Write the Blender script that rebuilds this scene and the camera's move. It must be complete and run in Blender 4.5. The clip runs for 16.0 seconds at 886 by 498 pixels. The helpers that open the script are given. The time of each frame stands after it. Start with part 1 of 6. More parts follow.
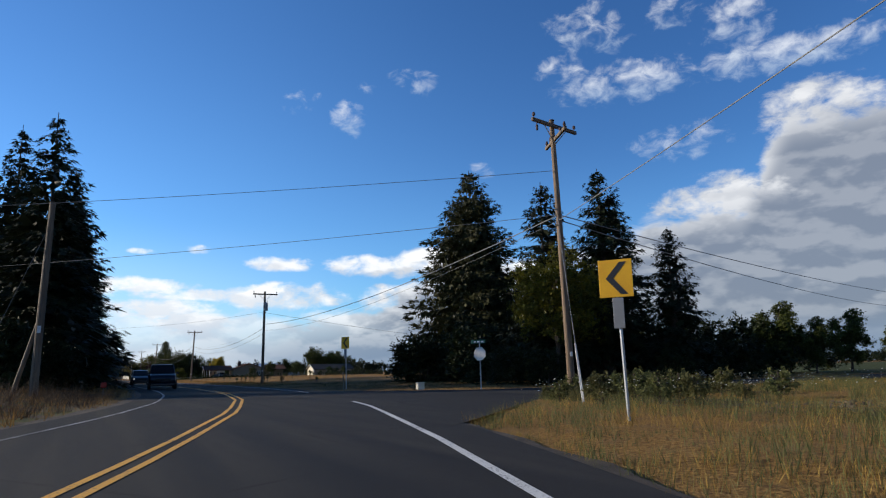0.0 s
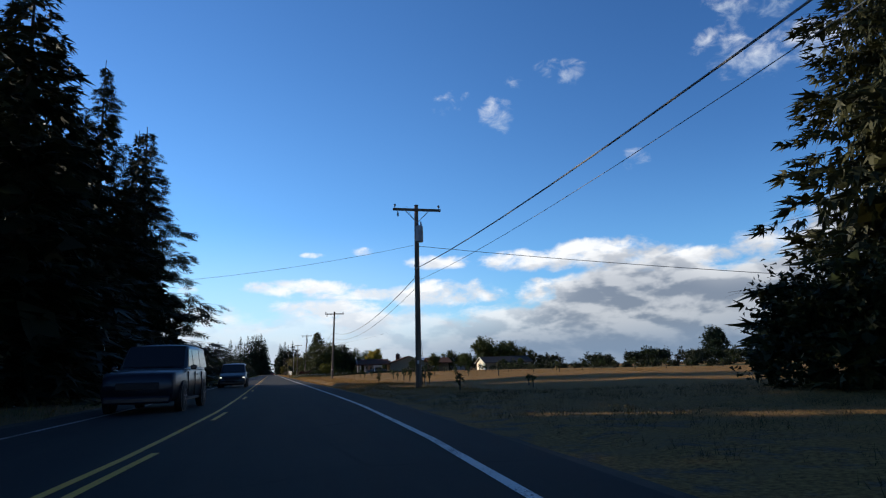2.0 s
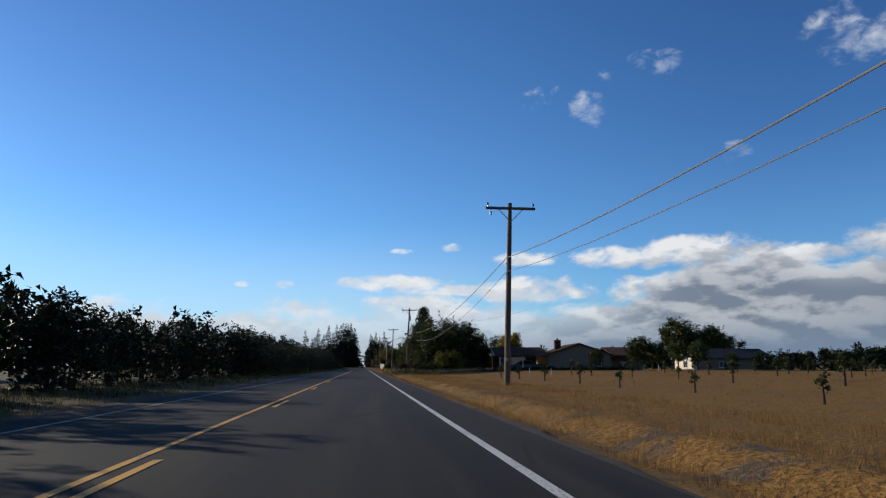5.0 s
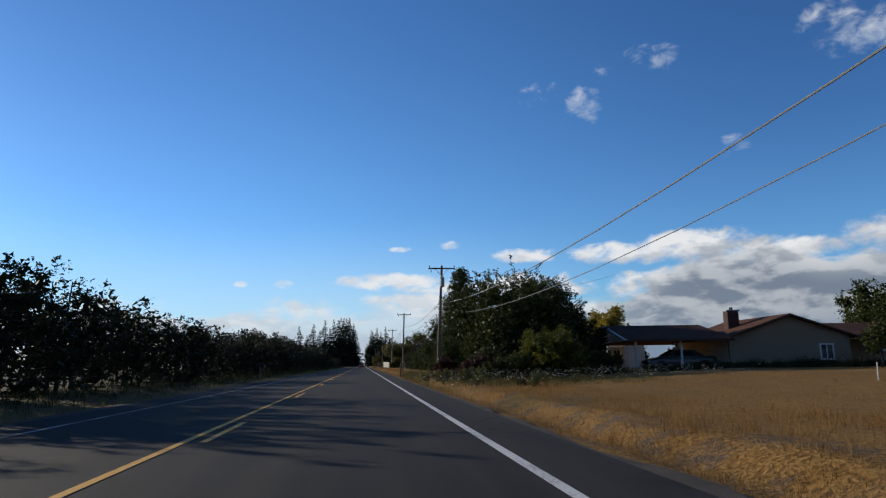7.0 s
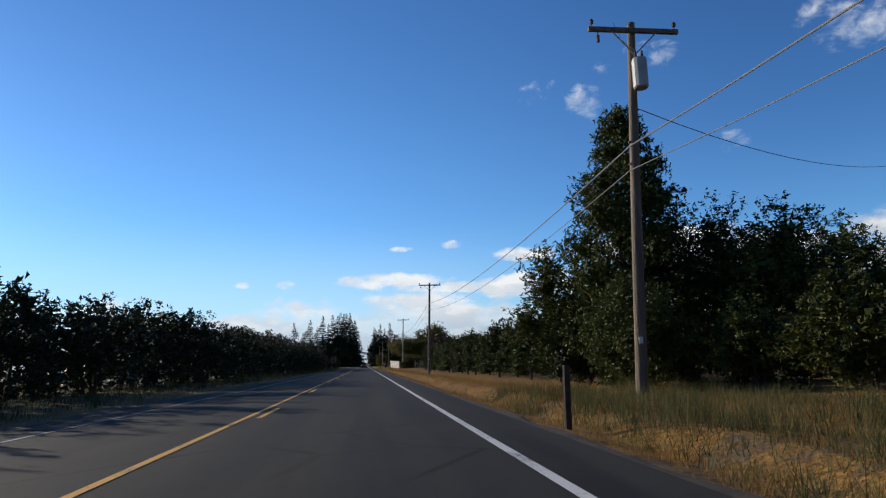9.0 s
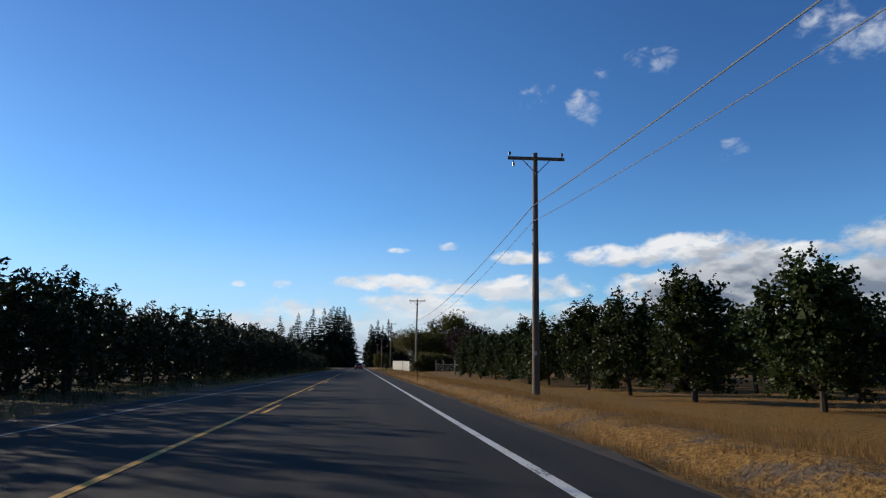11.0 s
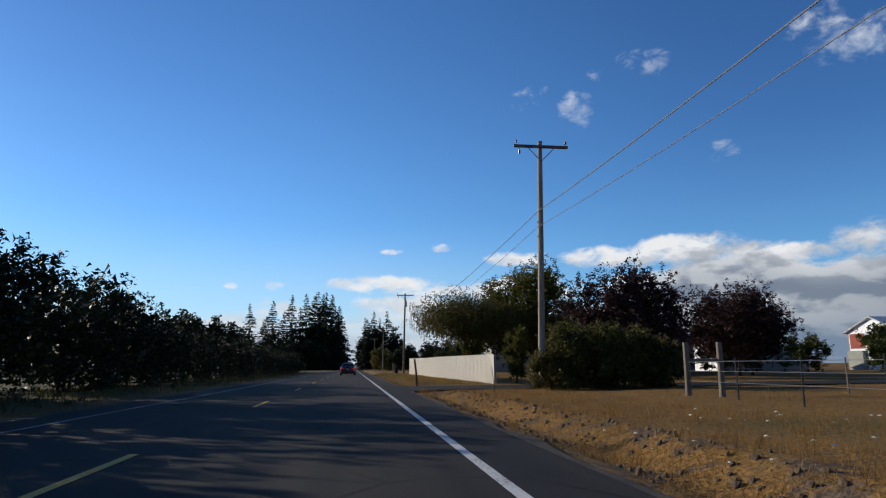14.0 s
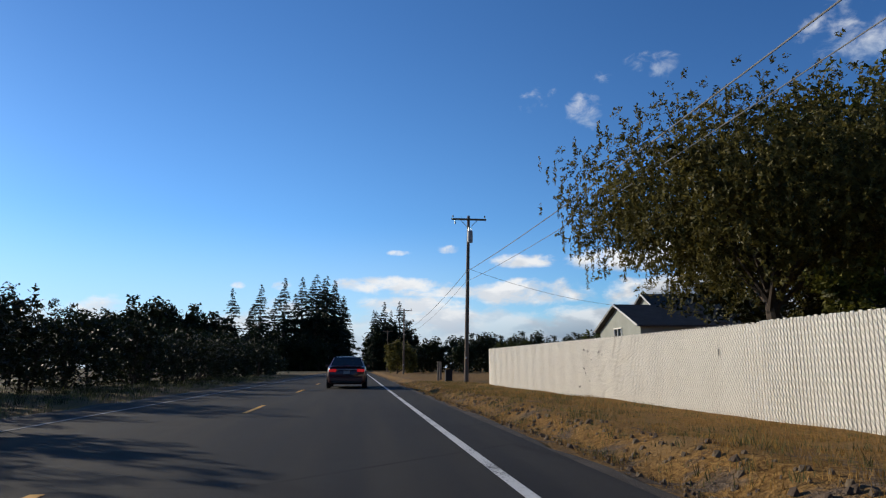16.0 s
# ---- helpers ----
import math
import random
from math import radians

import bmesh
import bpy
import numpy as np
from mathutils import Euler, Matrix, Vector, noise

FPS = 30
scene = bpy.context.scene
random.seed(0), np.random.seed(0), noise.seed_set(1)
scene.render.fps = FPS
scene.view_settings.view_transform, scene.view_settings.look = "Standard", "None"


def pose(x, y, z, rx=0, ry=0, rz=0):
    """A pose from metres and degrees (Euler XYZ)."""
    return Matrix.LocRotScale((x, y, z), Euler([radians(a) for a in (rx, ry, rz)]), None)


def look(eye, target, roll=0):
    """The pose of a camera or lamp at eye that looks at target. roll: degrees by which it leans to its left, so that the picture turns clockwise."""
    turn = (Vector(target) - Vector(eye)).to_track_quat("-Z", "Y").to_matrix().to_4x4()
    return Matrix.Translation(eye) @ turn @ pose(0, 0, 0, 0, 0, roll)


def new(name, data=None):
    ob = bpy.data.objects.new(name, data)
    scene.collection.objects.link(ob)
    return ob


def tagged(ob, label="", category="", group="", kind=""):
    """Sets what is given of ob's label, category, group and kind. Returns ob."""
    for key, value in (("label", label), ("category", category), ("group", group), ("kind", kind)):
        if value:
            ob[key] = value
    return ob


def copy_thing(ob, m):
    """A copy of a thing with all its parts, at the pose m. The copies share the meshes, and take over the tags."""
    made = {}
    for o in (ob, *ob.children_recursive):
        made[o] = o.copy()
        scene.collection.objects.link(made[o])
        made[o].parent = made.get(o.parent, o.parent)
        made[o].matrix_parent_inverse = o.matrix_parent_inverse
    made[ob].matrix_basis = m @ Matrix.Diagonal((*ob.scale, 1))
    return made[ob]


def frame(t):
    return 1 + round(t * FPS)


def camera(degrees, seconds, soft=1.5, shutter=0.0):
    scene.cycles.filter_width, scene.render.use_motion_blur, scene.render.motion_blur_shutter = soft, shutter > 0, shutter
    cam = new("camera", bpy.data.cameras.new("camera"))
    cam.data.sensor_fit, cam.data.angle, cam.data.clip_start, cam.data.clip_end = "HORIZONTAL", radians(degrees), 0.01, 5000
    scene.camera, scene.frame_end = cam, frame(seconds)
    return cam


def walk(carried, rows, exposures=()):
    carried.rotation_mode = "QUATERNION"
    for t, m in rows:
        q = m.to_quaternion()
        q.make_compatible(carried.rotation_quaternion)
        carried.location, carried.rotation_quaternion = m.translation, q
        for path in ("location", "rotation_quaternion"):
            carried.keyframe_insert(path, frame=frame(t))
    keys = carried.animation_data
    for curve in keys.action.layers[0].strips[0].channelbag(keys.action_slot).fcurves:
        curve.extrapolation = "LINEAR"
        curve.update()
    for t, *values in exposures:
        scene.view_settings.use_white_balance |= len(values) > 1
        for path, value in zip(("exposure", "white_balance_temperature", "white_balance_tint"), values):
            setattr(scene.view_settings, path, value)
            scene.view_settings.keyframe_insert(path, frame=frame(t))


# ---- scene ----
R = [
    (0, -9.72, 1.132, -28.382, 10.435, -1.373),
    (0.5, -6.825, 10.013, -25.935, 10.484, -1.271),
    (1, -4.393, 18.66, -22.143, 10.348, -1.855),
    (1.5, -2.621, 27.367, -18.352, 10.401, -1.529),
    (2, -1.112, 36.711, -14.745, 10.314, -1.705),
    (2.5, -0.472, 46.273, -11.139, 10.305, -1.3),
    (3, -0.434, 55.784, -9.096, 10.235, -0.174),
    (3.5, 0.02, 65.422, -7.599, 10.259, -0.353),
    (4, -0.016, 74.923, -6.866, 10.191, 0.135),
    (4.5, -0.039, 85.053, -6.873, 10.151, 0.012),
    (5, -0.054, 95.649, -6.903, 10.111, -0.106),
    (5.5, -0.067, 106.527, -6.967, 10.071, -0.272),
    (6, -0.079, 117.509, -7.071, 10.031, -0.558),
    (6.5, -0.089, 128.412, -7.228, 9.991, -1.092),
    (7, -0.096, 138.994, -7.029, 9.914, -0.872),
    (7.5, 0.136, 149.689, -6.841, 9.898, -1.176),
    (8, -0.013, 160.39, -7.002, 9.914, -1.545),
    (8.5, -0.067, 171.393, -7.009, 9.835, -2.418),
    (9, -0.093, 182.747, -6.927, 9.843, -1.51),
    (9.5, -0.095, 194.405, -6.709, 9.956, -1.242),
    (10, -0.118, 206.139, -6.828, 9.978, -0.68),
    (10.5, -0.149, 217.968, -6.973, 9.999, -0.419),
    (11, -0.17, 229.895, -7.159, 10.021, -0.345),
    (11.5, -0.157, 241.917, -7.407, 10.042, -0.423),
    (12, -0.083, 254.039, -7.744, 10.064, -0.69),
    (12.5, 0.087, 266.259, -7.857, 9.988, -0.552),
    (13, 0.075, 278.536, -7.922, 10.155, -0.257),
    (13.5, 0.053, 290.551, -7.825, 10.203, 0.171),
    (14, 0.183, 302.855, -7.793, 10.154, -0.557),
    (14.5, 0.185, 315.362, -7.488, 10.315, -0.638),
    (15, 0.207, 327.955, -7.281, 10.218, 0.14),
    (15.5, 0.134, 340.939, -7.123, 10.209, 0.368),
    (16, 0.139, 354.216, -7.192, 10.265, -0.022),
]
EYE = 0.95
cam = camera(68.0, 16.0, soft=1.2)
PATH = [(t, pose(x, y, EYE, 90 + pitch, 0, yaw) @ pose(0, 0, 0, 0, 0, roll)) for t, x, y, yaw, pitch, roll in R]
walk(cam, PATH, [(0, 0.25), (1.5, 0.28), (3.2, 0.0), (7, -0.1), (9, 0.05), (12.5, -0.08), (16, 0.02)])

# ---- sky, sun ----
SUN_AZ, SUN_EL = -51.0, 17.0   # degrees from +y towards +x; height


class Nodes:
    """Short ways to wire a node tree."""

    def __init__(self, tree):
        self.t = tree
        tree.nodes.clear()

    def put(self, value, socket):
        if isinstance(value, bpy.types.NodeSocket):
            self.t.links.new(value, socket)
        elif value is not None:
            socket.default_value = value

    def node(self, kind, inputs=None):
        n = self.t.nodes.new(kind)
        for k, v in (inputs or {}).items():
            self.put(v, n.inputs[k])
        return n

    def math(self, op, a, b=None, c=None, clamp=False):
        n = self.node("ShaderNodeMath")
        n.operation, n.use_clamp = op, clamp
        for i, v in enumerate((a, b, c)):
            self.put(v, n.inputs[i])
        return n.outputs[0]

    def ramp(self, v, a, b, lo=0.0, hi=1.0, smooth=True):
        n = self.node("ShaderNodeMapRange", {"Value": v, "From Min": a, "From Max": b, "To Min": lo, "To Max": hi})
        n.interpolation_type = "SMOOTHSTEP" if smooth else "LINEAR"
        return n.outputs[0]

    def noise(self, vec, scale, detail=4.0, rough=0.55, dist=0.0):
        n = self.node("ShaderNodeTexNoise", {"Vector": vec, "Scale": scale, "Detail": detail, "Roughness": rough, "Distortion": dist})
        return n.outputs["Fac"]

    def mix(self, f, a, b, mode="MIX"):
        n = self.node("ShaderNodeMix")
        n.data_type, n.blend_type = "RGBA", mode
        self.put(f, n.inputs[0]), self.put(a, n.inputs[6]), self.put(b, n.inputs[7])
        return n.outputs[2]

    def vec(self, x, y, z):
        return self.node("ShaderNodeCombineXYZ", {0: x, 1: y, 2: z}).outputs[0]


def rgb(r, g, b):
    return (r, g, b, 1.0)


def build_world():
    world = bpy.data.worlds.new("sky")
    scene.world = world
    world.use_nodes = True
    n = Nodes(world.node_tree)
    sky = n.node("ShaderNodeTexSky")
    sky.sky_type, sky.sun_disc = "NISHITA", False
    sky.sun_elevation, sky.sun_rotation = radians(SUN_EL), radians(SUN_AZ)
    sky.altitude, sky.air_density, sky.dust_density, sky.ozone_density = 60, 1.0, 0.35, 2.6
    d = n.node("ShaderNodeTexCoord").outputs["Generated"]
    xyz = n.node("ShaderNodeSeparateXYZ", {0: d}).outputs
    az = n.math("MULTIPLY", n.math("ARCTAN2", xyz[0], xyz[1]), 57.2958)
    el = n.math("MULTIPLY", n.math("ARCSINE", xyz[2]), 57.2958)

    # one warped field breaks every outline: streaky near the horizon, rounder above
    low_p = n.vec(n.math("MULTIPLY", az, 0.27), n.math("MULTIPLY", el, 0.55), 3.7)
    fluff = n.noise(low_p, 1.0, 7.0, 0.58, 0.25)
    soft_lo, soft_up = (n.noise(n.vec(n.math("MULTIPLY", az, 0.24), n.math("MULTIPLY", n.math("ADD", el, up), 0.50), 5.2), 1.0, 4.0, 0.5, 0.2) for up in (0.0, 0.8))
    broad = n.noise(low_p, 0.42, 3.0, 0.5)
    wob = n.math("SUBTRACT", fluff, 0.5)
    # the long bank: its upper edge climbs towards the right
    top = n.math("ADD", n.ramp(az, -16, -2, 5.1, 5.9), n.ramp(az, 20, 29, 0.0, 4.2))
    for a0, a1, rise in ((33, 38, -1.3), (41, 47, 4.3), (53, 58, 6.4), (66, 110, -9.0)):
        top = n.math("ADD", top, n.ramp(az, a0, a1, 0.0, rise))
    under = n.math("SUBTRACT", top, el)
    body = n.math("ADD", n.math("MULTIPLY", under, 0.55), n.math("MULTIPLY", wob, 3.2))
    gaps = n.math("MULTIPLY", n.math("MULTIPLY", n.ramp(broad, 0.56, 0.40), n.ramp(az, 26, 4)), n.ramp(el, 1.5, 3.5))
    bank = n.math("MULTIPLY", n.ramp(body, 0.10, 1.05), n.math("SUBTRACT", 1.0, n.math("MULTIPLY", gaps, 0.45)))

    high_p = n.vec(n.math("MULTIPLY", az, 0.55), n.math("MULTIPLY", el, 0.85), 8.1)
    torn = n.math("SUBTRACT", n.noise(high_p, 1.0, 6.0, 0.60, 0.35), 0.5)

    def puffs(rows, warp, lo, hi):
        """Separate clouds: centre, half sizes and weight of each, with torn edges; also how high in its cloud a place is."""
        most, high = None, None
        for a, e, ra, re, w in rows:
            v = n.math("DIVIDE", n.math("SUBTRACT", el, e), re)
            q = n.math("ADD", n.math("POWER", n.math("DIVIDE", n.math("SUBTRACT", az, a), ra), 2.0), n.math("POWER", v, 2.0))
            g = n.math("MULTIPLY", n.ramp(q, 1.9, 0.0), w)
            part_high = n.math("MULTIPLY", g, v)
            most = g if most is None else n.math("MAXIMUM", most, g)
            high = part_high if high is None else n.math("ADD", high, part_high)
        return n.math("MULTIPLY", n.ramp(n.math("ADD", most, n.math("MULTIPLY", warp, 2.4)), lo, hi), n.ramp(most, 0.02, 0.25)), high

    streaks, streak_high = puffs(((2.6, 7.1, 5.2, 0.75, 1.0), (6.5, 6.5, 6.0, 0.55, 0.9), (4.5, 5.3, 5.2, 0.95, 1.0), (14.5, 6.4, 5.2, 1.25, 1.05), (18.6, 6.2, 2.2, 0.8, 0.9), (21.3, 9.0, 3.4, 0.95, 1.0), (14.2, 9.2, 3.0, 0.7, 0.9),
                                  (28.8, 9.0, 5.6, 1.7, 1.05), (35.5, 8.2, 4.5, 1.0, 0.9), (42.5, 9.2, 4.0, 1.6, 1.0), (23.0, 6.4, 2.4, 1.0, 0.95), (7.6, 10.2, 1.5, 0.42, 0.85), (3.2, 9.9, 1.4, 0.28, 0.75),
                                  (-6.6, 6.8, 1.1, 0.55, 0.85), (-10.2, 6.8, 0.7, 0.35, 0.75), (1.5, 6.6, 1.0, 0.5, 0.7), (52.0, 13.0, 6.0, 2.0, 1.0), (60.0, 19.0, 5.0, 2.2, 1.0)), n.math("ADD", n.math("MULTIPLY", wob, 0.75), n.math("MULTIPLY", torn, 0.55)), 0.36, 1.08)
    wisps, wisp_high = puffs(((20.0, 21.6, 1.7, 1.5, 0.85), (15.5, 22.8, 1.4, 1.1, 0.5), (17.3, 23.2, 0.9, 0.7, 0.4), (27.2, 24.6, 1.5, 1.2, 0.68), (24.8, 25.2, 1.3, 0.8, 0.5), (21.7, 24.2, 1.0, 0.8, 0.45), (31.9, 16.9, 1.3, 1.0, 0.6),
                              (45.2, 23.4, 7.2, 1.7, 0.9), (43.5, 27.2, 2.6, 1.5, 0.7), (39.5, 25.0, 2.4, 1.4, 0.8), (41.5, 28.0, 3.4, 2.2, 0.7), (54.5, 26.4, 3.2, 2.6, 0.8), (49.2, 28.3, 2.4, 1.8, 0.6), (58.0, 23.4, 7.5, 1.5, 1.0), (49.5, 18.0, 4.2, 1.6, 0.65), (68.0, 26.0, 5.0, 2.4, 0.8)), torn, 0.38, 1.55)
    wisp = n.math("MULTIPLY", wisps, 0.80)
    # lit tops and left flanks, grey undersides
    relief = n.ramp(n.math("SUBTRACT", soft_lo, soft_up), -0.09, 0.10)
    crest = n.math("MAXIMUM", n.math("MULTIPLY", n.ramp(under, 3.6, 0.0), 0.85), n.math("MULTIPLY", n.ramp(streak_high, -0.45, 0.45), streaks))
    shade = n.math("ADD", n.math("MULTIPLY", crest, 0.66), n.math("MULTIPLY", relief, n.ramp(az, 30, 50, 0.42, 0.16)), clamp=True)
    dark_side = n.mix(n.ramp(az, 4, 30), rgb(0.50, 0.57, 0.67), rgb(0.19, 0.225, 0.29))
    cloud = n.mix(shade, dark_side, rgb(0.88, 0.885, 0.89))
    cloud = n.mix(n.math("MULTIPLY", n.ramp(el, 4.4, 0.8, 0.0, 0.85), n.ramp(az, 2, 18, 0.35, 1.0)), cloud, n.mix(n.ramp(az, -5, 22), rgb(0.50, 0.60, 0.70), rgb(0.17, 0.24, 0.36)))
    blue = n.mix(1.0, sky.outputs[0], rgb(0.0590, 0.102, 0.150), "MULTIPLY")
    blue = n.mix(1.0, blue, n.mix(n.ramp(el, 6, 34), rgb(1.16, 1.12, 1.08), rgb(0.90, 0.92, 0.94)), "MULTIPLY")
    blue = n.mix(n.math("MULTIPLY", n.ramp(az, 8, 44), n.ramp(el, 8, 20)), blue, n.mix(1.0, blue, rgb(0.80, 0.84, 0.89), "MULTIPLY"))
    blue = n.mix(n.ramp(az, 0, -40), blue, n.mix(1.0, blue, rgb(0.76, 0.82, 0.90), "MULTIPLY"))
    blue = n.mix(n.math("MULTIPLY", n.ramp(el, 13, 2, 0.0, 0.55), n.ramp(az, 26, 0)), blue, rgb(0.56, 0.73, 0.90))
    # deep blue overhead and away from the sun
    deep = n.math("MULTIPLY", n.ramp(el, 36, 80, 1.0, 0.38), n.ramp(n.math("ABSOLUTE", n.math("ADD", az, -SUN_AZ)), 125, 180, 1.0, 0.42))
    blue = n.mix(1.0, blue, n.node("ShaderNodeCombineColor", {0: deep, 1: deep, 2: deep}).outputs[0], "MULTIPLY")
    cover = n.math("MAXIMUM", bank, streaks)
    out = n.mix(n.math("MULTIPLY", cover, 0.95), blue, cloud)
    out = n.mix(n.math("MULTIPLY", wisp, n.math("SUBTRACT", 1.0, cover)), out, n.mix(n.ramp(wisp_high, -0.6, 0.4), rgb(0.46, 0.56, 0.70), rgb(0.78, 0.81, 0.86)))
    bg = n.node("ShaderNodeBackground", {"Color": out, "Strength": 1.0})
    n.t.links.new(bg.outputs[0], n.node("ShaderNodeOutputWorld").inputs[0])


build_world()
sun = new("sun", bpy.data.lights.new("sun", "SUN"))
sun.data.energy, sun.data.angle, sun.data.color = 4.6, radians(0.55), (1.0, 0.885, 0.71)
sa, se = radians(SUN_AZ), radians(SUN_EL)
sun_dir = Vector((math.sin(sa) * math.cos(se), math.cos(sa) * math.cos(se), math.sin(se)))
sun.matrix_world = look(sun_dir * 200, (0, 0, 0))


# ---- materials ----
def surface(name, base, second=None, scale=3.0, rough=0.8, metal=0.0, fine=40.0, bump=0.3, contrast=0.5, island=0.0, each=0.0, spec=0.4, coords="Object", stretch=None):
    """A plain surface with large stains, fine grain and relief, in metres."""
    m = bpy.data.materials.new(name)
    m.use_nodes = True
    n = Nodes(m.node_tree)
    p = n.node("ShaderNodeTexCoord").outputs["Object"] if coords == "Object" else n.node("ShaderNodeNewGeometry").outputs["Position"]
    if stretch:
        v = n.node("ShaderNodeVectorMath", {0: p, 1: stretch})
        v.operation = "MULTIPLY"
        p = v.outputs[0]
    second = second or tuple(c * 0.62 for c in base)
    big, grain = n.noise(p, scale, 5.0, 0.6), n.noise(p, fine, 3.0, 0.6)
    f = n.ramp(n.math("ADD", n.math("MULTIPLY", big, 0.65), n.math("MULTIPLY", grain, 0.35)), 0.5 - 0.4 * (1 - contrast) - 0.05, 0.5 + 0.4 * (1 - contrast) + 0.05)
    col = n.mix(f, rgb(*second), rgb(*base))
    if island:
        r = n.node("ShaderNodeNewGeometry").outputs["Random Per Island"]
        col = n.mix(1.0, col, n.node("ShaderNodeHueSaturation", {"Hue": n.ramp(r, 0, 1, 0.5 - 0.02 * island, 0.5 + 0.02 * island, False), "Value": n.ramp(r, 0, 1, 1 - island * 0.5, 1 + island * 0.4, False), "Color": col}).outputs[0])
    if each:
        r = n.node("ShaderNodeObjectInfo").outputs["Random"]
        col = n.node("ShaderNodeHueSaturation", {"Value": n.ramp(r, 0, 1, 1 - each, 1 + each, False), "Color": col}).outputs[0]
    b = n.node("ShaderNodeBump", {"Strength": bump, "Distance": 0.02, "Height": n.math("ADD", grain, n.math("MULTIPLY", big, 0.5))})
    s = n.node("ShaderNodeBsdfPrincipled", {"Base Color": col, "Roughness": n.ramp(grain, 0.3, 0.7, max(0.02, rough - 0.08), min(1, rough + 0.08)), "Metallic": metal,
                                            "Specular IOR Level": spec, "Normal": b.outputs[0]})
    n.t.links.new(s.outputs[0], n.node("ShaderNodeOutputMaterial").inputs[0])
    return m


def leafy(name, a, b, trans=0.3, rough=0.55, big=0.35, each=0.12):
    """Leaves: two greens by leaf, patches by place, some light through."""
    m = bpy.data.materials.new(name)
    m.use_nodes = True
    n = Nodes(m.node_tree)
    r = n.node("ShaderNodeNewGeometry").outputs["Random Per Island"]
    p = n.node("ShaderNodeTexCoord").outputs["Object"]
    patch = n.noise(p, 0.55, 3.0)
    f = n.math("ADD", n.math("MULTIPLY", r, 1 - big), n.math("MULTIPLY", n.ramp(patch, 0.3, 0.7), big), clamp=True)
    col = n.mix(f, rgb(*a), rgb(*b))
    o = n.node("ShaderNodeObjectInfo").outputs["Random"]
    col = n.node("ShaderNodeHueSaturation", {"Hue": n.ramp(o, 0, 1, 0.5 - each * 0.12, 0.5 + each * 0.12, False), "Value": n.ramp(o, 0, 1, 1 - each, 1 + each, False), "Color": col}).outputs[0]
    s = n.node("ShaderNodeBsdfPrincipled", {"Base Color": col, "Roughness": rough, "Specular IOR Level": 0.18})
    tr = n.node("ShaderNodeBsdfTranslucent", {"Color": col})
    mx = n.node("ShaderNodeMixShader", {0: trans, 1: s.outputs[0], 2: tr.outputs[0]})
    n.t.links.new(mx.outputs[0], n.node("ShaderNodeOutputMaterial").inputs[0])
    return m


def paint(name, base, rough=0.3, coat=0.5, metal=0.0):
    m = bpy.data.materials.new(name)
    m.use_nodes = True
    n = Nodes(m.node_tree)
    p = n.node("ShaderNodeTexCoord").outputs["Object"]
    dust = n.ramp(n.noise(p, 2.5, 5.0, 0.65), 0.45, 0.8, 0.0, 0.25)
    col = n.mix(dust, rgb(*base), rgb(0.05, 0.046, 0.042))
    s = n.node("ShaderNodeBsdfPrincipled", {"Base Color": col, "Roughness": n.ramp(dust, 0, 0.25, rough, rough + 0.2), "Metallic": metal, "Coat Weight": coat, "Coat Roughness": 0.06})
    n.t.links.new(s.outputs[0], n.node("ShaderNodeOutputMaterial").inputs[0])
    return m


def glass_mat(name, tint=(0.02, 0.025, 0.03)):
    m = bpy.data.materials.new(name)
    m.use_nodes = True
    n = Nodes(m.node_tree)
    s = n.node("ShaderNodeBsdfPrincipled", {"Base Color": rgb(*tint), "Roughness": 0.06, "Specular IOR Level": 0.45})
    n.t.links.new(s.outputs[0], n.node("ShaderNodeOutputMaterial").inputs[0])
    return m


def glow(name, base, power):
    m = bpy.data.materials.new(name)
    m.use_nodes = True
    n = Nodes(m.node_tree)
    s = n.node("ShaderNodeBsdfPrincipled", {"Base Color": rgb(*base), "Roughness": 0.2, "Emission Color": rgb(*base), "Emission Strength": power})
    n.t.links.new(s.outputs[0], n.node("ShaderNodeOutputMaterial").inputs[0])
    return m


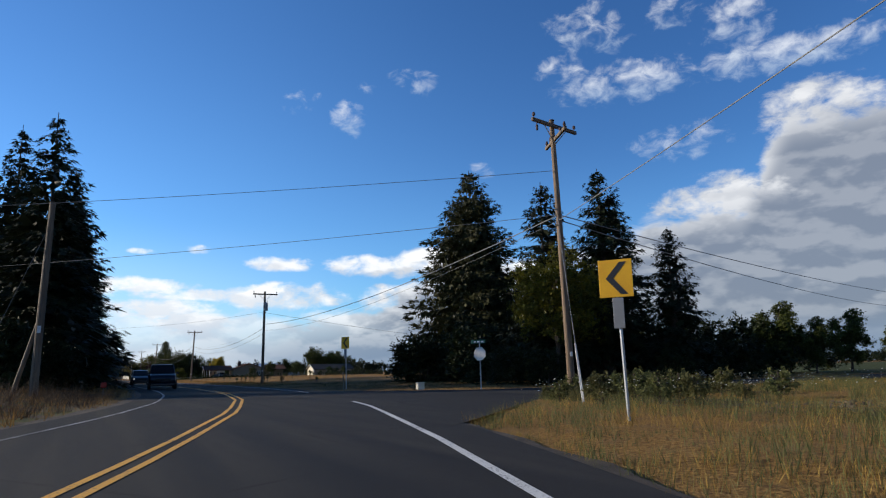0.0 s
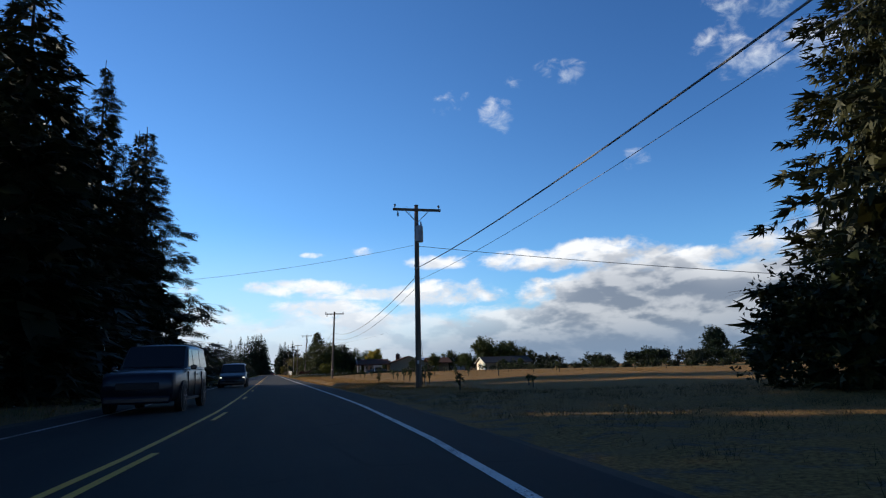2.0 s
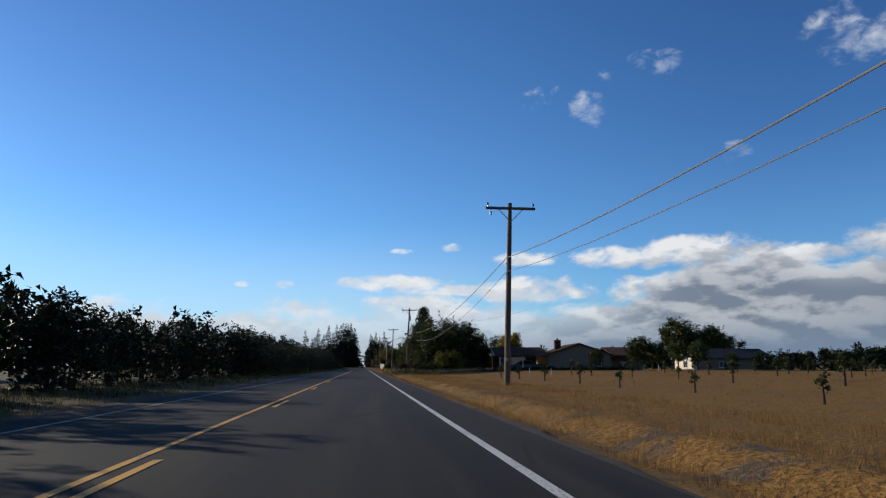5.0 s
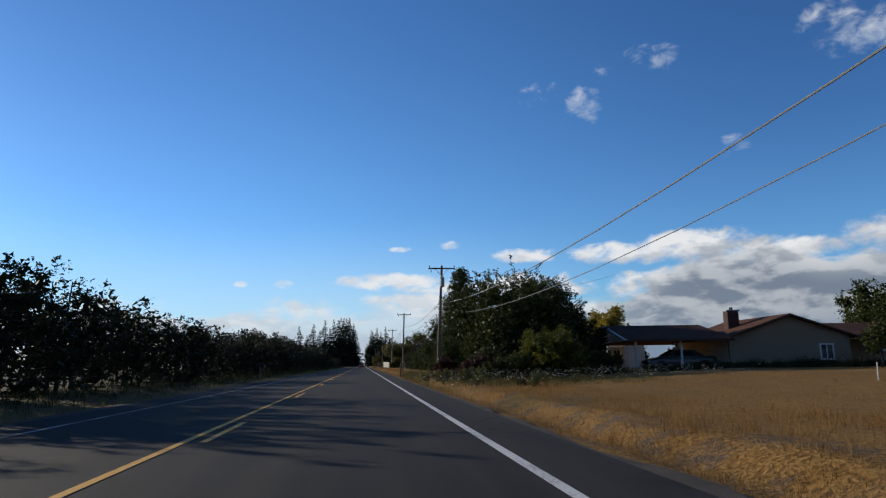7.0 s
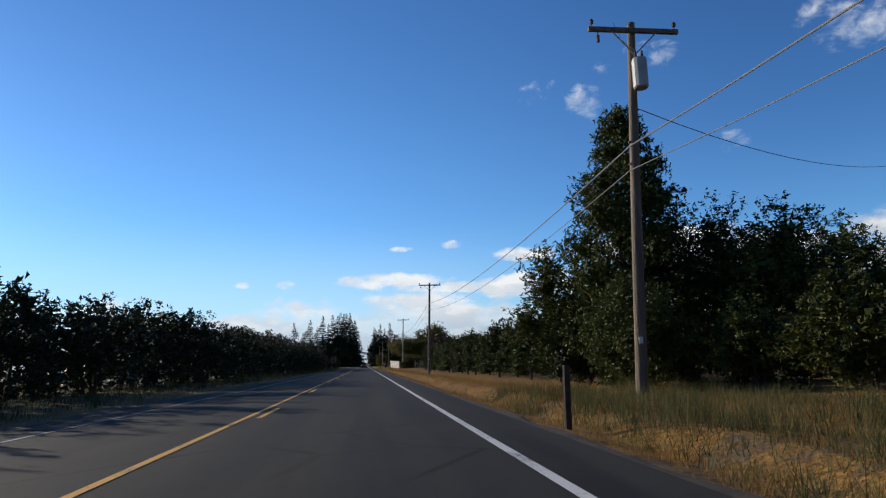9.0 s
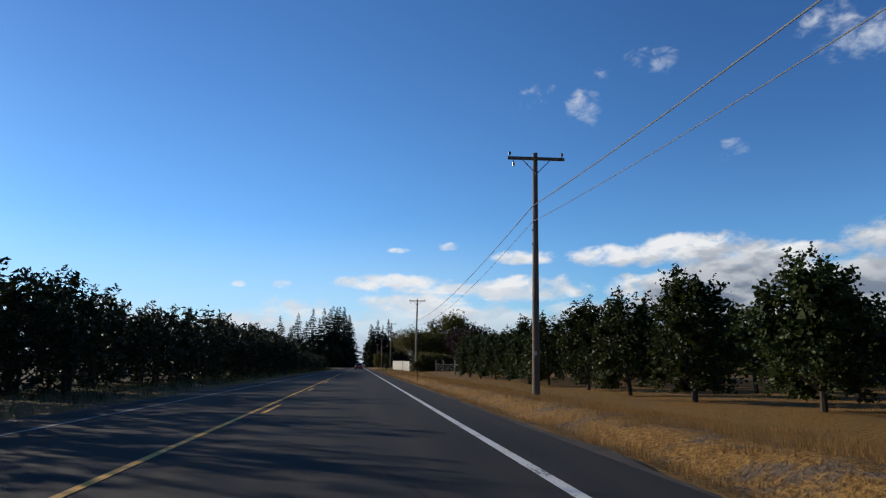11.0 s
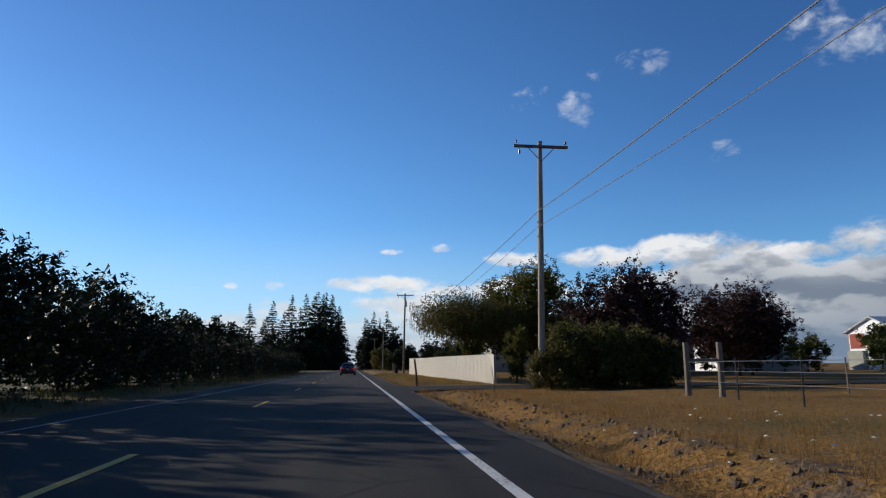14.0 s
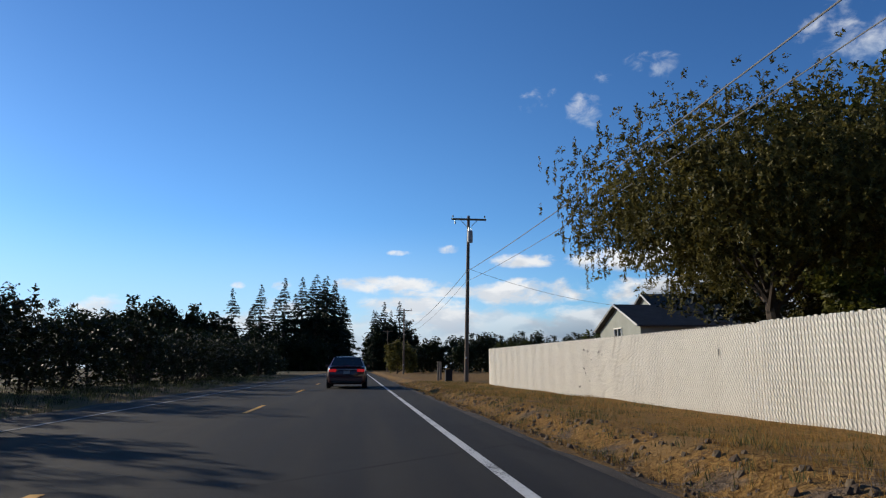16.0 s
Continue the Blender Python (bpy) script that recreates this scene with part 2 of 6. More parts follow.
def ground_mat():
    """Dry grass on the open side, weeds and bare earth under the trees, patchy at several sizes."""
    m = bpy.data.materials.new("dry_ground")
    m.use_nodes = True
    n = Nodes(m.node_tree)
    p = n.node("ShaderNodeNewGeometry").outputs["Position"]
    s = n.node("ShaderNodeSeparateXYZ", {0: p}).outputs
    big, mid, fine = n.noise(p, 0.05, 4.0, 0.6), n.noise(p, 0.6, 5.0, 0.62), n.noise(p, 14.0, 4.0, 0.65)
    straw = n.mix(n.ramp(fine, 0.3, 0.7), rgb(0.13, 0.066, 0.019), rgb(0.35, 0.20, 0.062))
    straw = n.mix(n.ramp(mid, 0.48, 0.72), straw, rgb(0.22, 0.135, 0.055))
    green = n.mix(n.ramp(fine, 0.3, 0.7), rgb(0.045, 0.055, 0.018), rgb(0.14, 0.13, 0.05))
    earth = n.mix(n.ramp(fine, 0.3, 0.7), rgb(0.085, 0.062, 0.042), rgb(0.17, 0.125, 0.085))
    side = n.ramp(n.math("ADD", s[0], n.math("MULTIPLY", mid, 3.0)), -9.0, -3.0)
    straw = n.mix(n.math("MULTIPLY", n.ramp(n.noise(p, 0.9, 6.0, 0.7), 0.50, 0.62), n.ramp(n.math("ABSOLUTE", n.math("SUBTRACT", s[0], 3.4)), 2.6, 1.0, 0.25, 1.0)), straw, earth)
    col = n.mix(n.ramp(big, 0.60, 0.80), straw, green)
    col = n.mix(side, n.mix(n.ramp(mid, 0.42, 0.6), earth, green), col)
    crop = n.math("MULTIPLY", n.ramp(n.math("ADD", s[0], n.math("MULTIPLY", mid, 4.0)), 44, 48), n.ramp(s[1], 186, 172))
    col = n.mix(crop, col, n.mix(n.ramp(fine, 0.3, 0.7), rgb(0.03, 0.042, 0.014), rgb(0.085, 0.095, 0.035)))
    b = n.node("ShaderNodeBump", {"Strength": 0.9, "Distance": 0.09, "Height": n.math("ADD", n.math("MULTIPLY", fine, 0.6), mid)})
    bs = n.node("ShaderNodeBsdfPrincipled", {"Base Color": col, "Roughness": 0.95, "Specular IOR Level": 0.1, "Normal": b.outputs[0]})
    n.t.links.new(bs.outputs[0], n.node("ShaderNodeOutputMaterial").inputs[0])
    return m


def asphalt_mat():
    m = bpy.data.materials.new("worn_asphalt")
    m.use_nodes = True
    n = Nodes(m.node_tree)
    p = n.node("ShaderNodeNewGeometry").outputs["Position"]
    s = n.node("ShaderNodeSeparateXYZ", {0: p}).outputs
    streak = n.noise(n.vec(n.math("MULTIPLY", s[0], 1.6), n.math("MULTIPLY", s[1], 0.07), 0.0), 1.0, 4.0, 0.6)
    big, grit = n.noise(p, 0.35, 5.0, 0.6), n.noise(p, 70.0, 3.0, 0.7)
    cells = n.node("ShaderNodeTexVoronoi")
    cells.feature = "DISTANCE_TO_EDGE"
    n.put(p, cells.inputs["Vector"]), n.put(0.22, cells.inputs["Scale"])
    crack = cells.outputs["Distance"]
    col = n.mix(n.ramp(streak, 0.35, 0.68), rgb(0.018, 0.018, 0.0195), rgb(0.038, 0.0368, 0.0355))
    col = n.mix(n.ramp(big, 0.45, 0.75, 0, 0.55), col, rgb(0.034, 0.033, 0.032))
    col = n.mix(n.ramp(grit, 0.5, 0.8, 0, 0.5), col, rgb(0.085, 0.08, 0.077))
    col = n.mix(n.math("MULTIPLY", n.ramp(crack, 0.012, 0.0), n.ramp(big, 0.4, 0.6)), col, rgb(0.016, 0.016, 0.017))
    b = n.node("ShaderNodeBump", {"Strength": 0.5, "Distance": 0.008, "Height": grit})
    bs = n.node("ShaderNodeBsdfPrincipled", {"Base Color": col, "Roughness": n.ramp(streak, 0.3, 0.7, 0.82, 0.95), "Specular IOR Level": 0.12, "Normal": b.outputs[0]})
    n.t.links.new(bs.outputs[0], n.node("ShaderNodeOutputMaterial").inputs[0])
    return m


def line_mat(name, base, worn):
    """Road paint with wear that lets the asphalt through."""
    m = bpy.data.materials.new(name)
    m.use_nodes = True
    n = Nodes(m.node_tree)
    p = n.node("ShaderNodeNewGeometry").outputs["Position"]
    f = n.ramp(n.math("ADD", n.math("MULTIPLY", n.noise(p, 30.0, 4.0, 0.7), 0.6), n.math("MULTIPLY", n.noise(p, 0.8, 4.0), 0.4)), worn - 0.06, worn + 0.06)
    bs = n.node("ShaderNodeBsdfPrincipled", {"Base Color": n.mix(f, rgb(0.06, 0.058, 0.055), rgb(*base)), "Roughness": 0.7})
    n.t.links.new(bs.outputs[0], n.node("ShaderNodeOutputMaterial").inputs[0])
    return m


GROUND, ASPHALT = ground_mat(), asphalt_mat()
GRAVEL = surface("shoulder_gravel", (0.085, 0.064, 0.044), (0.026, 0.021, 0.017), 1.5, 0.95, fine=45, bump=0.8, contrast=0.6, coords="World")
WHITE_LINE = line_mat("white_road_paint", (0.62, 0.62, 0.60), 0.43)
FAINT_LINE = line_mat("faint_white_paint", (0.36, 0.36, 0.36), 0.50)
YELLOW_LINE = line_mat("yellow_road_paint", (0.70, 0.35, 0.02), 0.42)
EARTH = surface("dry_brown_earth", (0.15, 0.105, 0.065), (0.06, 0.043, 0.028), 2.0, 0.95, fine=30, bump=0.8, island=0.6)
POLE_WOOD = surface("weathered_pole_wood", (0.25, 0.185, 0.13), (0.075, 0.057, 0.042), 6.0, 0.85, fine=30, bump=1.0, contrast=0.55, stretch=(1.0, 1.0, 0.07))
PALE_POLE = surface("bleached_pole_wood", (0.46, 0.40, 0.32), (0.20, 0.165, 0.125), 6.0, 0.85, fine=30, bump=1.0, contrast=0.55, stretch=(1.0, 1.0, 0.07))
BROWN_POLE = surface("brown_pole_wood", (0.33, 0.225, 0.145), (0.06, 0.040, 0.027), 7.0, 0.85, fine=34, bump=1.0, contrast=0.62, stretch=(1.0, 1.0, 0.06))
GREY_WOOD = surface("grey_weathered_wood", (0.26, 0.22, 0.17), (0.11, 0.09, 0.07), 2.5, 0.85, fine=30, bump=0.5)
BARK = surface("dark_bark", (0.085, 0.062, 0.045), (0.03, 0.023, 0.018), 4, 0.95, fine=22, bump=1.0)
# dull wire, darkened further to carry its own shadow on the slats
LINK = surface("dull_link_wire_with_shadow", (0.20, 0.19, 0.17), (0.12, 0.115, 0.105), 5, 0.6, fine=60, bump=0.1)
STEEL = surface("galvanised_steel", (0.42, 0.43, 0.44), (0.28, 0.28, 0.29), 5, 0.45, metal=0.8, fine=60, bump=0.1)
GREY_METAL = surface("grey_painted_tank", (0.42, 0.43, 0.43), (0.25, 0.25, 0.25), 3, 0.5, fine=30, bump=0.15)
CERAMIC = surface("brown_ceramic", (0.13, 0.08, 0.06), None, 8, 0.25, fine=30, bump=0.05)
CABLE = surface("dull_grey_cable", (0.19, 0.19, 0.195), (0.16, 0.16, 0.16), 0.6, 0.6, fine=8, bump=0.0)
SIGN_YELLOW = surface("faded_sign_yellow", (0.80, 0.43, 0.012), (0.66, 0.33, 0.01), 3, 0.45, fine=50, bump=0.05)
SIGN_BLACK = surface("black_sign_film", (0.012, 0.012, 0.014), (0.03, 0.03, 0.03), 5, 0.45, fine=50, bump=0.05)
SIGN_BACK = surface("bare_aluminium_back", (0.58, 0.57, 0.55), (0.40, 0.39, 0.38), 3, 0.5, metal=0.35, fine=40, bump=0.1)
SIGN_GREEN = surface("green_sign_film", (0.008, 0.10, 0.055), (0.006, 0.07, 0.04), 5, 0.4, fine=40, bump=0.05)
SIGN_RED = surface("red_sign_film", (0.42, 0.02, 0.02), None, 5, 0.4, fine=40, bump=0.05)
SIGN_WHITE = surface("white_sign_film", (0.75, 0.75, 0.73), (0.6, 0.6, 0.58), 5, 0.45, fine=40, bump=0.05)
SLAT = surface("cream_plastic_slat", (0.67, 0.635, 0.56), (0.60, 0.565, 0.49), 1.3, 0.5, fine=35, bump=0.12, each=0.025, coords="World")
# WALL_TAN also colours in the shade on the field house's long walls
WALL_TAN = surface("tan_siding_and_wall_shade", (0.32, 0.235, 0.155), (0.26, 0.19, 0.125), 0.7, 0.85, fine=12, bump=0.3)
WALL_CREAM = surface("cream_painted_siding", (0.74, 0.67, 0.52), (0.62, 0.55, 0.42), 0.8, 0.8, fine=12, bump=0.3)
WALL_GREY = surface("grey_green_siding", (0.30, 0.31, 0.27), (0.22, 0.23, 0.20), 0.8, 0.8, fine=12, bump=0.3)
WALL_WHITE = surface("white_painted_metal", (0.78, 0.79, 0.80), (0.66, 0.67, 0.68), 0.8, 0.55, fine=10, bump=0.2)
# WALL_DIM is grey metal, and the shade coloured onto the farm shed's long walls
WALL_DIM = surface("grey_metal_and_wall_shade", (0.22, 0.23, 0.25), (0.17, 0.18, 0.19), 0.8, 0.6, fine=10, bump=0.2)
TRIM_WHITE = surface("white_trim_paint", (0.78, 0.76, 0.71), (0.62, 0.60, 0.55), 3, 0.6, fine=30, bump=0.15)
ROOF_BROWN = surface("brown_asphalt_shingle", (0.13, 0.066, 0.047), (0.07, 0.036, 0.027), 1.5, 0.95, fine=14, bump=0.8, each=0.12, spec=0.06)
ROOF_GREY = surface("grey_shingle", (0.085, 0.08, 0.076), (0.05, 0.048, 0.046), 1.2, 0.9, fine=14, bump=0.7, spec=0.06)
BRICK = surface("red_brown_brick", (0.085, 0.042, 0.033), (0.05, 0.027, 0.022), 6, 0.9, fine=25, bump=0.6, each=0.15)
BARN_RED = surface("barn_red_paint", (0.30, 0.065, 0.04), (0.20, 0.045, 0.03), 1.5, 0.8, fine=20, bump=0.3)
DARK_GLASS = glass_mat("dark_glass")
CAR_MAROON = paint("dark_maroon_paint", (0.045, 0.006, 0.010), 0.3, 0.4)
CAR_NAVY = paint("dark_blue_grey_paint", (0.006, 0.008, 0.013), 0.3, 0.35, 0.1)
CAR_BLUE = paint("dark_blue_paint", (0.006, 0.009, 0.020), 0.35, 0.2, 0.1)
CAR_SILVER = paint("grey_car_paint", (0.075, 0.078, 0.082), 0.3, 0.5, 0.3)
RUBBER = surface("tyre_rubber", (0.018, 0.018, 0.019), None, 10, 0.8, fine=60, bump=0.2)
RIM = surface("alloy_rim", (0.20, 0.20, 0.21), None, 10, 0.4, metal=0.7, fine=40, bump=0.05)
BLACK_PLASTIC = surface("black_plastic", (0.016, 0.016, 0.017), None, 8, 0.6, fine=50, bump=0.1)
TAIL_RED = glow("lit_tail_lamp", (0.55, 0.014, 0.016), 0.45)
TAIL_DIM = surface("red_lamp_lens", (0.25, 0.01, 0.012), None, 8, 0.2, fine=40, bump=0.05)
HEAD_LIT = glow("lit_head_lamp", (1.0, 0.93, 0.8), 1.1)
PLASTIC_RED = surface("red_plastic", (0.45, 0.03, 0.02), None, 8, 0.4, fine=40, bump=0.05)
FIR = leafy("fir_needles", (0.006, 0.011, 0.005), (0.028, 0.036, 0.014), 0.06, 0.6)
CEDAR = leafy("spruce_twigs", (0.010, 0.014, 0.005), (0.064, 0.058, 0.018), 0.10, 0.6)
FAR_FIR = leafy("far_fir_needles", (0.008, 0.016, 0.009), (0.024, 0.038, 0.019), 0.06, 0.7)
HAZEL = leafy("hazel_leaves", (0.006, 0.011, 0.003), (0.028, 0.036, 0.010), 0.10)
ORCHARD = leafy("orchard_leaves", (0.012, 0.022, 0.006), (0.065, 0.082, 0.020), 0.25)
GREEN = leafy("green_leaves", (0.008, 0.015, 0.003), (0.10, 0.116, 0.024), 0.16)
OLIVE = leafy("willow_leaves", (0.020, 0.024, 0.006), (0.20, 0.17, 0.045), 0.36)
YELLOW = leafy("yellow_autumn_leaves", (0.20, 0.17, 0.02), (0.46, 0.37, 0.05), 0.4)
YELLOW_GREEN = leafy("yellow_green_leaves", (0.022, 0.028, 0.005), (0.17, 0.155, 0.020), 0.3)
PURPLE = leafy("dark_purple_leaves", (0.018, 0.010, 0.012), (0.058, 0.026, 0.026), 0.25)
RUST = leafy("rusty_leaves", (0.022, 0.009, 0.008), (0.085, 0.030, 0.020), 0.25)
STRAW = leafy("dry_grass_blades", (0.12, 0.060, 0.016), (0.45, 0.265, 0.078), 0.3, 0.8)
WEED = leafy("green_weed_blades", (0.04, 0.05, 0.015), (0.19, 0.18, 0.07), 0.3, 0.8)
DEAD_BRUSH = leafy("dead_brush_stalks", (0.028, 0.020, 0.014), (0.15, 0.108, 0.068), 0.1, 0.9)
# darker copy of WEED: the shade under trees is put into its colour
SHADE_WEED = leafy("shade_dark_weed_blades", (0.012, 0.016, 0.005), (0.055, 0.055, 0.018), 0.2, 0.8)
WALNUT = leafy("walnut_leaves", (0.012, 0.017, 0.004), (0.17, 0.155, 0.020), 0.32)
FLOWER = leafy("white_flower_heads", (0.55, 0.55, 0.48), (0.75, 0.75, 0.68), 0.2, 0.8)


# ---- building helpers ----
def mesh_of(name, bm, material, smooth=False):
    me = bpy.data.meshes.new(name)
    bm.to_mesh(me)
    bm.free()
    me.materials.append(material)
    if smooth:
        me.shade_smooth()
    return me


def part(name, bm, material, parent, label="", smooth=False):
    """Links a bmesh as one mesh object under a thing or a part."""
    ob = new(name, mesh_of(name, bm, material, smooth))
    ob.parent = parent
    return tagged(ob, label)


def soup(name, verts, faces, material, parent=None):
    """One mesh from arrays of corners and faces."""
    me = bpy.data.meshes.new(name)
    me.from_pydata([tuple(v) for v in verts], [], [tuple(f) for f in faces])
    me.materials.append(material)
    ob = new(name, me)
    if parent:
        ob.parent = parent
    return ob


def thing(name, at, label, category, group="", turn=0.0, kind=""):
    ob = new(name)
    ob.empty_display_size = 0.2
    ob.matrix_basis = pose(*at, 0, 0, turn)
    return tagged(ob, label, category, group, kind)


def solid(name, bm, material, label, category, group="", kind="", smooth=False):
    return tagged(new(name, mesh_of(name, bm, material, smooth)), label, category, group, kind)


def box(bm, c, s, turn=None, bevel=0.0):
    """A box with centre c and sizes s, turned by a matrix, with bevelled edges."""
    m = Matrix.Translation(c) @ (turn.to_4x4() if turn else Matrix()) @ Matrix.Diagonal((*s, 1))
    v = bmesh.ops.create_cube(bm, size=1.0, matrix=m)["verts"]
    if bevel:
        edges = list({e for w in v for e in w.link_edges})
        bmesh.ops.bevel(bm, geom=edges, offset=bevel, segments=1, affect="EDGES")
    return bm


def tube(bm, pts, radii, n=8, cap=True):
    """A round bar through points, with a radius at each."""
    pts = [Vector(p) for p in pts]
    rings = []
    for i, p in enumerate(pts):
        ahead = (pts[min(i + 1, len(pts) - 1)] - pts[max(i - 1, 0)]).normalized()
        side = ahead.cross(Vector((0, 0, 1)) if abs(ahead.z) < 0.9 else Vector((0, 1, 0))).normalized()
        up = side.cross(ahead)
        r = radii[i] if isinstance(radii, (list, tuple)) else radii
        rings.append([bm.verts.new(p + (side * math.cos(a) + up * math.sin(a)) * r) for a in (2 * math.pi * k / n for k in range(n))])
    for a, b in zip(rings, rings[1:]):
        for k in range(n):
            bm.faces.new((a[k], a[(k + 1) % n], b[(k + 1) % n], b[k]))
    if cap:
        bm.faces.new(rings[0][::-1])
        bm.faces.new(rings[-1])
    return bm


def prism(bm, outline, y0, y1, axis="y"):
    """A flat outline of (a, z) pushed from y0 to y1."""
    def at(a, z, d):
        return (a, d, z) if axis == "y" else (d, a, z)
    lo = [bm.verts.new(at(a, z, y0)) for a, z in outline]
    hi = [bm.verts.new(at(a, z, y1)) for a, z in outline]
    k = len(outline)
    bm.faces.new(lo)
    bm.faces.new(hi[::-1])
    for i in range(k):
        bm.faces.new((lo[i], hi[i], hi[(i + 1) % k], lo[(i + 1) % k]))
    bmesh.ops.recalc_face_normals(bm, faces=bm.faces[:])
    return bm


B = bmesh.new


# ---- the road's line ----
LINE = [(-29.7, -60.0), (-23.4, -38.0), (-17.2, -17.0), (-11.8, 1.5), (-8.70, 11.0), (-6.20, 19.6), (-4.35, 28.2), (-3.22, 37.2), (-2.62, 46.4), (-2.32, 56.0), (-2.26, 66.0), (-2.26, 90.0)]


def centre(y):
    """Where the middle of the road lies at y."""
    ys = [p[1] for p in LINE]
    if y >= ys[-1]:
        return LINE[-1][0]
    return float(np.interp(y, ys, [p[0] for p in LINE]))


def road_at(y, off):
    """A point off metres to the right of the road's middle, square to it."""
    slope = (centre(y + 3) - centre(y - 3)) / 6
    k = math.hypot(1, slope)
    return centre(y) + off / k, y - off * slope / k


ROAD_Y = [-60 + 3 * i for i in range(55)] + [105 + 6 * i for i in range(80)] + [585 + 40 * i for i in range(30)]


def ribbon(name, lo, hi, z, material, ys=None, thick=0.0):
    """A strip of the road's width from lo to hi beside its middle."""
    ys = ys or ROAD_Y
    verts, faces = [], []
    for y in ys:
        verts += [(*road_at(y, lo), z), (*road_at(y, hi), z)]
    for i in range(len(ys) - 1):
        faces.append((2 * i, 2 * i + 1, 2 * i + 3, 2 * i + 2))
    if thick:
        k = len(verts)
        verts += [(x, y, z - thick) for x, y, z in verts]
        for i in range(len(ys) - 1):
            faces += [(2 * i, 2 * i + 2, k + 2 * i + 2, k + 2 * i), (2 * i + 1, k + 2 * i + 1, k + 2 * i + 3, 2 * i + 3)]
    return soup(name, verts, faces, material)


def far_from_road(x, y):
    """Metres right of the road's middle."""
    return x - centre(y)


def land(x, y):
    """The height of the ground."""
    d = far_from_road(x, y)
    z = -0.06
    if d > 4.7:
        rough = 0.75 + 0.5 * noise.noise((y * 0.35, 2.0, 0))
        ditch = math.exp(-((d - 5.65) / 0.40) ** 2) * (0.22 * rough if 85 < y < 328 or y > 339 else 0.05)
        bank = math.exp(-((d - 6.5) / 0.55) ** 2) * (0.12 * rough if 85 < y < 328 or y > 339 else 0.0)
        z += -ditch + bank + 0.05 * min(1, (d - 4.7) / 3)
        z += 0.07 * noise.noise((x * 1.3, y * 0.9, 4)) * min(1, max(0, d - 5.0) / 0.5) * (1 if d < 8 and abs(y - 24.5) > 6 else 0.3)
        z += 0.10 * noise.noise((x * 0.25, y * 0.25, 0)) * min(1, (d - 4.7) / 4) * (1 if abs(y - 24.5) > 6 else 0.1)
        swell = [min(1.0, max(0.0, q)) for q in ((d - 9) / 15, (y - 55) / 25, (205 - y) / 15, (98 - x) / 45)]
        z += 0.42 * math.prod(q * q * (3 - 2 * q) for q in swell)
        # the orchard lies a little lower than the road
        dip = [min(1.0, max(0.0, q)) for q in ((d - 6.2) / 4.5, (y - 206) / 8, (308 - y) / 9, (75 - x) / 25)]
        z -= 0.36 * math.prod(q * q * (3 - 2 * q) for q in dip)
    elif d < -4.0:
        z += 0.10 * min(1, (-4.0 - d) / 3) + 0.10 * noise.noise((x * 0.2, y * 0.2, 5)) * min(1, (-4 - d) / 4)
        if y < 60:
            z += 0.45 * min(1, max(0, (-6.5 - d) / 5)) * min(1, (60 - y) / 20)
    if abs(y - 24.5) < 6 and d > 3:
        z = min(z, -0.05)
    if 330 < y < 338 and 4 < d < 40:
        z = min(z, -0.05)
    return z


def build_ground():
    xs = [-3000, -800, -250, -120, -70, -45, -32, -26] + [-22 + 1.0 * i for i in range(24)] + [2.0 + 0.3 * i for i in range(14)] + [6.2 + 0.8 * i for i in range(22)] + [24, 28, 34, 42, 55, 80, 130, 260, 800, 3000]
    ys = [-1500, -400, -150, -90] + [-60 + 2.0 * i for i in range(70)] + [80 + 1.0 * i for i in range(330)] + [418, 430, 460, 520, 640, 900, 1500, 3000, 4200]
    verts = [(x, y, land(x, y) if -100 < x < 100 and -100 < y < 600 else -0.06) for y in ys for x in xs]
    k = len(xs)
    faces = [(j * k + i, j * k + i + 1, (j + 1) * k + i + 1, (j + 1) * k + i) for j in range(len(ys) - 1) for i in range(k - 1)]
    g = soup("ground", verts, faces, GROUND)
    g.data.shade_smooth()
    tagged(g, "dry golden grass field and bare verge ground", "ground", kind="structure")


build_ground()
tagged(ribbon("road", -4.0, 4.65, 0.0, ASPHALT, thick=0.12), "dark worn asphalt two-lane country road", "road", kind="structure")
def shoulder(lo, hi, z, label):
    """A gravel strip with a crumbling outer edge."""
    ys = [-60 + 0.8 * i for i in range(700)]
    verts, faces = [], []
    for y in ys:
        wob = 0.22 * noise.noise((y * 0.55, hi, 0)) + 0.09 * noise.noise((y * 1.9, hi, 3))
        verts += [(*road_at(y, lo), z), (*road_at(y, hi + wob), z - 0.01), (*road_at(y, hi + wob + (0.08 if hi > 0 else -0.08)), z - 0.16)]
    for i in range(len(ys) - 1):
        a, b = 3 * i, 3 * i + 3
        faces += [(a, a + 1, b + 1, b), (a + 1, a + 2, b + 2, b + 1)]
    return tagged(soup("road_shoulder", verts, faces, GRAVEL), label, "road shoulder", kind="structure")


shoulder(4.60, 4.84, -0.012, "grey gravel shoulder beside the asphalt")
shoulder(-3.95, -4.5, -0.012, "grey gravel shoulder under roadside weeds")


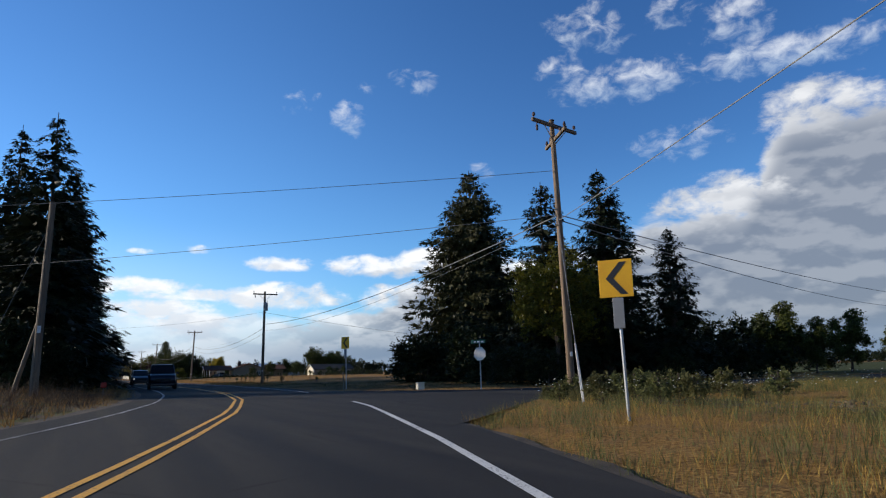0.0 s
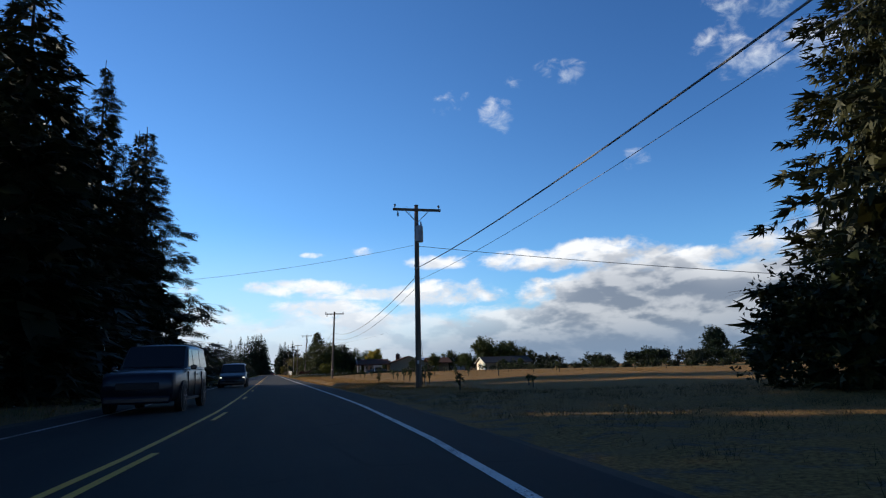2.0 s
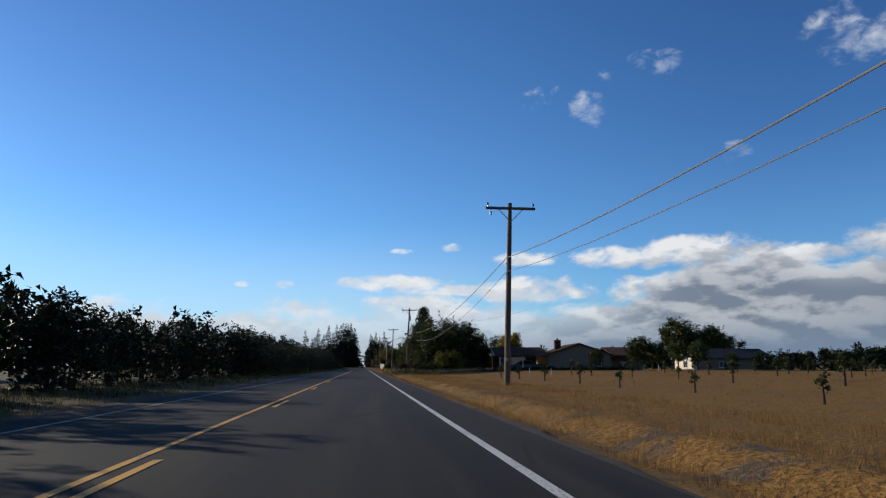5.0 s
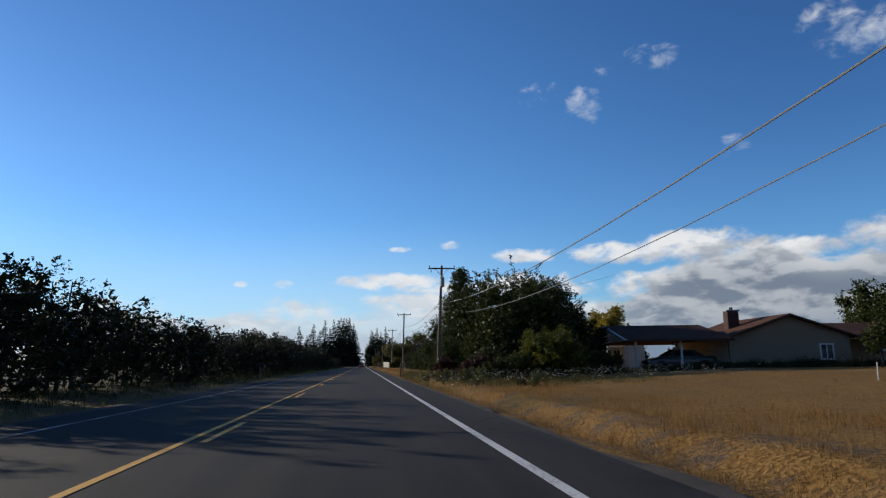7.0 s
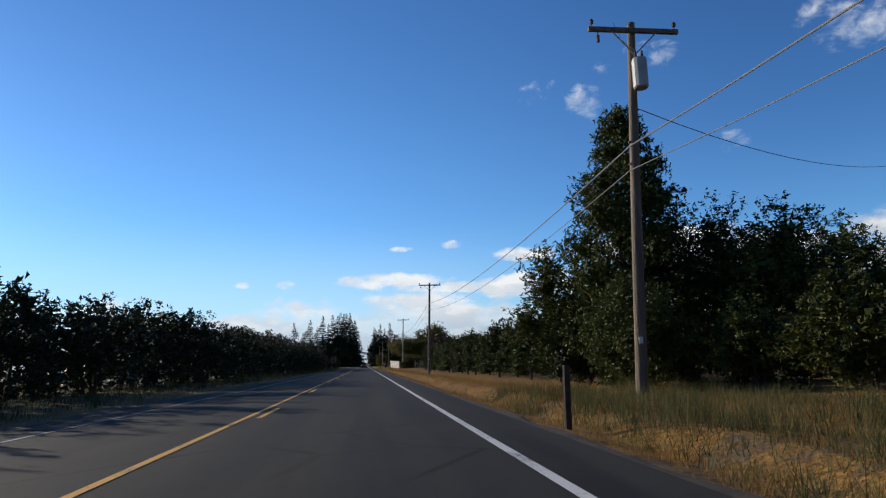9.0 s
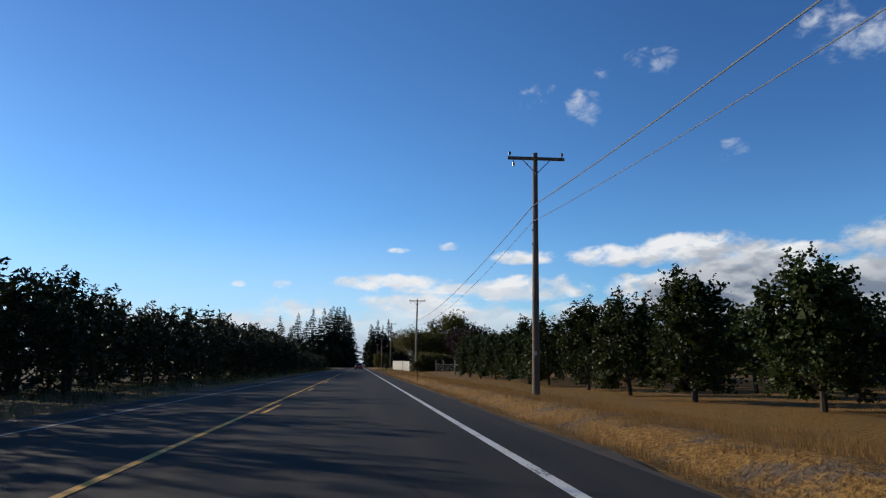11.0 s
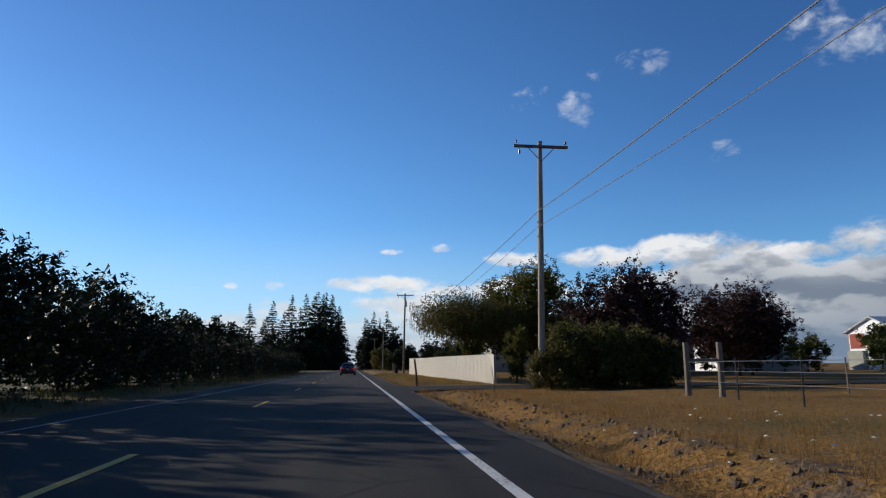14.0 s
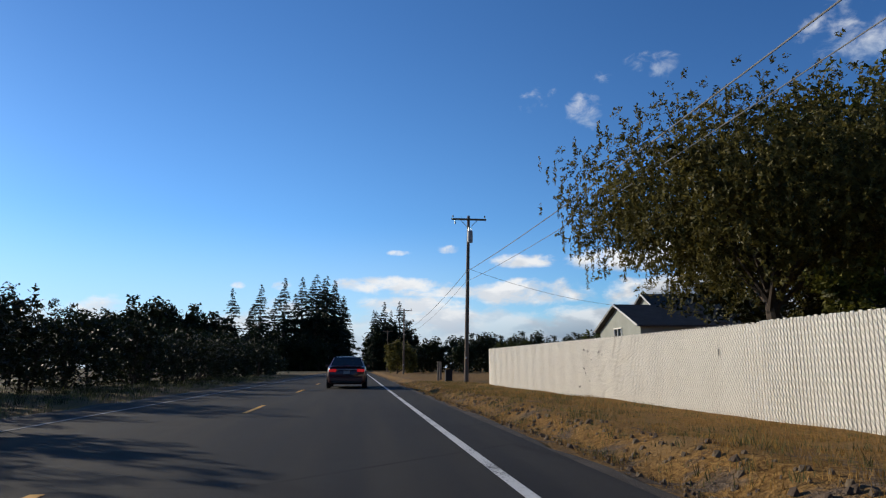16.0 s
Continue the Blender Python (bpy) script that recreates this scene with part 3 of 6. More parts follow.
def build_side_road():
    # mouth flares into the main road
    outer = [(road_at(12.5, 4.3)), (3.2, 18.6), (7.0, 20.8), (14.0, 21.6), (60.0, 21.8), (240.0, 22.5)]
    inner = [(road_at(37.5, 4.3)), (4.2, 30.6), (7.0, 28.2), (14.0, 27.2), (60.0, 27.2), (240.0, 28.0)]
    verts = [(x, y, 0.004) for a, b in zip(outer, inner) for x, y in (a, b)]
    faces = [(2 * i, 2 * i + 2, 2 * i + 3, 2 * i + 1) for i in range(len(outer) - 1)]
    tagged(soup("side_road", verts, faces, ASPHALT), "dark asphalt side road joining at the bend", "road", kind="structure")
    drive = [(2.3, 329.4), (2.3, 337.2), (4.5, 331.2), (4.5, 336.6), (9.0, 331.6), (9.0, 336.4), (40.0, 331.6), (40.0, 337.0)]
    tagged(soup("driveway", [(x, y, -0.006) for x, y in drive], [(0, 2, 3, 1), (2, 4, 5, 3), (4, 6, 7, 5)], ASPHALT),
           "dark asphalt driveway beside the slatted fence", "driveway", kind="structure")


build_side_road()


def road_line(name, off, width, y0, y1, material, label, dash=0.0, gap=0.0, z=0.006):
    ob = None
    runs = [(y0, y1)] if not dash else [(y0 + k * (dash + gap), y0 + k * (dash + gap) + dash) for k in range(int((y1 - y0) / (dash + gap)))]
    verts, faces = [], []
    for a, b in runs:
        n = max(1, int((b - a) / (3 if a < 100 else 12)))
        for i in range(n + 1):
            y = a + (b - a) * i / n
            verts += [(*road_at(y, off - width / 2), z), (*road_at(y, off + width / 2), z)]
            if i:
                k = len(verts)
                faces.append((k - 4, k - 3, k - 1, k - 2))
    ob = soup(name, verts, faces, material)
    return tagged(ob, label, "road marking", kind="structure")


road_line("edge_line", 3.70, 0.115, -60, 23.0, WHITE_LINE, "worn white edge line at the outside of the lane")
road_line("edge_line", 3.70, 0.115, 34.0, 900, WHITE_LINE, "worn white edge line along the lane")
road_line("edge_line", -2.95, 0.10, -60, 900, FAINT_LINE, "thin worn white edge line on the far lane")
road_line("centre_line", -0.12, 0.10, -60, 305, YELLOW_LINE, "solid yellow centre line")
road_line("centre_line", 0.14, 0.10, -60, 46, YELLOW_LINE, "solid yellow line of the double centre marking")
road_line("centre_line", 0.14, 0.10, 52, 300, YELLOW_LINE, "broken yellow line beside the solid one", 3.0, 9.0)
road_line("centre_line", 0.0, 0.11, 308, 700, YELLOW_LINE, "broken yellow centre line", 3.0, 9.2)


# ---- utility poles ----
def sagging(a, b, sag, n=14):
    a, b = Vector(a), Vector(b)
    return [a.lerp(b, i / n) - Vector((0, 0, sag * 4 * (i / n) * (1 - i / n))) for i in range(n + 1)]


def utility_pole(base, top, arm=2.35, tank=False, label="", turn=0.0, wood=None, girth=1.0):
    wood = wood or POLE_WOOD
    base, top = Vector(base), Vector(top)
    p = thing("utility_pole", base, label or "weathered wooden utility pole with a crossarm", "utility pole", "poles along the road")
    lean = top - base
    bm = B()
    tube(bm, [Vector((0, 0, -0.3)), lean * 0.35, lean * 0.7, lean], [r * girth for r in (0.155, 0.14, 0.12, 0.10)], 18, cap=False)
    part("shaft", bm, wood, p, smooth=True)
    part("pole_cap", tube(B(), [lean - Vector((0, 0, 0.01)), lean + Vector((0, 0, 0.02))], [0.11, 0.09], 14), wood, p)
    rot = Matrix.Rotation(radians(turn), 3, "Z")
    c = lean * (1 - 0.28 / lean.length) + Vector((0, -0.16, 0))
    if arm:
        part("crossarm", box(B(), c, (arm, 0.10, 0.13), rot, 0.012), POLE_WOOD, p)
        for s in (-1, 1):
            e = c + rot @ Vector((s * 0.62, -0.02, -0.05))
            part("brace", tube(B(), [e, c + Vector((0, 0.02, -0.68))], 0.02, 6), STEEL, p)
        for s in (-0.46, 0.46):
            e = c + rot @ Vector((s * arm, 0, 0.06))
            bm = B()
            tube(bm, [e, e + Vector((0, 0, 0.07)), e + Vector((0, 0, 0.10)), e + Vector((0, 0, 0.17)), e + Vector((0, 0, 0.22))], [0.015, 0.015, 0.055, 0.06, 0.03], 8)
            part("insulator", bm, CERAMIC, p)
        e = c + rot @ Vector((-arm * 0.40, 0, -0.06))
        bm = B()
        tube(bm, [e, e + Vector((0, 0, -0.10)), e + Vector((0, 0, -0.12)), e + Vector((0, 0, -0.30))], [0.015, 0.02, 0.05, 0.045], 8)
        part("hanging_insulator", bm, CERAMIC, p)
    if tank:
        z = lean.z - 1.6
        o = lean * (z / lean.z) + Vector((0.07, -0.34, 0))
        bm = B()
        tube(bm, [o + Vector((0, 0, -0.40)), o + Vector((0, 0, -0.36)), o + Vector((0, 0, 0.36)), o + Vector((0, 0, 0.42)), o + Vector((0, 0, 0.46))], [0.16, 0.195, 0.195, 0.18, 0.08], 14)
        tank_part = part("transformer", bm, GREY_METAL, p, "grey cylindrical transformer tank")
        for dx in (-0.09, 0.09):
            part("bushing", tube(B(), [o + Vector((dx, 0, 0.42)), o + Vector((dx, 0, 0.50)), o + Vector((dx, 0, 0.66))], [0.02, 0.045, 0.025], 8), CERAMIC, tank_part)
        part("lead_wire", tube(B(), [o + Vector((-0.09, 0, 0.66)), o + Vector((-0.4, 0.05, 0.95)), c + Vector((-0.55, 0, 0.2))], 0.008, 5), CABLE, p)
        part("bracket", box(B(), lean * (z / lean.z) + Vector((0.08, -0.15, 0.1)), (0.12, 0.26, 0.5)), STEEL, p)
    for f in (0.60, 0.66):
        part("cable_clamp", box(B(), lean * f + Vector((-0.12, 0, 0)), (0.07, 0.10, 0.05), None, 0.01), BLACK_PLASTIC, p)
    part("pole_tag", box(B(), lean * 0.14 + Vector((-0.05, -0.165, 0)), (0.10, 0.012, 0.16)), SIGN_WHITE, p, "small pale number tag")
    return p


POLES = [((-16.0, -34.0, 0), (-15.8, -34.0, 10.0)), ((5.15, 19.5, 0), (4.90, 19.5, 9.95)), ((5.95, 69.0, 0), (6.02, 69.0, 9.30)), ((6.80, 127.0, 0), (7.12, 127.0, 8.95)),
         ((6.62, 198.5, 0), (7.10, 198.5, 9.86)), ((6.95, 256.5, 0), (7.22, 256.5, 9.95)), ((8.15, 330.5, 0), (8.45, 330.5, 10.95)), ((7.45, 399.5, 0), (7.70, 399.5, 11.65)), ((7.3, 462, 0), (7.3, 462, 10.5)), ((7.3, 525, 0), (7.3, 525, 10.5))]
for k, (b, t) in enumerate(POLES):
    utility_pole(b, t, 2.5 if k != 1 else 2.45, tank=k in (2, 4, 7), turn=12 if k == 1 else 0, wood={1: BROWN_POLE, 6: PALE_POLE}.get(k), girth=0.86 if k == 1 else 1.0,
                 label={1: "weathered wooden utility pole with doubled crossarm at the junction", 2: "dark wooden utility pole with transformer and crossarm",
                        4: "wooden utility pole with pale transformer tank", 6: "pale sun-bleached wooden utility pole with crossarm"}.get(k, ""))


def cable(name, a, b, sag, r, label, n=14):
    return solid(name, tube(B(), sagging(a, b, sag, n), r, 6), CABLE, label, "cable", "overhead cables")


def at_pole(k, z, dx=-0.13):
    b, t = POLES[k]
    f = z / t[2]
    return (b[0] + (t[0] - b[0]) * f + dx, b[1], z)


HANG = {0: (6.4, 5.9), 1: (6.3, 6.1), 2: (5.5, 4.95), 3: (6.2, 5.5), 4: (6.40, 5.75), 5: (7.60, 6.92), 6: (7.70, 7.0), 7: (7.6, 6.9), 8: (6.9, 6.3), 9: (6.9, 6.3)}
SAG = {0: (0.4, 0.5), 1: (0.8, 0.85), 2: (1.2, 1.15), 3: (1.5, 1.95), 4: (0.75, 0.9), 5: (0.9, 1.1), 6: (0.75, 0.85), 7: (0.7, 0.8), 8: (0.7, 0.8)}
for k in range(9):
    if k:
        cable("phone_cable", at_pole(k, HANG[k][0]), at_pole(k + 1, HANG[k + 1][0] + (0.45 if k == 1 else 0)), SAG[k][0], 0.019, "thick dull overhead cable slung between poles")
    cable("phone_cable", at_pole(k, HANG[k][1]), at_pole(k + 1, HANG[k + 1][1] + (0.35 if k == 1 else 0)), SAG[k][1], 0.012 if k != 1 else 0.007, "thin dull overhead cable slung between poles")


def guy_at(k, top, foot, z):
    """The point at height z on the guy wire from a pole to its foot."""
    return Vector((*foot, 0)).lerp(Vector(at_pole(k, top)), z / top)


# doubled crossarm, drop wires and guys at the junction pole and the next one
def build_pole_extras():
    c = Vector((4.92, 19.35, 9.2))
    rot = Matrix.Rotation(radians(70), 3, "Z")
    p = thing("side_crossarm", c, "second wooden crossarm set across the junction pole", "crossarm")
    part("beam", box(B(), (0, 0, 0), (2.3, 0.10, 0.12), rot, 0.012), POLE_WOOD, p)
    for s in (-0.45, -0.25, 0.25, 0.45):
        e = rot @ Vector((s * 2.3, 0, 0.06))
        part("insulator", tube(B(), [e, e + Vector((0, 0, 0.08)), e + Vector((0, 0, 0.2))], [0.03, 0.06, 0.03], 8), CERAMIC, p)
    b, t = Vector(POLES[1][0]), Vector(POLES[1][1])
    cable("power_line", at_pole(1, 8.0), (-22, 38.4, 8.1), 0.2, 0.010, "thin overhead line crossing the road")
    cable("power_line", at_pole(1, 6.35), (-17, 42.4, 6.5), 0.15, 0.010, "thin overhead line crossing the road")
    cable("power_line", at_pole(2, 7.2), (-12.0, 74.0, 5.6), 0.45, 0.008, "dark service wire crossing into the tall firs")
    cable("power_line", at_pole(1, 6.35, 0.13), (67, 37, 7.2), 0.5, 0.018, "dark service cable from the junction pole")
    cable("power_line", at_pole(1, 6.15, 0.13), (65, 40, 6.5), 0.5, 0.018, "dark service cable from the junction pole")
    cable("guy_wire", at_pole(1, 7.4), (1.88, 15.05, 0.0), 0.0, 0.006, "steel guy wire beside the junction pole", 2)
    cable("guy_wire", at_pole(1, 6.5), (2.10, 15.25, 0.0), 0.0, 0.006, "steel guy wire beside the junction pole", 2)
    solid("guy_guard", tube(B(), [guy_at(1, 7.4, (1.88, 15.05), 1.6), (1.89, 15.07, 0.03)], 0.019, 8), SIGN_BACK, "pale plastic guard tube on a guy wire", "guy guard")
    solid("guy_guard", tube(B(), [guy_at(1, 6.5, (2.10, 15.25), 1.6), (2.11, 15.27, 0.03)], 0.019, 8), SIGN_BACK, "pale plastic guard tube on a guy wire", "guy guard")
    cable("power_line", at_pole(2, 7.15, 0.1), (20.5, 57.0, 3.9), 0.1, 0.014, "dark service wire leaving the dark pole")
    cable("guy_wire", at_pole(2, 5.2), (7.6, 74.6, 0), 0.0, 0.012, "steel guy wire to the ground", 2)
    cable("power_line", at_pole(4, 7.45, 0.1), (30, 214, 11.2), 0.9, 0.012, "dark service wire to the house yard")
    cable("power_line", at_pole(7, 7.9), (26, 408, 6.0), 0.7, 0.012, "thin service wire to the gabled house")


build_pole_extras()


# ---- road signs ----
def face_turn(nx, ny):
    """The turn about z that points local -y along (nx, ny)."""
    return math.degrees(math.atan2(nx, -ny))


def chevron_sign(base, top, turn, lean=0.0):
    p = thing("chevron_sign", base, "yellow chevron bend sign with black arrow on a steel post", "road sign", "chevron signs", turn)
    part("post", tube(B(), [(0, 0, -0.3), (lean * 0.5, 0, top * 0.5), (lean, 0, top - 0.1)], 0.030, 8), STEEL, p)
    c = Vector((lean, -0.045, top - 0.36))
    w, h = 0.61, 0.70
    bm = B()
    box(bm, c, (w, 0.012, h), None, 0.004)
    panel = part("panel", bm, SIGN_YELLOW, p, "yellow reflective panel")
    # arrow pointing left
    k = 0.30
    out = [(0.14, k), (-0.12, 0.0), (0.14, -k), (0.27, -k), (0.02, 0.0), (0.27, k)]
    out = [(c.x + a - 0.06, c.z + z) for a, z in out]
    bm = B()
    f1 = [out[0], out[1], out[4], out[5]]
    f2 = [out[1], out[2], out[3], out[4]]
    for f in (f1, f2):
        prism(bm, f, c.y - 0.010, c.y - 0.007)
    part("arrow", bm, SIGN_BLACK, panel, "black arrow")
    bm = B()
    box(bm, (lean * 0.75, -0.045, top - 1.0), (0.20, 0.012, 0.56), None, 0.004)
    part("lower_plate", bm, WALL_DIM, p, "dark grey plate under the arrow")
    return p


chevron_sign((-1.13, 10.2, -0.12), 3.02, face_turn(-0.79, -0.61), -0.06)
chevron_sign((3.95, 38.9, 0), 3.05, face_turn(-0.87, -0.48), -0.05)


def stop_sign(base):
    p = thing("stop_sign", base, "octagonal sign seen from its pale bare back", "road sign", "", face_turn(0.86, 0.51))
    part("post", tube(B(), [(0, 0, -0.3), (0.02, 0, 2.35)], 0.030, 8), STEEL, p)
    bm = B()
    pts = [(0.335 * math.cos(radians(22.5 + 45 * i)), 1.72 + 0.335 * math.sin(radians(22.5 + 45 * i))) for i in range(8)]
    prism(bm, pts, 0.034, 0.044)
    part("octagon_plate", bm, SIGN_BACK, p, "pale aluminium octagon")
    bm = B()
    prism(bm, [(a * 0.93, 1.72 + (z - 1.72) * 0.93) for a, z in pts], -0.036, -0.033)
    face = B()
    prism(face, pts, 0.029, 0.033)
    part("red_face", face, SIGN_RED, p, "red painted face")
    bm.free()
    bm = B()
    box(bm, (0.1, 0.0, 2.30), (0.78, 0.012, 0.17), None, 0.004)
    plate = part("street_plate", bm, SIGN_GREEN, p, "green street plate with white lettering bars")
    for i, w in enumerate((0.13, 0.17, 0.10)):
        box_bm = box(B(), (-0.13 + 0.20 * i, 0.009, 2.30), (w, 0.004, 0.07))
        part("lettering_bar", box_bm, SIGN_WHITE, plate)
    return p


stop_sign((6.9, 28.4, -0.05))


def post_thing(name, at, h, w, material, label, category, group="", lean=(0, 0)):
    p = thing(name, at, label, category, group)
    bm = B()
    tube(bm, [(0, 0, -0.3), (lean[0] * 0.5, lean[1] * 0.5, h * 0.5), (lean[0], lean[1], h)], [w, w * 0.97, w * 0.92], 8)
    part("shaft", bm, material, p)
    return p


# ---- plants ----
def leaf_cards(rng, centres, size, droop=0.0, stretch=1.6, per=1, kite=False):
    """Small pointed leaves at the given centres: corner and face arrays."""
    c = np.repeat(np.asarray(centres), per, axis=0)
    k = len(c)
    a = rng.normal(size=(k, 3))
    a[:, 2] = a[:, 2] * 0.6 - droop
    a /= np.linalg.norm(a, axis=1, keepdims=True)
    b = np.cross(a, rng.normal(size=(k, 3)))
    b /= np.linalg.norm(b, axis=1, keepdims=True)
    s = size * rng.uniform(0.6, 1.35, (k, 1))
    if per > 1:
        c = c + rng.normal(size=(k, 3)) * size * 0.8
    skew = rng.uniform(-0.25, 0.25, (k, 1))
    if kite:
        # rounder leaf of four corners, a little folded
        fold = np.cross(a, b) * s * 0.12
        v = np.stack([c - a * s * 0.55, c + b * s * 0.5 + fold, c + a * s * 0.75, c - b * s * 0.5 + fold], 1).reshape(-1, 3)
        return v, np.arange(4 * k).reshape(-1, 4)
    v = np.stack([c + a * s * stretch * 0.6, c - a * s * stretch * (0.4 + skew) + b * s * 0.46, c - a * s * stretch * (0.4 - skew) - b * s * 0.46], 1).reshape(-1, 3)
    f = np.arange(3 * k).reshape(-1, 3)
    return v, f


def conifer(seed, height, radius, low=0.04, droop=0.35, material=None, gap=0.42, sprays=15, card=0.42, taper=0.75, ragged=0.35, label="", per=6, group="", limbs=0.3, frond=False, hang=False, fill=1.6):
    """A tall fir: tapered trunk, whorls of hanging boughs with needle sprays, ragged outline."""
    rng = np.random.default_rng(seed)
    p = thing("fir_tree", (0, 0, 0), label or "tall dark fir with drooping ragged boughs", "tree", group)
    bm = B()
    tube(bm, [(0, 0, -0.4), (0, 0, height * 0.3), (0.1, 0, height * 0.7), (0.05, 0.05, height)], [radius * 0.085 + 0.06, radius * 0.07 + 0.04, 0.09, 0.02], 10)
    V = []
    z = height * low + 0.5
    while z < height - 0.25:
        f = (z / height - low) / (1 - low)
        reach = radius * (1 - f) ** taper * (0.9 + 0.1 * math.sin(z * 2.1)) + 0.12
        for j in range(per if f < 0.85 else 4):
            ang = rng.uniform(0, 2 * math.pi)
            length = reach * rng.uniform(1 - ragged, 1.08)
            up = 0.28 * f - 0.05
            line = [(math.cos(ang) * length * s, math.sin(ang) * length * s, z + length * (up * s - droop * s * s * 0.8 + droop * 0.35 * s ** 4)) for s in (0, 0.35, 0.7, 1.0)]
            if length > radius * limbs:
                tube(bm, line, [0.035 * (1 - f) + 0.012, 0.022, 0.014, 0.005], 3, cap=False)
            m = max(4, int(sprays * (0.35 + 0.65 * length / radius)))
            s = rng.uniform(0.18, 1.0, m) ** 0.75
            side = rng.normal(size=m) * 0.17 * length * (1.15 - s * 0.8)
            cx = math.cos(ang) * length * s - math.sin(ang) * side
            cy = math.sin(ang) * length * s + math.cos(ang) * side
            cz = z + length * (up * s - droop * s * s * 0.8 + droop * 0.35 * s ** 4) - np.abs(rng.normal(size=m)) * 0.16
            c = np.stack([cx, cy, cz], 1)
            out = np.stack([np.full(m, math.cos(ang)), np.full(m, math.sin(ang)), np.full(m, -0.25)], 1)
            across = np.stack([np.full(m, -math.sin(ang)), np.full(m, math.cos(ang)), np.zeros(m)], 1)
            a = out + across * rng.normal(size=(m, 1)) * 0.65 + rng.normal(size=(m, 3)) * 0.18
            a[:, 2] -= rng.uniform(0.0, droop * 1.8, m)
            a /= np.linalg.norm(a, axis=1, keepdims=True)
            b = np.cross(a, np.array([0, 0, 1.0]) + rng.normal(size=(m, 3)) * 0.5)
            b /= np.linalg.norm(b, axis=1, keepdims=True) + 1e-6
            w = card * rng.uniform(0.55, 1.25, (m, 1)) * (0.34 + 0.66 * (1 - f))
            if hang:
                # twigs that hang from the bough, tips swept up at its end
                low_twig = (s < 0.86)[:, None]
                fall = np.array([0, 0, -1.0]) + out * 0.22 + rng.normal(size=(m, 3)) * 0.16
                fall /= np.linalg.norm(fall, axis=1, keepdims=True)
                a = np.where(low_twig, fall, a + [0, 0, 0.25])
                b = np.cross(a, rng.normal(size=(m, 3)))
                b /= np.linalg.norm(b, axis=1, keepdims=True) + 1e-6
            if frond:
                # flat fronds: a stem with three pairs of side twigs
                for along, turn, k in ((0.0, 0.0, 1.0), (0.15, 0.85, 0.55), (0.15, -0.85, 0.55), (0.42, 0.8, 0.46), (0.42, -0.8, 0.46), (0.7, 0.7, 0.32), (0.7, -0.7, 0.32)):
                    d = a * math.cos(turn) + b * math.sin(turn)
                    e = b * math.cos(turn) - a * math.sin(turn)
                    q = c + a * w * along
                    V.append(np.stack([q - e * w * 0.05, q + d * w * 0.5 * k - e * w * 0.055, q + d * w * 1.1 * k, q + e * w * 0.05], 1).reshape(-1, 3))
                continue
            # a spray: a narrow spear with two side spears
            for turn, k in ((0.0, 1.0), (0.75, 0.62), (-0.75, 0.62)):
                d = a * math.cos(turn) + b * math.sin(turn)
                e = b * math.cos(turn) - a * math.sin(turn)
                V.append(np.stack([c - e * w * 0.16 * k, c + d * w * 0.5 * k - e * w * 0.13 * k, c + d * w * 1.15 * k, c + e * w * 0.16 * k], 1).reshape(-1, 3))
        # dense dark needles close round the trunk
        m = max(2, int(per * fill * (1 - f)))
        ang, rr = rng.uniform(0, 2 * math.pi, m), reach * rng.uniform(0.05, 0.5, m)
        c = np.stack([np.cos(ang) * rr, np.sin(ang) * rr, z - rng.uniform(0, 0.5, m)], 1)
        w = min(1.1, 0.22 * reach + 0.12) * rng.uniform(0.7, 1.2, (m, 1))
        a = rng.normal(size=(m, 3)) * [1, 1, 0.6]
        a /= np.linalg.norm(a, axis=1, keepdims=True)
        b = np.cross(a, rng.normal(size=(m, 3)))
        b /= np.linalg.norm(b, axis=1, keepdims=True)
        V.append(np.stack([c - a * w, c - b * w * 0.6, c + a * w * 1.1, c + b * w * 0.55], 1).reshape(-1, 3))
        z += gap * rng.uniform(0.7, 1.3) * (0.55 + 0.45 * (1 - f))
    v = np.concatenate(V)
    part("trunk", bm, BARK, p)
    soup("crown", v, np.arange(len(v)).reshape(-1, 4), material or FIR, p)
    return p


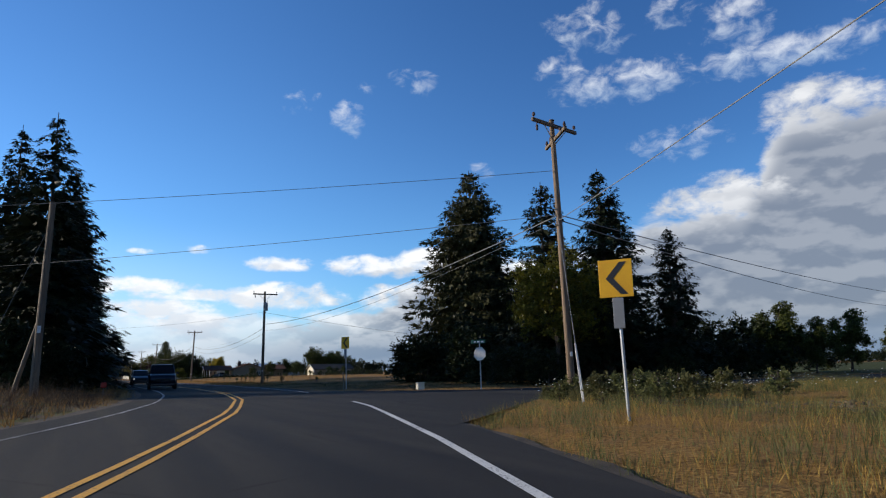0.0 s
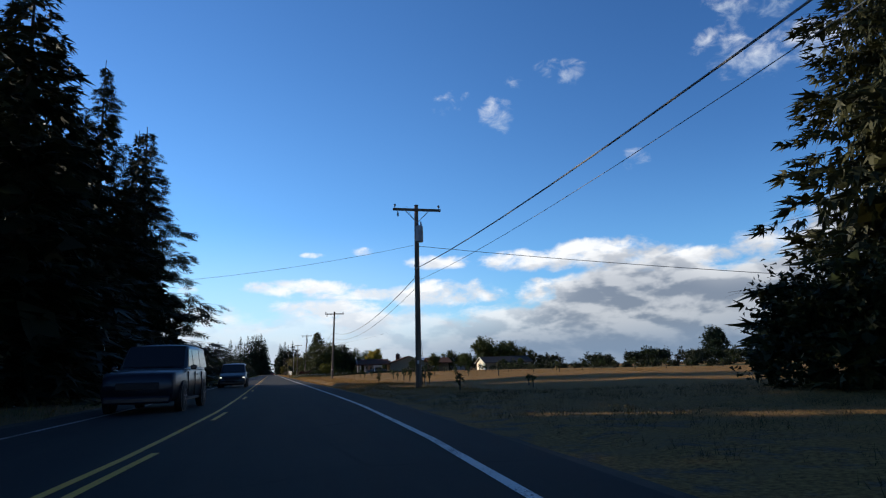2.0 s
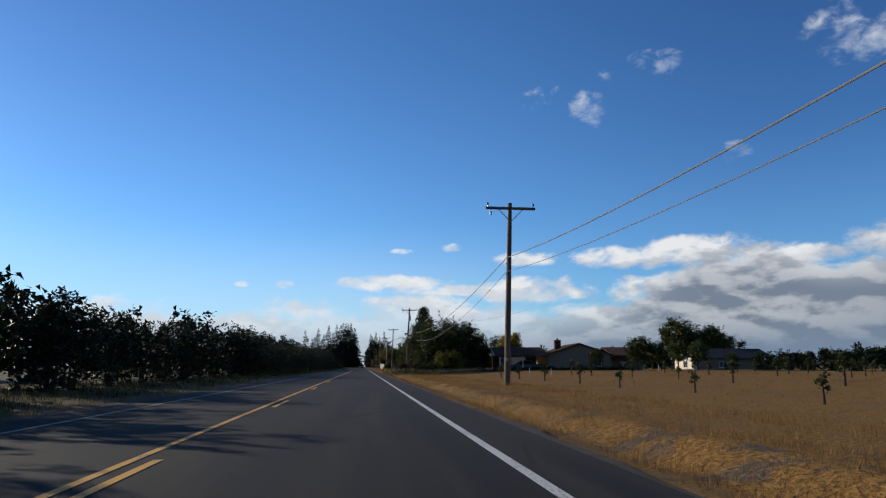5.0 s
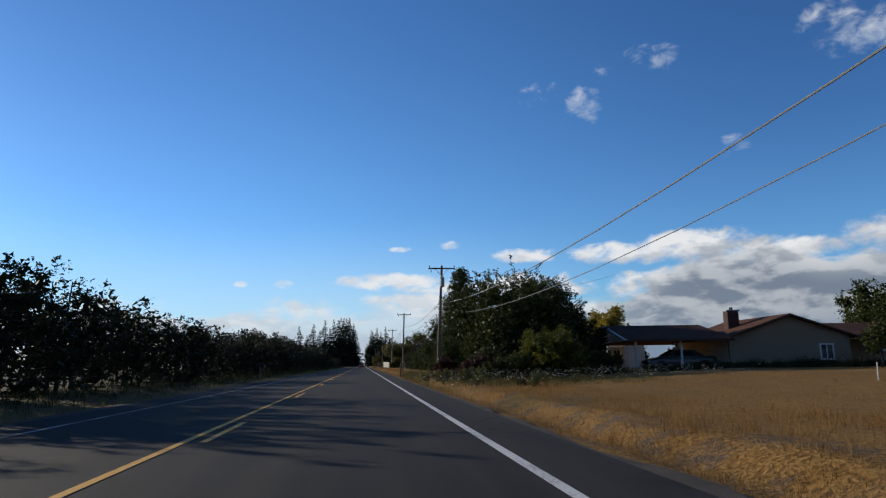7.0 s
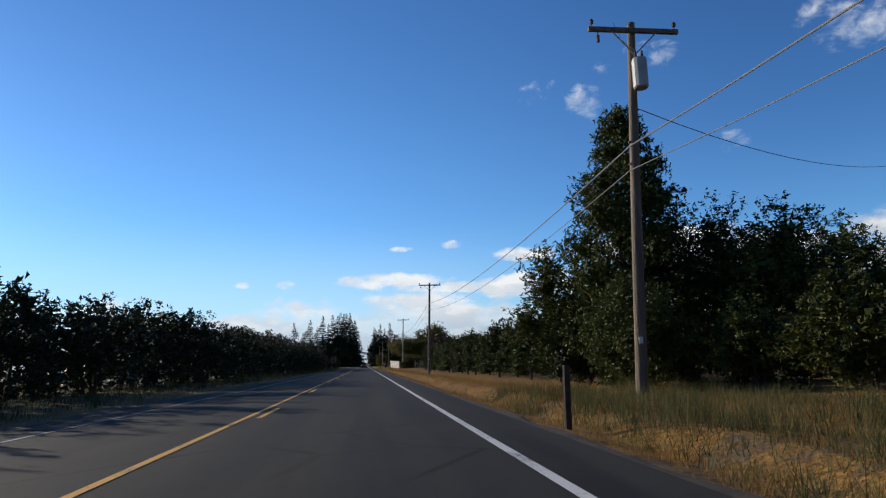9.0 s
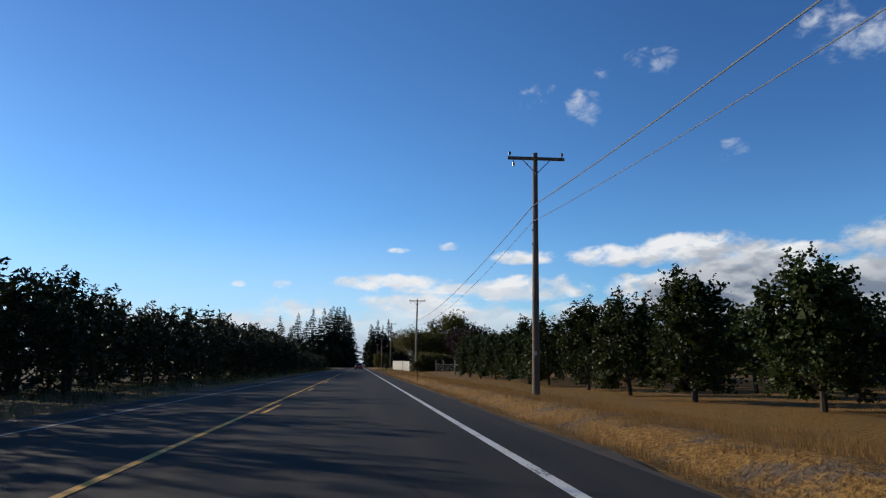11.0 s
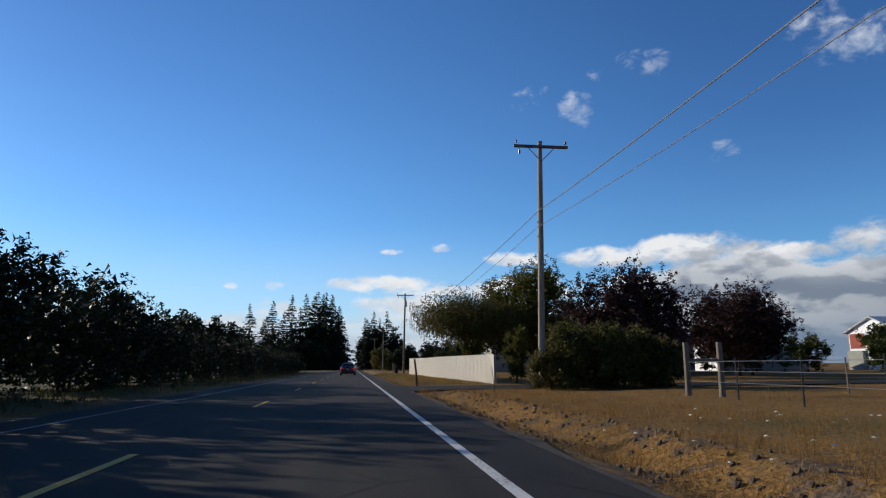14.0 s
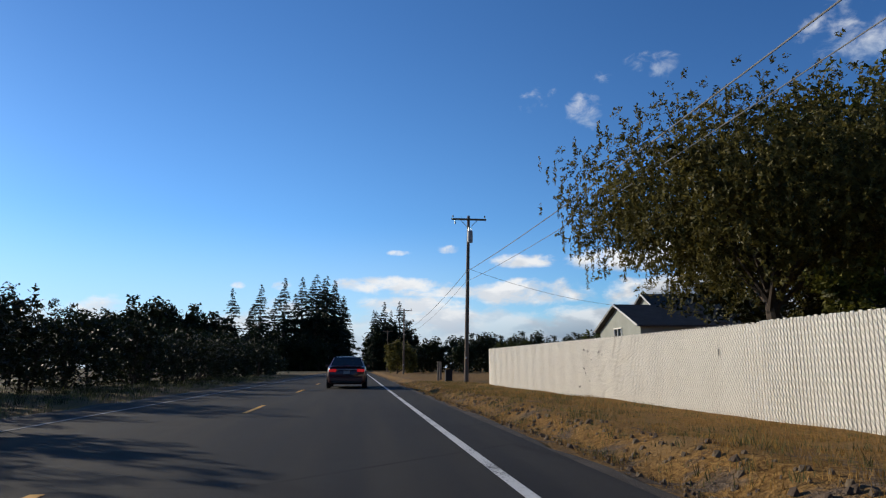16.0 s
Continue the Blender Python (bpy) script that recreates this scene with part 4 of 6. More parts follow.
def broadleaf(name, seed, height, radius, trunk_h, material, label, leaf=0.14, count=5200, bark=None, lobes=9, squash=1.0, droop=0.1, stems=1, group="", strands=0, category="tree", ragged=0.3, core=0.55, skirt=False, kite=False, cone=0.0):
    """A leafy tree: forked tapered trunk, limbs into each lobe, many small leaves with gaps between the lobes."""
    rng = np.random.default_rng(seed)
    p = thing(name, (0, 0, 0), label, category, group)
    mid = trunk_h + (height - trunk_h) * 0.5
    half = (height - trunk_h) * 0.5
    bm = B()
    r0 = 0.016 * height + 0.03
    tips = []
    for s in range(stems):
        off = Vector((rng.uniform(-0.3, 0.3), rng.uniform(-0.3, 0.3), 0)) * (stems > 1)
        bend = Vector((rng.uniform(-0.15, 0.15), rng.uniform(-0.15, 0.15), 0)) * radius + off * 2
        tube(bm, [off + Vector((0, 0, -0.3)), off + bend * 0.3 + Vector((0, 0, trunk_h)), bend * 0.8 + Vector((0, 0, mid)), bend + Vector((0, 0, height * 0.86))],
             [r0 * 1.15, r0 * 0.85, r0 * 0.5, 0.02], 8)
        tips.append(bend)
    cs, rs = [], []
    for i in range(lobes):
        a, u = 2 * math.pi * (i * 0.618 + rng.uniform(-0.05, 0.05)), -0.9 + 1.8 * ((i + 0.5) / lobes)
        k = math.sqrt(max(0.05, 1 - u * u)) * radius * rng.uniform(0.52, 0.78)
        if skirt and u < 0.1:
            k = radius * rng.uniform(0.5, 0.8)
        k *= 1 - cone * max(0.0, u + 0.1)
        c = np.array([math.cos(a) * k, math.sin(a) * k, mid + u * half * (0.95 if skirt and u < 0 else 0.72) * squash])
        cs.append(c)
        rs.append(radius * rng.uniform(0.26, 0.44) * (1 - 0.55 * cone * max(0.0, u)))
        b = tips[i % stems]
        root = Vector((b.x * 0.4, b.y * 0.4, max(trunk_h * 0.8, min(c[2] - 0.35 * radius, height * 0.7))))
        tube(bm, [root, root.lerp(Vector(c), 0.5) + Vector((0, 0, 0.12 * radius)), Vector(c)], [r0 * 0.45, r0 * 0.26, 0.012], 5)
    cs.append(np.array([0, 0, mid]))
    rs.append(radius * core)
    part("trunk", bm, bark or BARK, p)
    w = np.array(rs) ** 2
    # sprigs on each lobe, leaves gathered round each sprig
    k = max(16, count // 14)
    pick = rng.choice(len(cs), k, p=w / w.sum())
    d = rng.normal(size=(k, 3))
    d /= np.linalg.norm(d, axis=1, keepdims=True)
    rad = rng.uniform(0.18, 1.0, (k, 1)) ** 0.5 * np.clip(1 + ragged * rng.normal(size=(k, 1)) * 0.3, 0.6, 1.15)
    sprig = np.array(cs)[pick] + d * rad * np.array(rs)[pick][:, None] * [1, 1, min(1.15, 0.55 + 0.6 * half / radius)]
    along = d * [1, 1, 0.5] + [0, 0, 0.45 - droop] + rng.normal(size=(k, 3)) * 0.35
    along /= np.linalg.norm(along, axis=1, keepdims=True)
    which = rng.integers(0, k, count)
    pts = sprig[which] + along[which] * rng.uniform(-1.2, 1.9, (count, 1)) * leaf + rng.normal(size=(count, 3)) * leaf * 0.75
    pts[:, 2] = np.maximum(pts[:, 2], max(0.12, trunk_h * 0.55))
    V, F = leaf_cards(rng, pts, leaf, droop, kite=kite)
    parts_v, parts_f = [V], [list(f) for f in F.tolist()]
    # shaded leaf masses inside each lobe
    m = max(60, int(count * 0.20))
    pick = rng.choice(len(cs), m, p=w / w.sum())
    d = rng.normal(size=(m, 3))
    d /= np.linalg.norm(d, axis=1, keepdims=True)
    inner = np.array(cs)[pick] + d * rng.uniform(0.0, 0.56, (m, 1)) * np.array(rs)[pick][:, None]
    inner[:, 2] = np.maximum(inner[:, 2], max(0.2, trunk_h * 0.7))
    v, f = leaf_cards(rng, inner, min(leaf * 2.5, radius * 0.2), droop, 1.2)
    parts_f += (f + len(V)).tolist()
    parts_v.append(v)
    # leafy shoots that break the outline
    shoots = min(int(26 + radius * 16), count // 70)
    for i in range(shoots):
        j = rng.integers(len(cs))
        dd = rng.normal(size=3)
        dd[2] = abs(dd[2]) * 0.9 + 0.2 if droop < 0.5 else dd[2] * 0.3 - 0.15
        dd /= np.linalg.norm(dd)
        start = cs[j] + dd * rs[j] * 0.7
        ln = rs[j] * rng.uniform(0.2, 0.52)
        m = max(7, int(ln / leaf * 1.6))
        q = start + np.outer(np.linspace(0, 1, m), dd * ln) + rng.normal(size=(m, 3)) * leaf * 0.45
        v, f = leaf_cards(rng, q, leaf, droop, per=2, kite=kite)
        parts_f += (f + sum(len(x) for x in parts_v)).tolist()
        parts_v.append(v)
    for i in range(strands):
        j = rng.integers(len(cs))
        a = rng.uniform(0, 2 * math.pi)
        top = cs[j] + np.array([math.cos(a), math.sin(a), rng.uniform(-0.3, 0.5)]) * rs[j] * rng.uniform(0.7, 1.1)
        ln = rng.uniform(0.35, 1.3) * min(radius, 5.0) * 0.16
        m = max(5, int(ln / (leaf * 0.55)))
        q = top - np.outer(np.linspace(0, 1, m), [0, 0, ln]) + rng.normal(size=(m, 3)) * leaf * 0.35
        v, f = leaf_cards(rng, q, leaf, 1.4, 2.2)
        parts_f += (f + sum(len(x) for x in parts_v)).tolist()
        parts_v.append(v)
    soup("crown", np.concatenate(parts_v), parts_f, material, p)
    return p


def put(model, x, y, s=1.0, turn=0.0, z=None, sz=None, label=""):
    """A copy of a plant on the ground at x, y."""
    own = model.scale
    m = Matrix.Translation((x, y, (land(x, y) if z is None else z))) @ Matrix.Rotation(radians(turn), 4, "Z") @ Matrix.Diagonal((s / own.x, s / own.y, (sz or s) / own.z, 1))
    ob = copy_thing(model, m)
    if label:
        ob["label"] = label
    return ob


def settle(model, x, y, s=1.0, turn=0.0, sz=None):
    """Stands the model itself at x, y."""
    model.matrix_basis = Matrix.Translation((x, y, land(x, y))) @ Matrix.Rotation(radians(turn), 4, "Z") @ Matrix.Diagonal((s, s, sz or s, 1))
    return model


rng = random.Random(4)
# the tall dark firs along the far lane at the bend
fir_a = conifer(1, 21.0, 6.2, 0.01, 0.40, FIR, 0.50, 21, 0.88, 0.84, 0.30, per=8, group="firs at the bend", limbs=0.5)
fir_b = conifer(2, 19.0, 5.2, 0.01, 0.34, FIR, 0.50, 21, 0.88, 0.78, 0.42, "dark fir with a broken irregular top", 8, group="firs at the bend", limbs=0.5)
fir_near = conifer(8, 21.0, 6.2, 0.01, 0.36, FIR, 0.50, 28, 0.92, 1.05, 0.34, "tall dark fir with feathery separate boughs", 7, group="firs at the bend", limbs=0.25, frond=True)
FIRS_LEFT = [(-17.5, 47.0, 0.80, fir_b), (-12.6, 52.5, 0.92, fir_a), (-15.2, 59.5, 0.98, fir_a), (-11.6, 67.0, 1.03, fir_b),
             (-14.8, 73.0, 1.02, fir_b), (-11.6, 80.0, 1.0, fir_near), (-13.0, 75.5, 0.96, fir_a), (-14.4, 86.5, 1.05, fir_b), (-10.7, 86.2, 0.98, fir_b), (-12.0, 96.5, 1.08, fir_near), (-12.8, 88.5, 0.86, fir_b), (-19.0, 66.0, 1.0, fir_a), (-19.5, 82.0, 0.95, fir_a), (-22.0, 90.0, 1.1, fir_a)]
placed = set()
for x, y, s, model in FIRS_LEFT:
    wide = {96.5: 1.38, 86.2: 0.8, 52.5: 1.12, 67.0: 1.2, 47.0: 1.1}.get(y, 1.0)
    if model.name in placed:
        put(model, x, y, s * wide, rng.uniform(0, 360), sz=s)
    else:
        settle(model, x, y, s * wide, rng.uniform(0, 360), sz=s)
        placed.add(model.name)
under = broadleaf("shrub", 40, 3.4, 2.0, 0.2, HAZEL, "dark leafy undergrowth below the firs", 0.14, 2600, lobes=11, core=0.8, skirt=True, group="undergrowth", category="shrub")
settle(under, -13.5, 41.0)
for i in range(15):
    put(under, -10.0 - rng.uniform(0, 4.5) - (2.5 if i < 2 else 0), 40 + i * 4.2, rng.uniform(0.6, 1.05), rng.uniform(0, 360))

# firs at the corner with the side road
spruce = conifer(3, 19.5, 6.6, 0.01, 0.36, CEDAR, 0.33, 46, 0.60, 0.70, 0.36, "broad tall spruce with hanging brown-green twigs", 10, hang=True)
settle(spruce, 21.0, 52.5, 1.34, 30, sz=1.0)
fir_c = conifer(5, 14.5, 4.3, 0.09, 0.40, FIR, 0.38, 24, 0.66, 0.60, 0.4, "dark fir with open jagged boughs", 7, group="corner firs", fill=0.9)
settle(fir_c, 20.7, 34.7, 1.0)
put(fir_c, 17.2, 36.5, 0.94, 140)
put(fir_c, 24.2, 37.5, 0.95, 60)
put(fir_c, 23.2, 31.2, 0.68, 200)
fir_open = conifer(9, 9.1, 3.1, 0.05, 0.16, FIR, 0.80, 30, 0.46, 0.85, 0.30, "small open fir with separate tiers of boughs", 5, fill=0.0)
settle(fir_open, 27.5, 34.5, 1.0, 90)
corner_tree = broadleaf("leafy_tree", 50, 8.2, 3.6, 2.0, YELLOW_GREEN, "yellow-green leafy tree in front of the firs", 0.10, 15000, lobes=16, core=0.6, ragged=0.5)
settle(corner_tree, 15.8, 33.6, 1.0, 10)
dark_shrub = broadleaf("shrub", 51, 4.4, 2.9, 0.2, HAZEL, "dense dark green roadside shrub", 0.15, 3100, lobes=11, core=0.75, skirt=True, group="corner shrubs", category="shrub")
settle(dark_shrub, 15.5, 43.5)
for x, y, s in ((15.2, 53.6, 0.8), (17.8, 46.0, 1.15), (19.5, 41.0, 1.1), (15.6, 51.5, 0.9), (26.0, 43.0, 1.2), (31.5, 36.0, 1.0), (36.0, 35.0, 1.05), (41.5, 38.0, 0.95), (47.0, 40.0, 0.8), (53.0, 42.0, 0.85), (29.0, 31.0, 0.6), (14.2, 34.6, 0.5), (12.9, 37.5, 0.5), (13.4, 31.8, 0.5), (12.4, 34.0, 0.5), (22.6, 40.6, 0.9), (27.0, 40.8, 0.8), (30.5, 41.0, 0.8), (21.8, 30.2, 0.5), (25.0, 31.2, 0.6)):
    put(dark_shrub, x, y, s, rng.uniform(0, 360))
side_tree = broadleaf("leafy_tree", 52, 5.4, 1.9, 0.5, GREEN, "rounded green tree beside the side road", 0.11, 8000, lobes=9, squash=1.1, group="side road trees")
settle(side_tree, 36.5, 24.0 + 9.5, 1.0)
for x, y, s in ((46.0, 33.8, 0.95), (40.8, 33.5, 0.8), (52.0, 33.0, 0.7)):
    put(side_tree, x, y, s, rng.uniform(0, 360))

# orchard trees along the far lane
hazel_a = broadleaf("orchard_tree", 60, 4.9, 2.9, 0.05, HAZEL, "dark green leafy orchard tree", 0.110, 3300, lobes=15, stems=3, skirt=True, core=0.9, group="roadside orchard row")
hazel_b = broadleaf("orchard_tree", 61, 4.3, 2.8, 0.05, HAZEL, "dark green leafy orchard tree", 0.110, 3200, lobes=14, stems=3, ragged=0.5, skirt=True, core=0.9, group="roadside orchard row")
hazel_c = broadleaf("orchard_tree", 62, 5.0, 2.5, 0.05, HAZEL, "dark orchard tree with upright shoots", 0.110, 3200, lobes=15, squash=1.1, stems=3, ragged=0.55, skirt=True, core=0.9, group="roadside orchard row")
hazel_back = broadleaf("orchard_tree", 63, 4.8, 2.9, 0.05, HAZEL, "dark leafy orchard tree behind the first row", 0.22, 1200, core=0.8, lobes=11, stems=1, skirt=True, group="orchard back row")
HAZELS = (hazel_a, hazel_b, hazel_c)
hazel_back_used = False
k = 0
for y in np.arange(104, 452, 4.4):
    for row, x in ((0, -12.0), (1, -17.0)):
        model = HAZELS[k % 3]
        tall = float(np.interp(y, (100, 140, 152, 162, 170, 176, 185, 195, 204, 214, 225, 260, 290, 305, 325, 347, 362, 380, 450), (4.6, 3.8, 3.8, 4.6, 4.2, 3.7, 4.5, 3.5, 3.3, 4.3, 4.8, 4.5, 4.6, 4.8, 5.0, 4.7, 4.2, 3.9, 4.1)))
        gx, gy, s = x + rng.uniform(-0.5, 0.5), y + rng.uniform(-0.7, 0.7), tall / 4.55 * (0.93 if y < 245 else 1.0 if 292 < y < 352 else 0.88) * rng.uniform(0.82, 1.12) * (1.12 if row else 1.0)
        if row and not hazel_back_used:
            settle(hazel_back, gx, gy, s, rng.uniform(0, 360))
            hazel_back_used = True
            continue
        if row and int(y / 4.4) % 2:
            continue
        if row:
            s *= 1.12
            put(hazel_back, gx, gy, s, rng.uniform(0, 360))
            continue
        if k < 3:
            settle(model, gx, gy, s, rng.uniform(0, 360))
        else:
            put(model, gx, gy, s, rng.uniform(0, 360))
        k += 1

# distant firs that close the road
far_fir = conifer(7, 30.0, 9.6, 0.02, 0.30, FAR_FIR, 1.25, 14, 1.9, 0.92, 0.45, "tall dark fir far down the road", 8, "far firs", 2.0)
settle(far_fir, -13.4, 600)
def far_group(places, rise):
    for x, y, s in places:
        put(far_fir, x, y, s * 0.95, rng.uniform(0, 360), sz=s * rise / 1.5)


far_group(((-40.5, 571, 0.88), (-34.5, 574, 0.72), (-31.4, 570, 0.92), (-24.2, 571, 1.0), (-18.6, 572, 1.02), (-28.0, 578, 0.8), (-21.5, 580, 0.86), (-36.5, 582, 0.70)), 1.5)
far_group(((-14.0, 571, 1.06), (-10.9, 574, 1.06), (-12.6, 590, 1.1), (-8.6, 582, 1.0), (-16.2, 585, 1.05), (-9.5, 605, 1.15), (-6.9, 596, 0.86), (-6.4, 620, 0.95), (-7.0, 645, 1.1), (-6.6, 575, 0.62)), 1.48)
far_group(((10.2, 630, 1.0), (16.8, 632, 1.02), (13.4, 638, 0.9), (7.4, 645, 0.9), (20.0, 640, 0.75), (6.8, 670, 1.0), (5.8, 625, 0.55)), 1.42)
far_tree = broadleaf("far_tree", 70, 10.0, 5.0, 0.2, HAZEL, "distant dark leafy tree", 0.4, 1900, lobes=14, skirt=True, group="far trees")
settle(far_tree, -42, 545)
for x, y, s in ((-66, 600, 2.4), (-76, 604, 2.6), (-86, 606, 2.2), (-57, 602, 2.15), (-50, 596, 1.9), (-98, 610, 2.0), (-46, 560, 1.2), (-38, 556, 1.1), (-31, 560, 1.2), (-24, 556, 1.15), (-17, 558, 1.1), (-11.5, 556, 0.95), (9.0, 634, 1.9), (15.5, 638, 2.1), (20.5, 642, 1.6), (6.6, 650, 1.3), (20, 535, 0.8), (28, 545, 1.0), (36, 540, 1.05), (46, 550, 0.8), (57, 560, 0.75), (16, 500, 0.75), (22, 492, 0.7), (27, 500, 0.85), (33, 496, 0.8), (39, 500, 0.9), (45, 496, 0.8), (51, 500, 0.9), (12, 494, 0.6), (10.5, 482, 0.5), (70, 600, 1.0),
                (-70, 440, 1.2), (-46, 400, 0.9), (-40, 340, 0.85), (-38, 280, 0.8), (-42, 210, 0.8), (-36, 150, 0.8), (-30, 110, 0.9)):
    put(far_tree, x, y, s, rng.uniform(0, 360))

# open field: tall far trees, hedge line on the horizon
poplar = broadleaf("poplar", 71, 23.0, 8.6, 1.0, FAR_FIR, "tall broad dark tree far across the field", 0.55, 6500, lobes=20, core=0.7, skirt=True, group="field trees")
settle(poplar, 248, 369, 0.95)
for x, y, s in ((268, 350, 1.0), (276, 352, 1.15), (286, 350, 1.1), (296, 345, 1.2), (230, 320, 0.3), (205, 380, 0.35), (214, 382, 0.42), (190, 390, 0.3)):
    put(poplar, x, y, s, rng.uniform(0, 360))
hedge = broadleaf("far_tree", 72, 5.2, 5.4, 0.1, HAZEL, "low dark hedge tree at the far edge of the field", 0.42, 850, lobes=11, core=0.8, skirt=True, group="far hedge")
settle(hedge, 90, 300)
for i in range(60):
    a = i / 59
    put(hedge, 52 + 330 * a + rng.uniform(-3, 3), 300 - 110 * a + rng.uniform(-16, 16), rng.uniform(0.6, 1.25), rng.uniform(0, 360))
for i in range(11):
    put(hedge, 13 + 6.0 * i, 506 + rng.uniform(-6, 6), rng.uniform(0.6, 0.95), rng.uniform(0, 360))
field_shrub = broadleaf("shrub", 73, 1.55, 1.7, 0.02, HAZEL, "low dark shrub in the row closing the field", 0.16, 750, lobes=9, core=0.8, skirt=True, group="field hedge", category="shrub")
settle(field_shrub, 45.0, 58.0, 0.55)
for i in range(50):
    put(field_shrub, 45.0 + rng.uniform(-0.8, 0.8) + (3.5 if i % 3 == 0 else 0), 60 + 2.3 * i + rng.uniform(-0.5, 0.5), rng.uniform(0.38, 0.58) * (2.1 if i % 9 == 3 else 1.0), rng.uniform(0, 360))

# round the brown-roofed house
yard_tree = broadleaf("leafy_tree", 80, 7.0, 4.4, 0.3, GREEN, "large dense green tree by the house", 0.086, 30000, kite=True, lobes=22, core=0.85, skirt=True, ragged=0.15)
settle(yard_tree, 10.2, 183.0, 1.12, 40, sz=1.03)
yard_dark = broadleaf("leafy_tree", 81, 7.2, 4.0, 0.5, HAZEL, "large dark leafy tree behind the roadside tree", 0.085, 26000, lobes=14, core=0.7)
settle(yard_dark, 13.4, 187.5, 1.0, 0)
birch = broadleaf("birch_tree", 82, 11.6, 2.7, 0.2, GREEN, "tall slender birch with hanging green twigs", 0.074, 38000, BARK, 28, 1.25, 0.7, strands=420, core=0.6, skirt=True, cone=0.85)
settle(birch, 10.1, 206.8, 1.08, sz=1.02)
put(yard_dark, 13.0, 208.0, 0.95, 140)
birch_low = broadleaf("leafy_tree", 83, 6.2, 3.4, 0.3, GREEN, "broad green tree at the orchard's edge", 0.08, 21000, lobes=13, core=0.7)
settle(birch_low, 9.4, 210.5)
put(birch_low, 14.5, 205.5, 1.02, 120)
put(birch_low, 18.5, 207.5, 1.08, 220)
put(birch_low, 22.5, 204.5, 0.95, 300)
put(birch_low, 8.2, 202.0, 0.55, 60)
round_bush = broadleaf("shrub", 84, 3.0, 2.1, 0.1, GREEN, "rounded green bush in front of the house", 0.085, 7000, lobes=9, group="house shrubs", category="shrub")
settle(round_bush, 8.5, 174.6, 0.82, 0, 0.52)
for x, y, s in ((6.9, 174.3, 0.42), (10.2, 174.2, 0.42), (7.4, 177.0, 0.6), (17.2, 203.0, 0.7), (19.5, 196.5, 0.85), (12.6, 175.0, 0.5), (14.0, 175.6, 0.42), (6.2, 186.2, 0.42), (7.0, 188.6, 0.36), (11.2, 196.5, 0.9), (13.0, 194.0, 1.0), (10.4, 199.5, 0.8), (16.0, 192.5, 0.8)):
    put(round_bush, x, y, s, rng.uniform(0, 360))
rust_bush = broadleaf("shrub", 85, 1.35, 0.95, 0.05, RUST, "low rusty red bush at the roadside", 0.06, 4500, lobes=7, group="house shrubs", category="shrub")
settle(rust_bush, 6.7, 176.2)
put(rust_bush, 5.8, 175.4, 0.95, 80)
put(rust_bush, 5.5, 182.9, 0.95, 200)
for x, y, s in ((9.5, 179.2, 0.9), (11.8, 180.6, 1.0), (8.4, 183.6, 0.8), (13.4, 182.6, 1.1), (7.4, 180.6, 0.5), (10.6, 185.0, 1.0), (15.6, 184.5, 1.0), (9.0, 187.0, 0.8), (12.5, 189.0, 0.8)):
    put(under, x, y, s, rng.uniform(0, 360), label="dark leafy undergrowth below the yard trees")
for x, y, s in ((9.2, 204.6, 0.7), (11.0, 207.6, 0.9), (13.4, 205.2, 0.8), (16.2, 204.4, 0.8), (8.4, 209.0, 0.6), (19.5, 205.5, 0.8), (10.4, 211.0, 0.8)):
    put(under, x, y, s, rng.uniform(0, 360), label="dark leafy undergrowth below the birch")
put(rust_bush, 13.5, 197.0, 1.2, 80)
tawny_bush = broadleaf("shrub", 88, 3.2, 2.4, 0.1, YELLOW_GREEN, "tall yellow-green shrub before the house", 0.085, 11000, lobes=14, skirt=True, core=0.7, ragged=0.5, group="house shrubs", category="shrub")
settle(tawny_bush, 10.0, 174.6, 0.86)
yellow_tree = broadleaf("yellow_tree", 86, 6.2, 2.2, 1.0, YELLOW, "bright yellow autumn tree behind the house", 0.15, 5500, lobes=9)
settle(yellow_tree, 23.8, 201.5, 1.05)
back_tree = broadleaf("leafy_tree", 87, 7.5, 3.2, 1.2, GREEN, "green tree behind the brown-roofed house", 0.17, 3800, lobes=10, group="back trees")
settle(back_tree, 52.6, 202.0, 0.95, 0, 1.2)
for x, y, s in ((43.0, 191.0, 0.5), (59.0, 203.0, 0.95), (51.0, 197.0, 1.05), (56.0, 199.0, 1.0), (38.6, 184.5, 0.62), (41.6, 185.0, 0.55), (54, 205, 0.9), (61, 206, 1.05), (66, 209, 0.85), (51.0, 183.0, 0.32), (55.5, 183.2, 0.34), (40.0, 176.5, 0.5), (36.5, 165.0, 0.45), (31.0, 168, 0.5), (27.0, 171, 0.35)):
    put(back_tree, x, y, s, rng.uniform(0, 360))

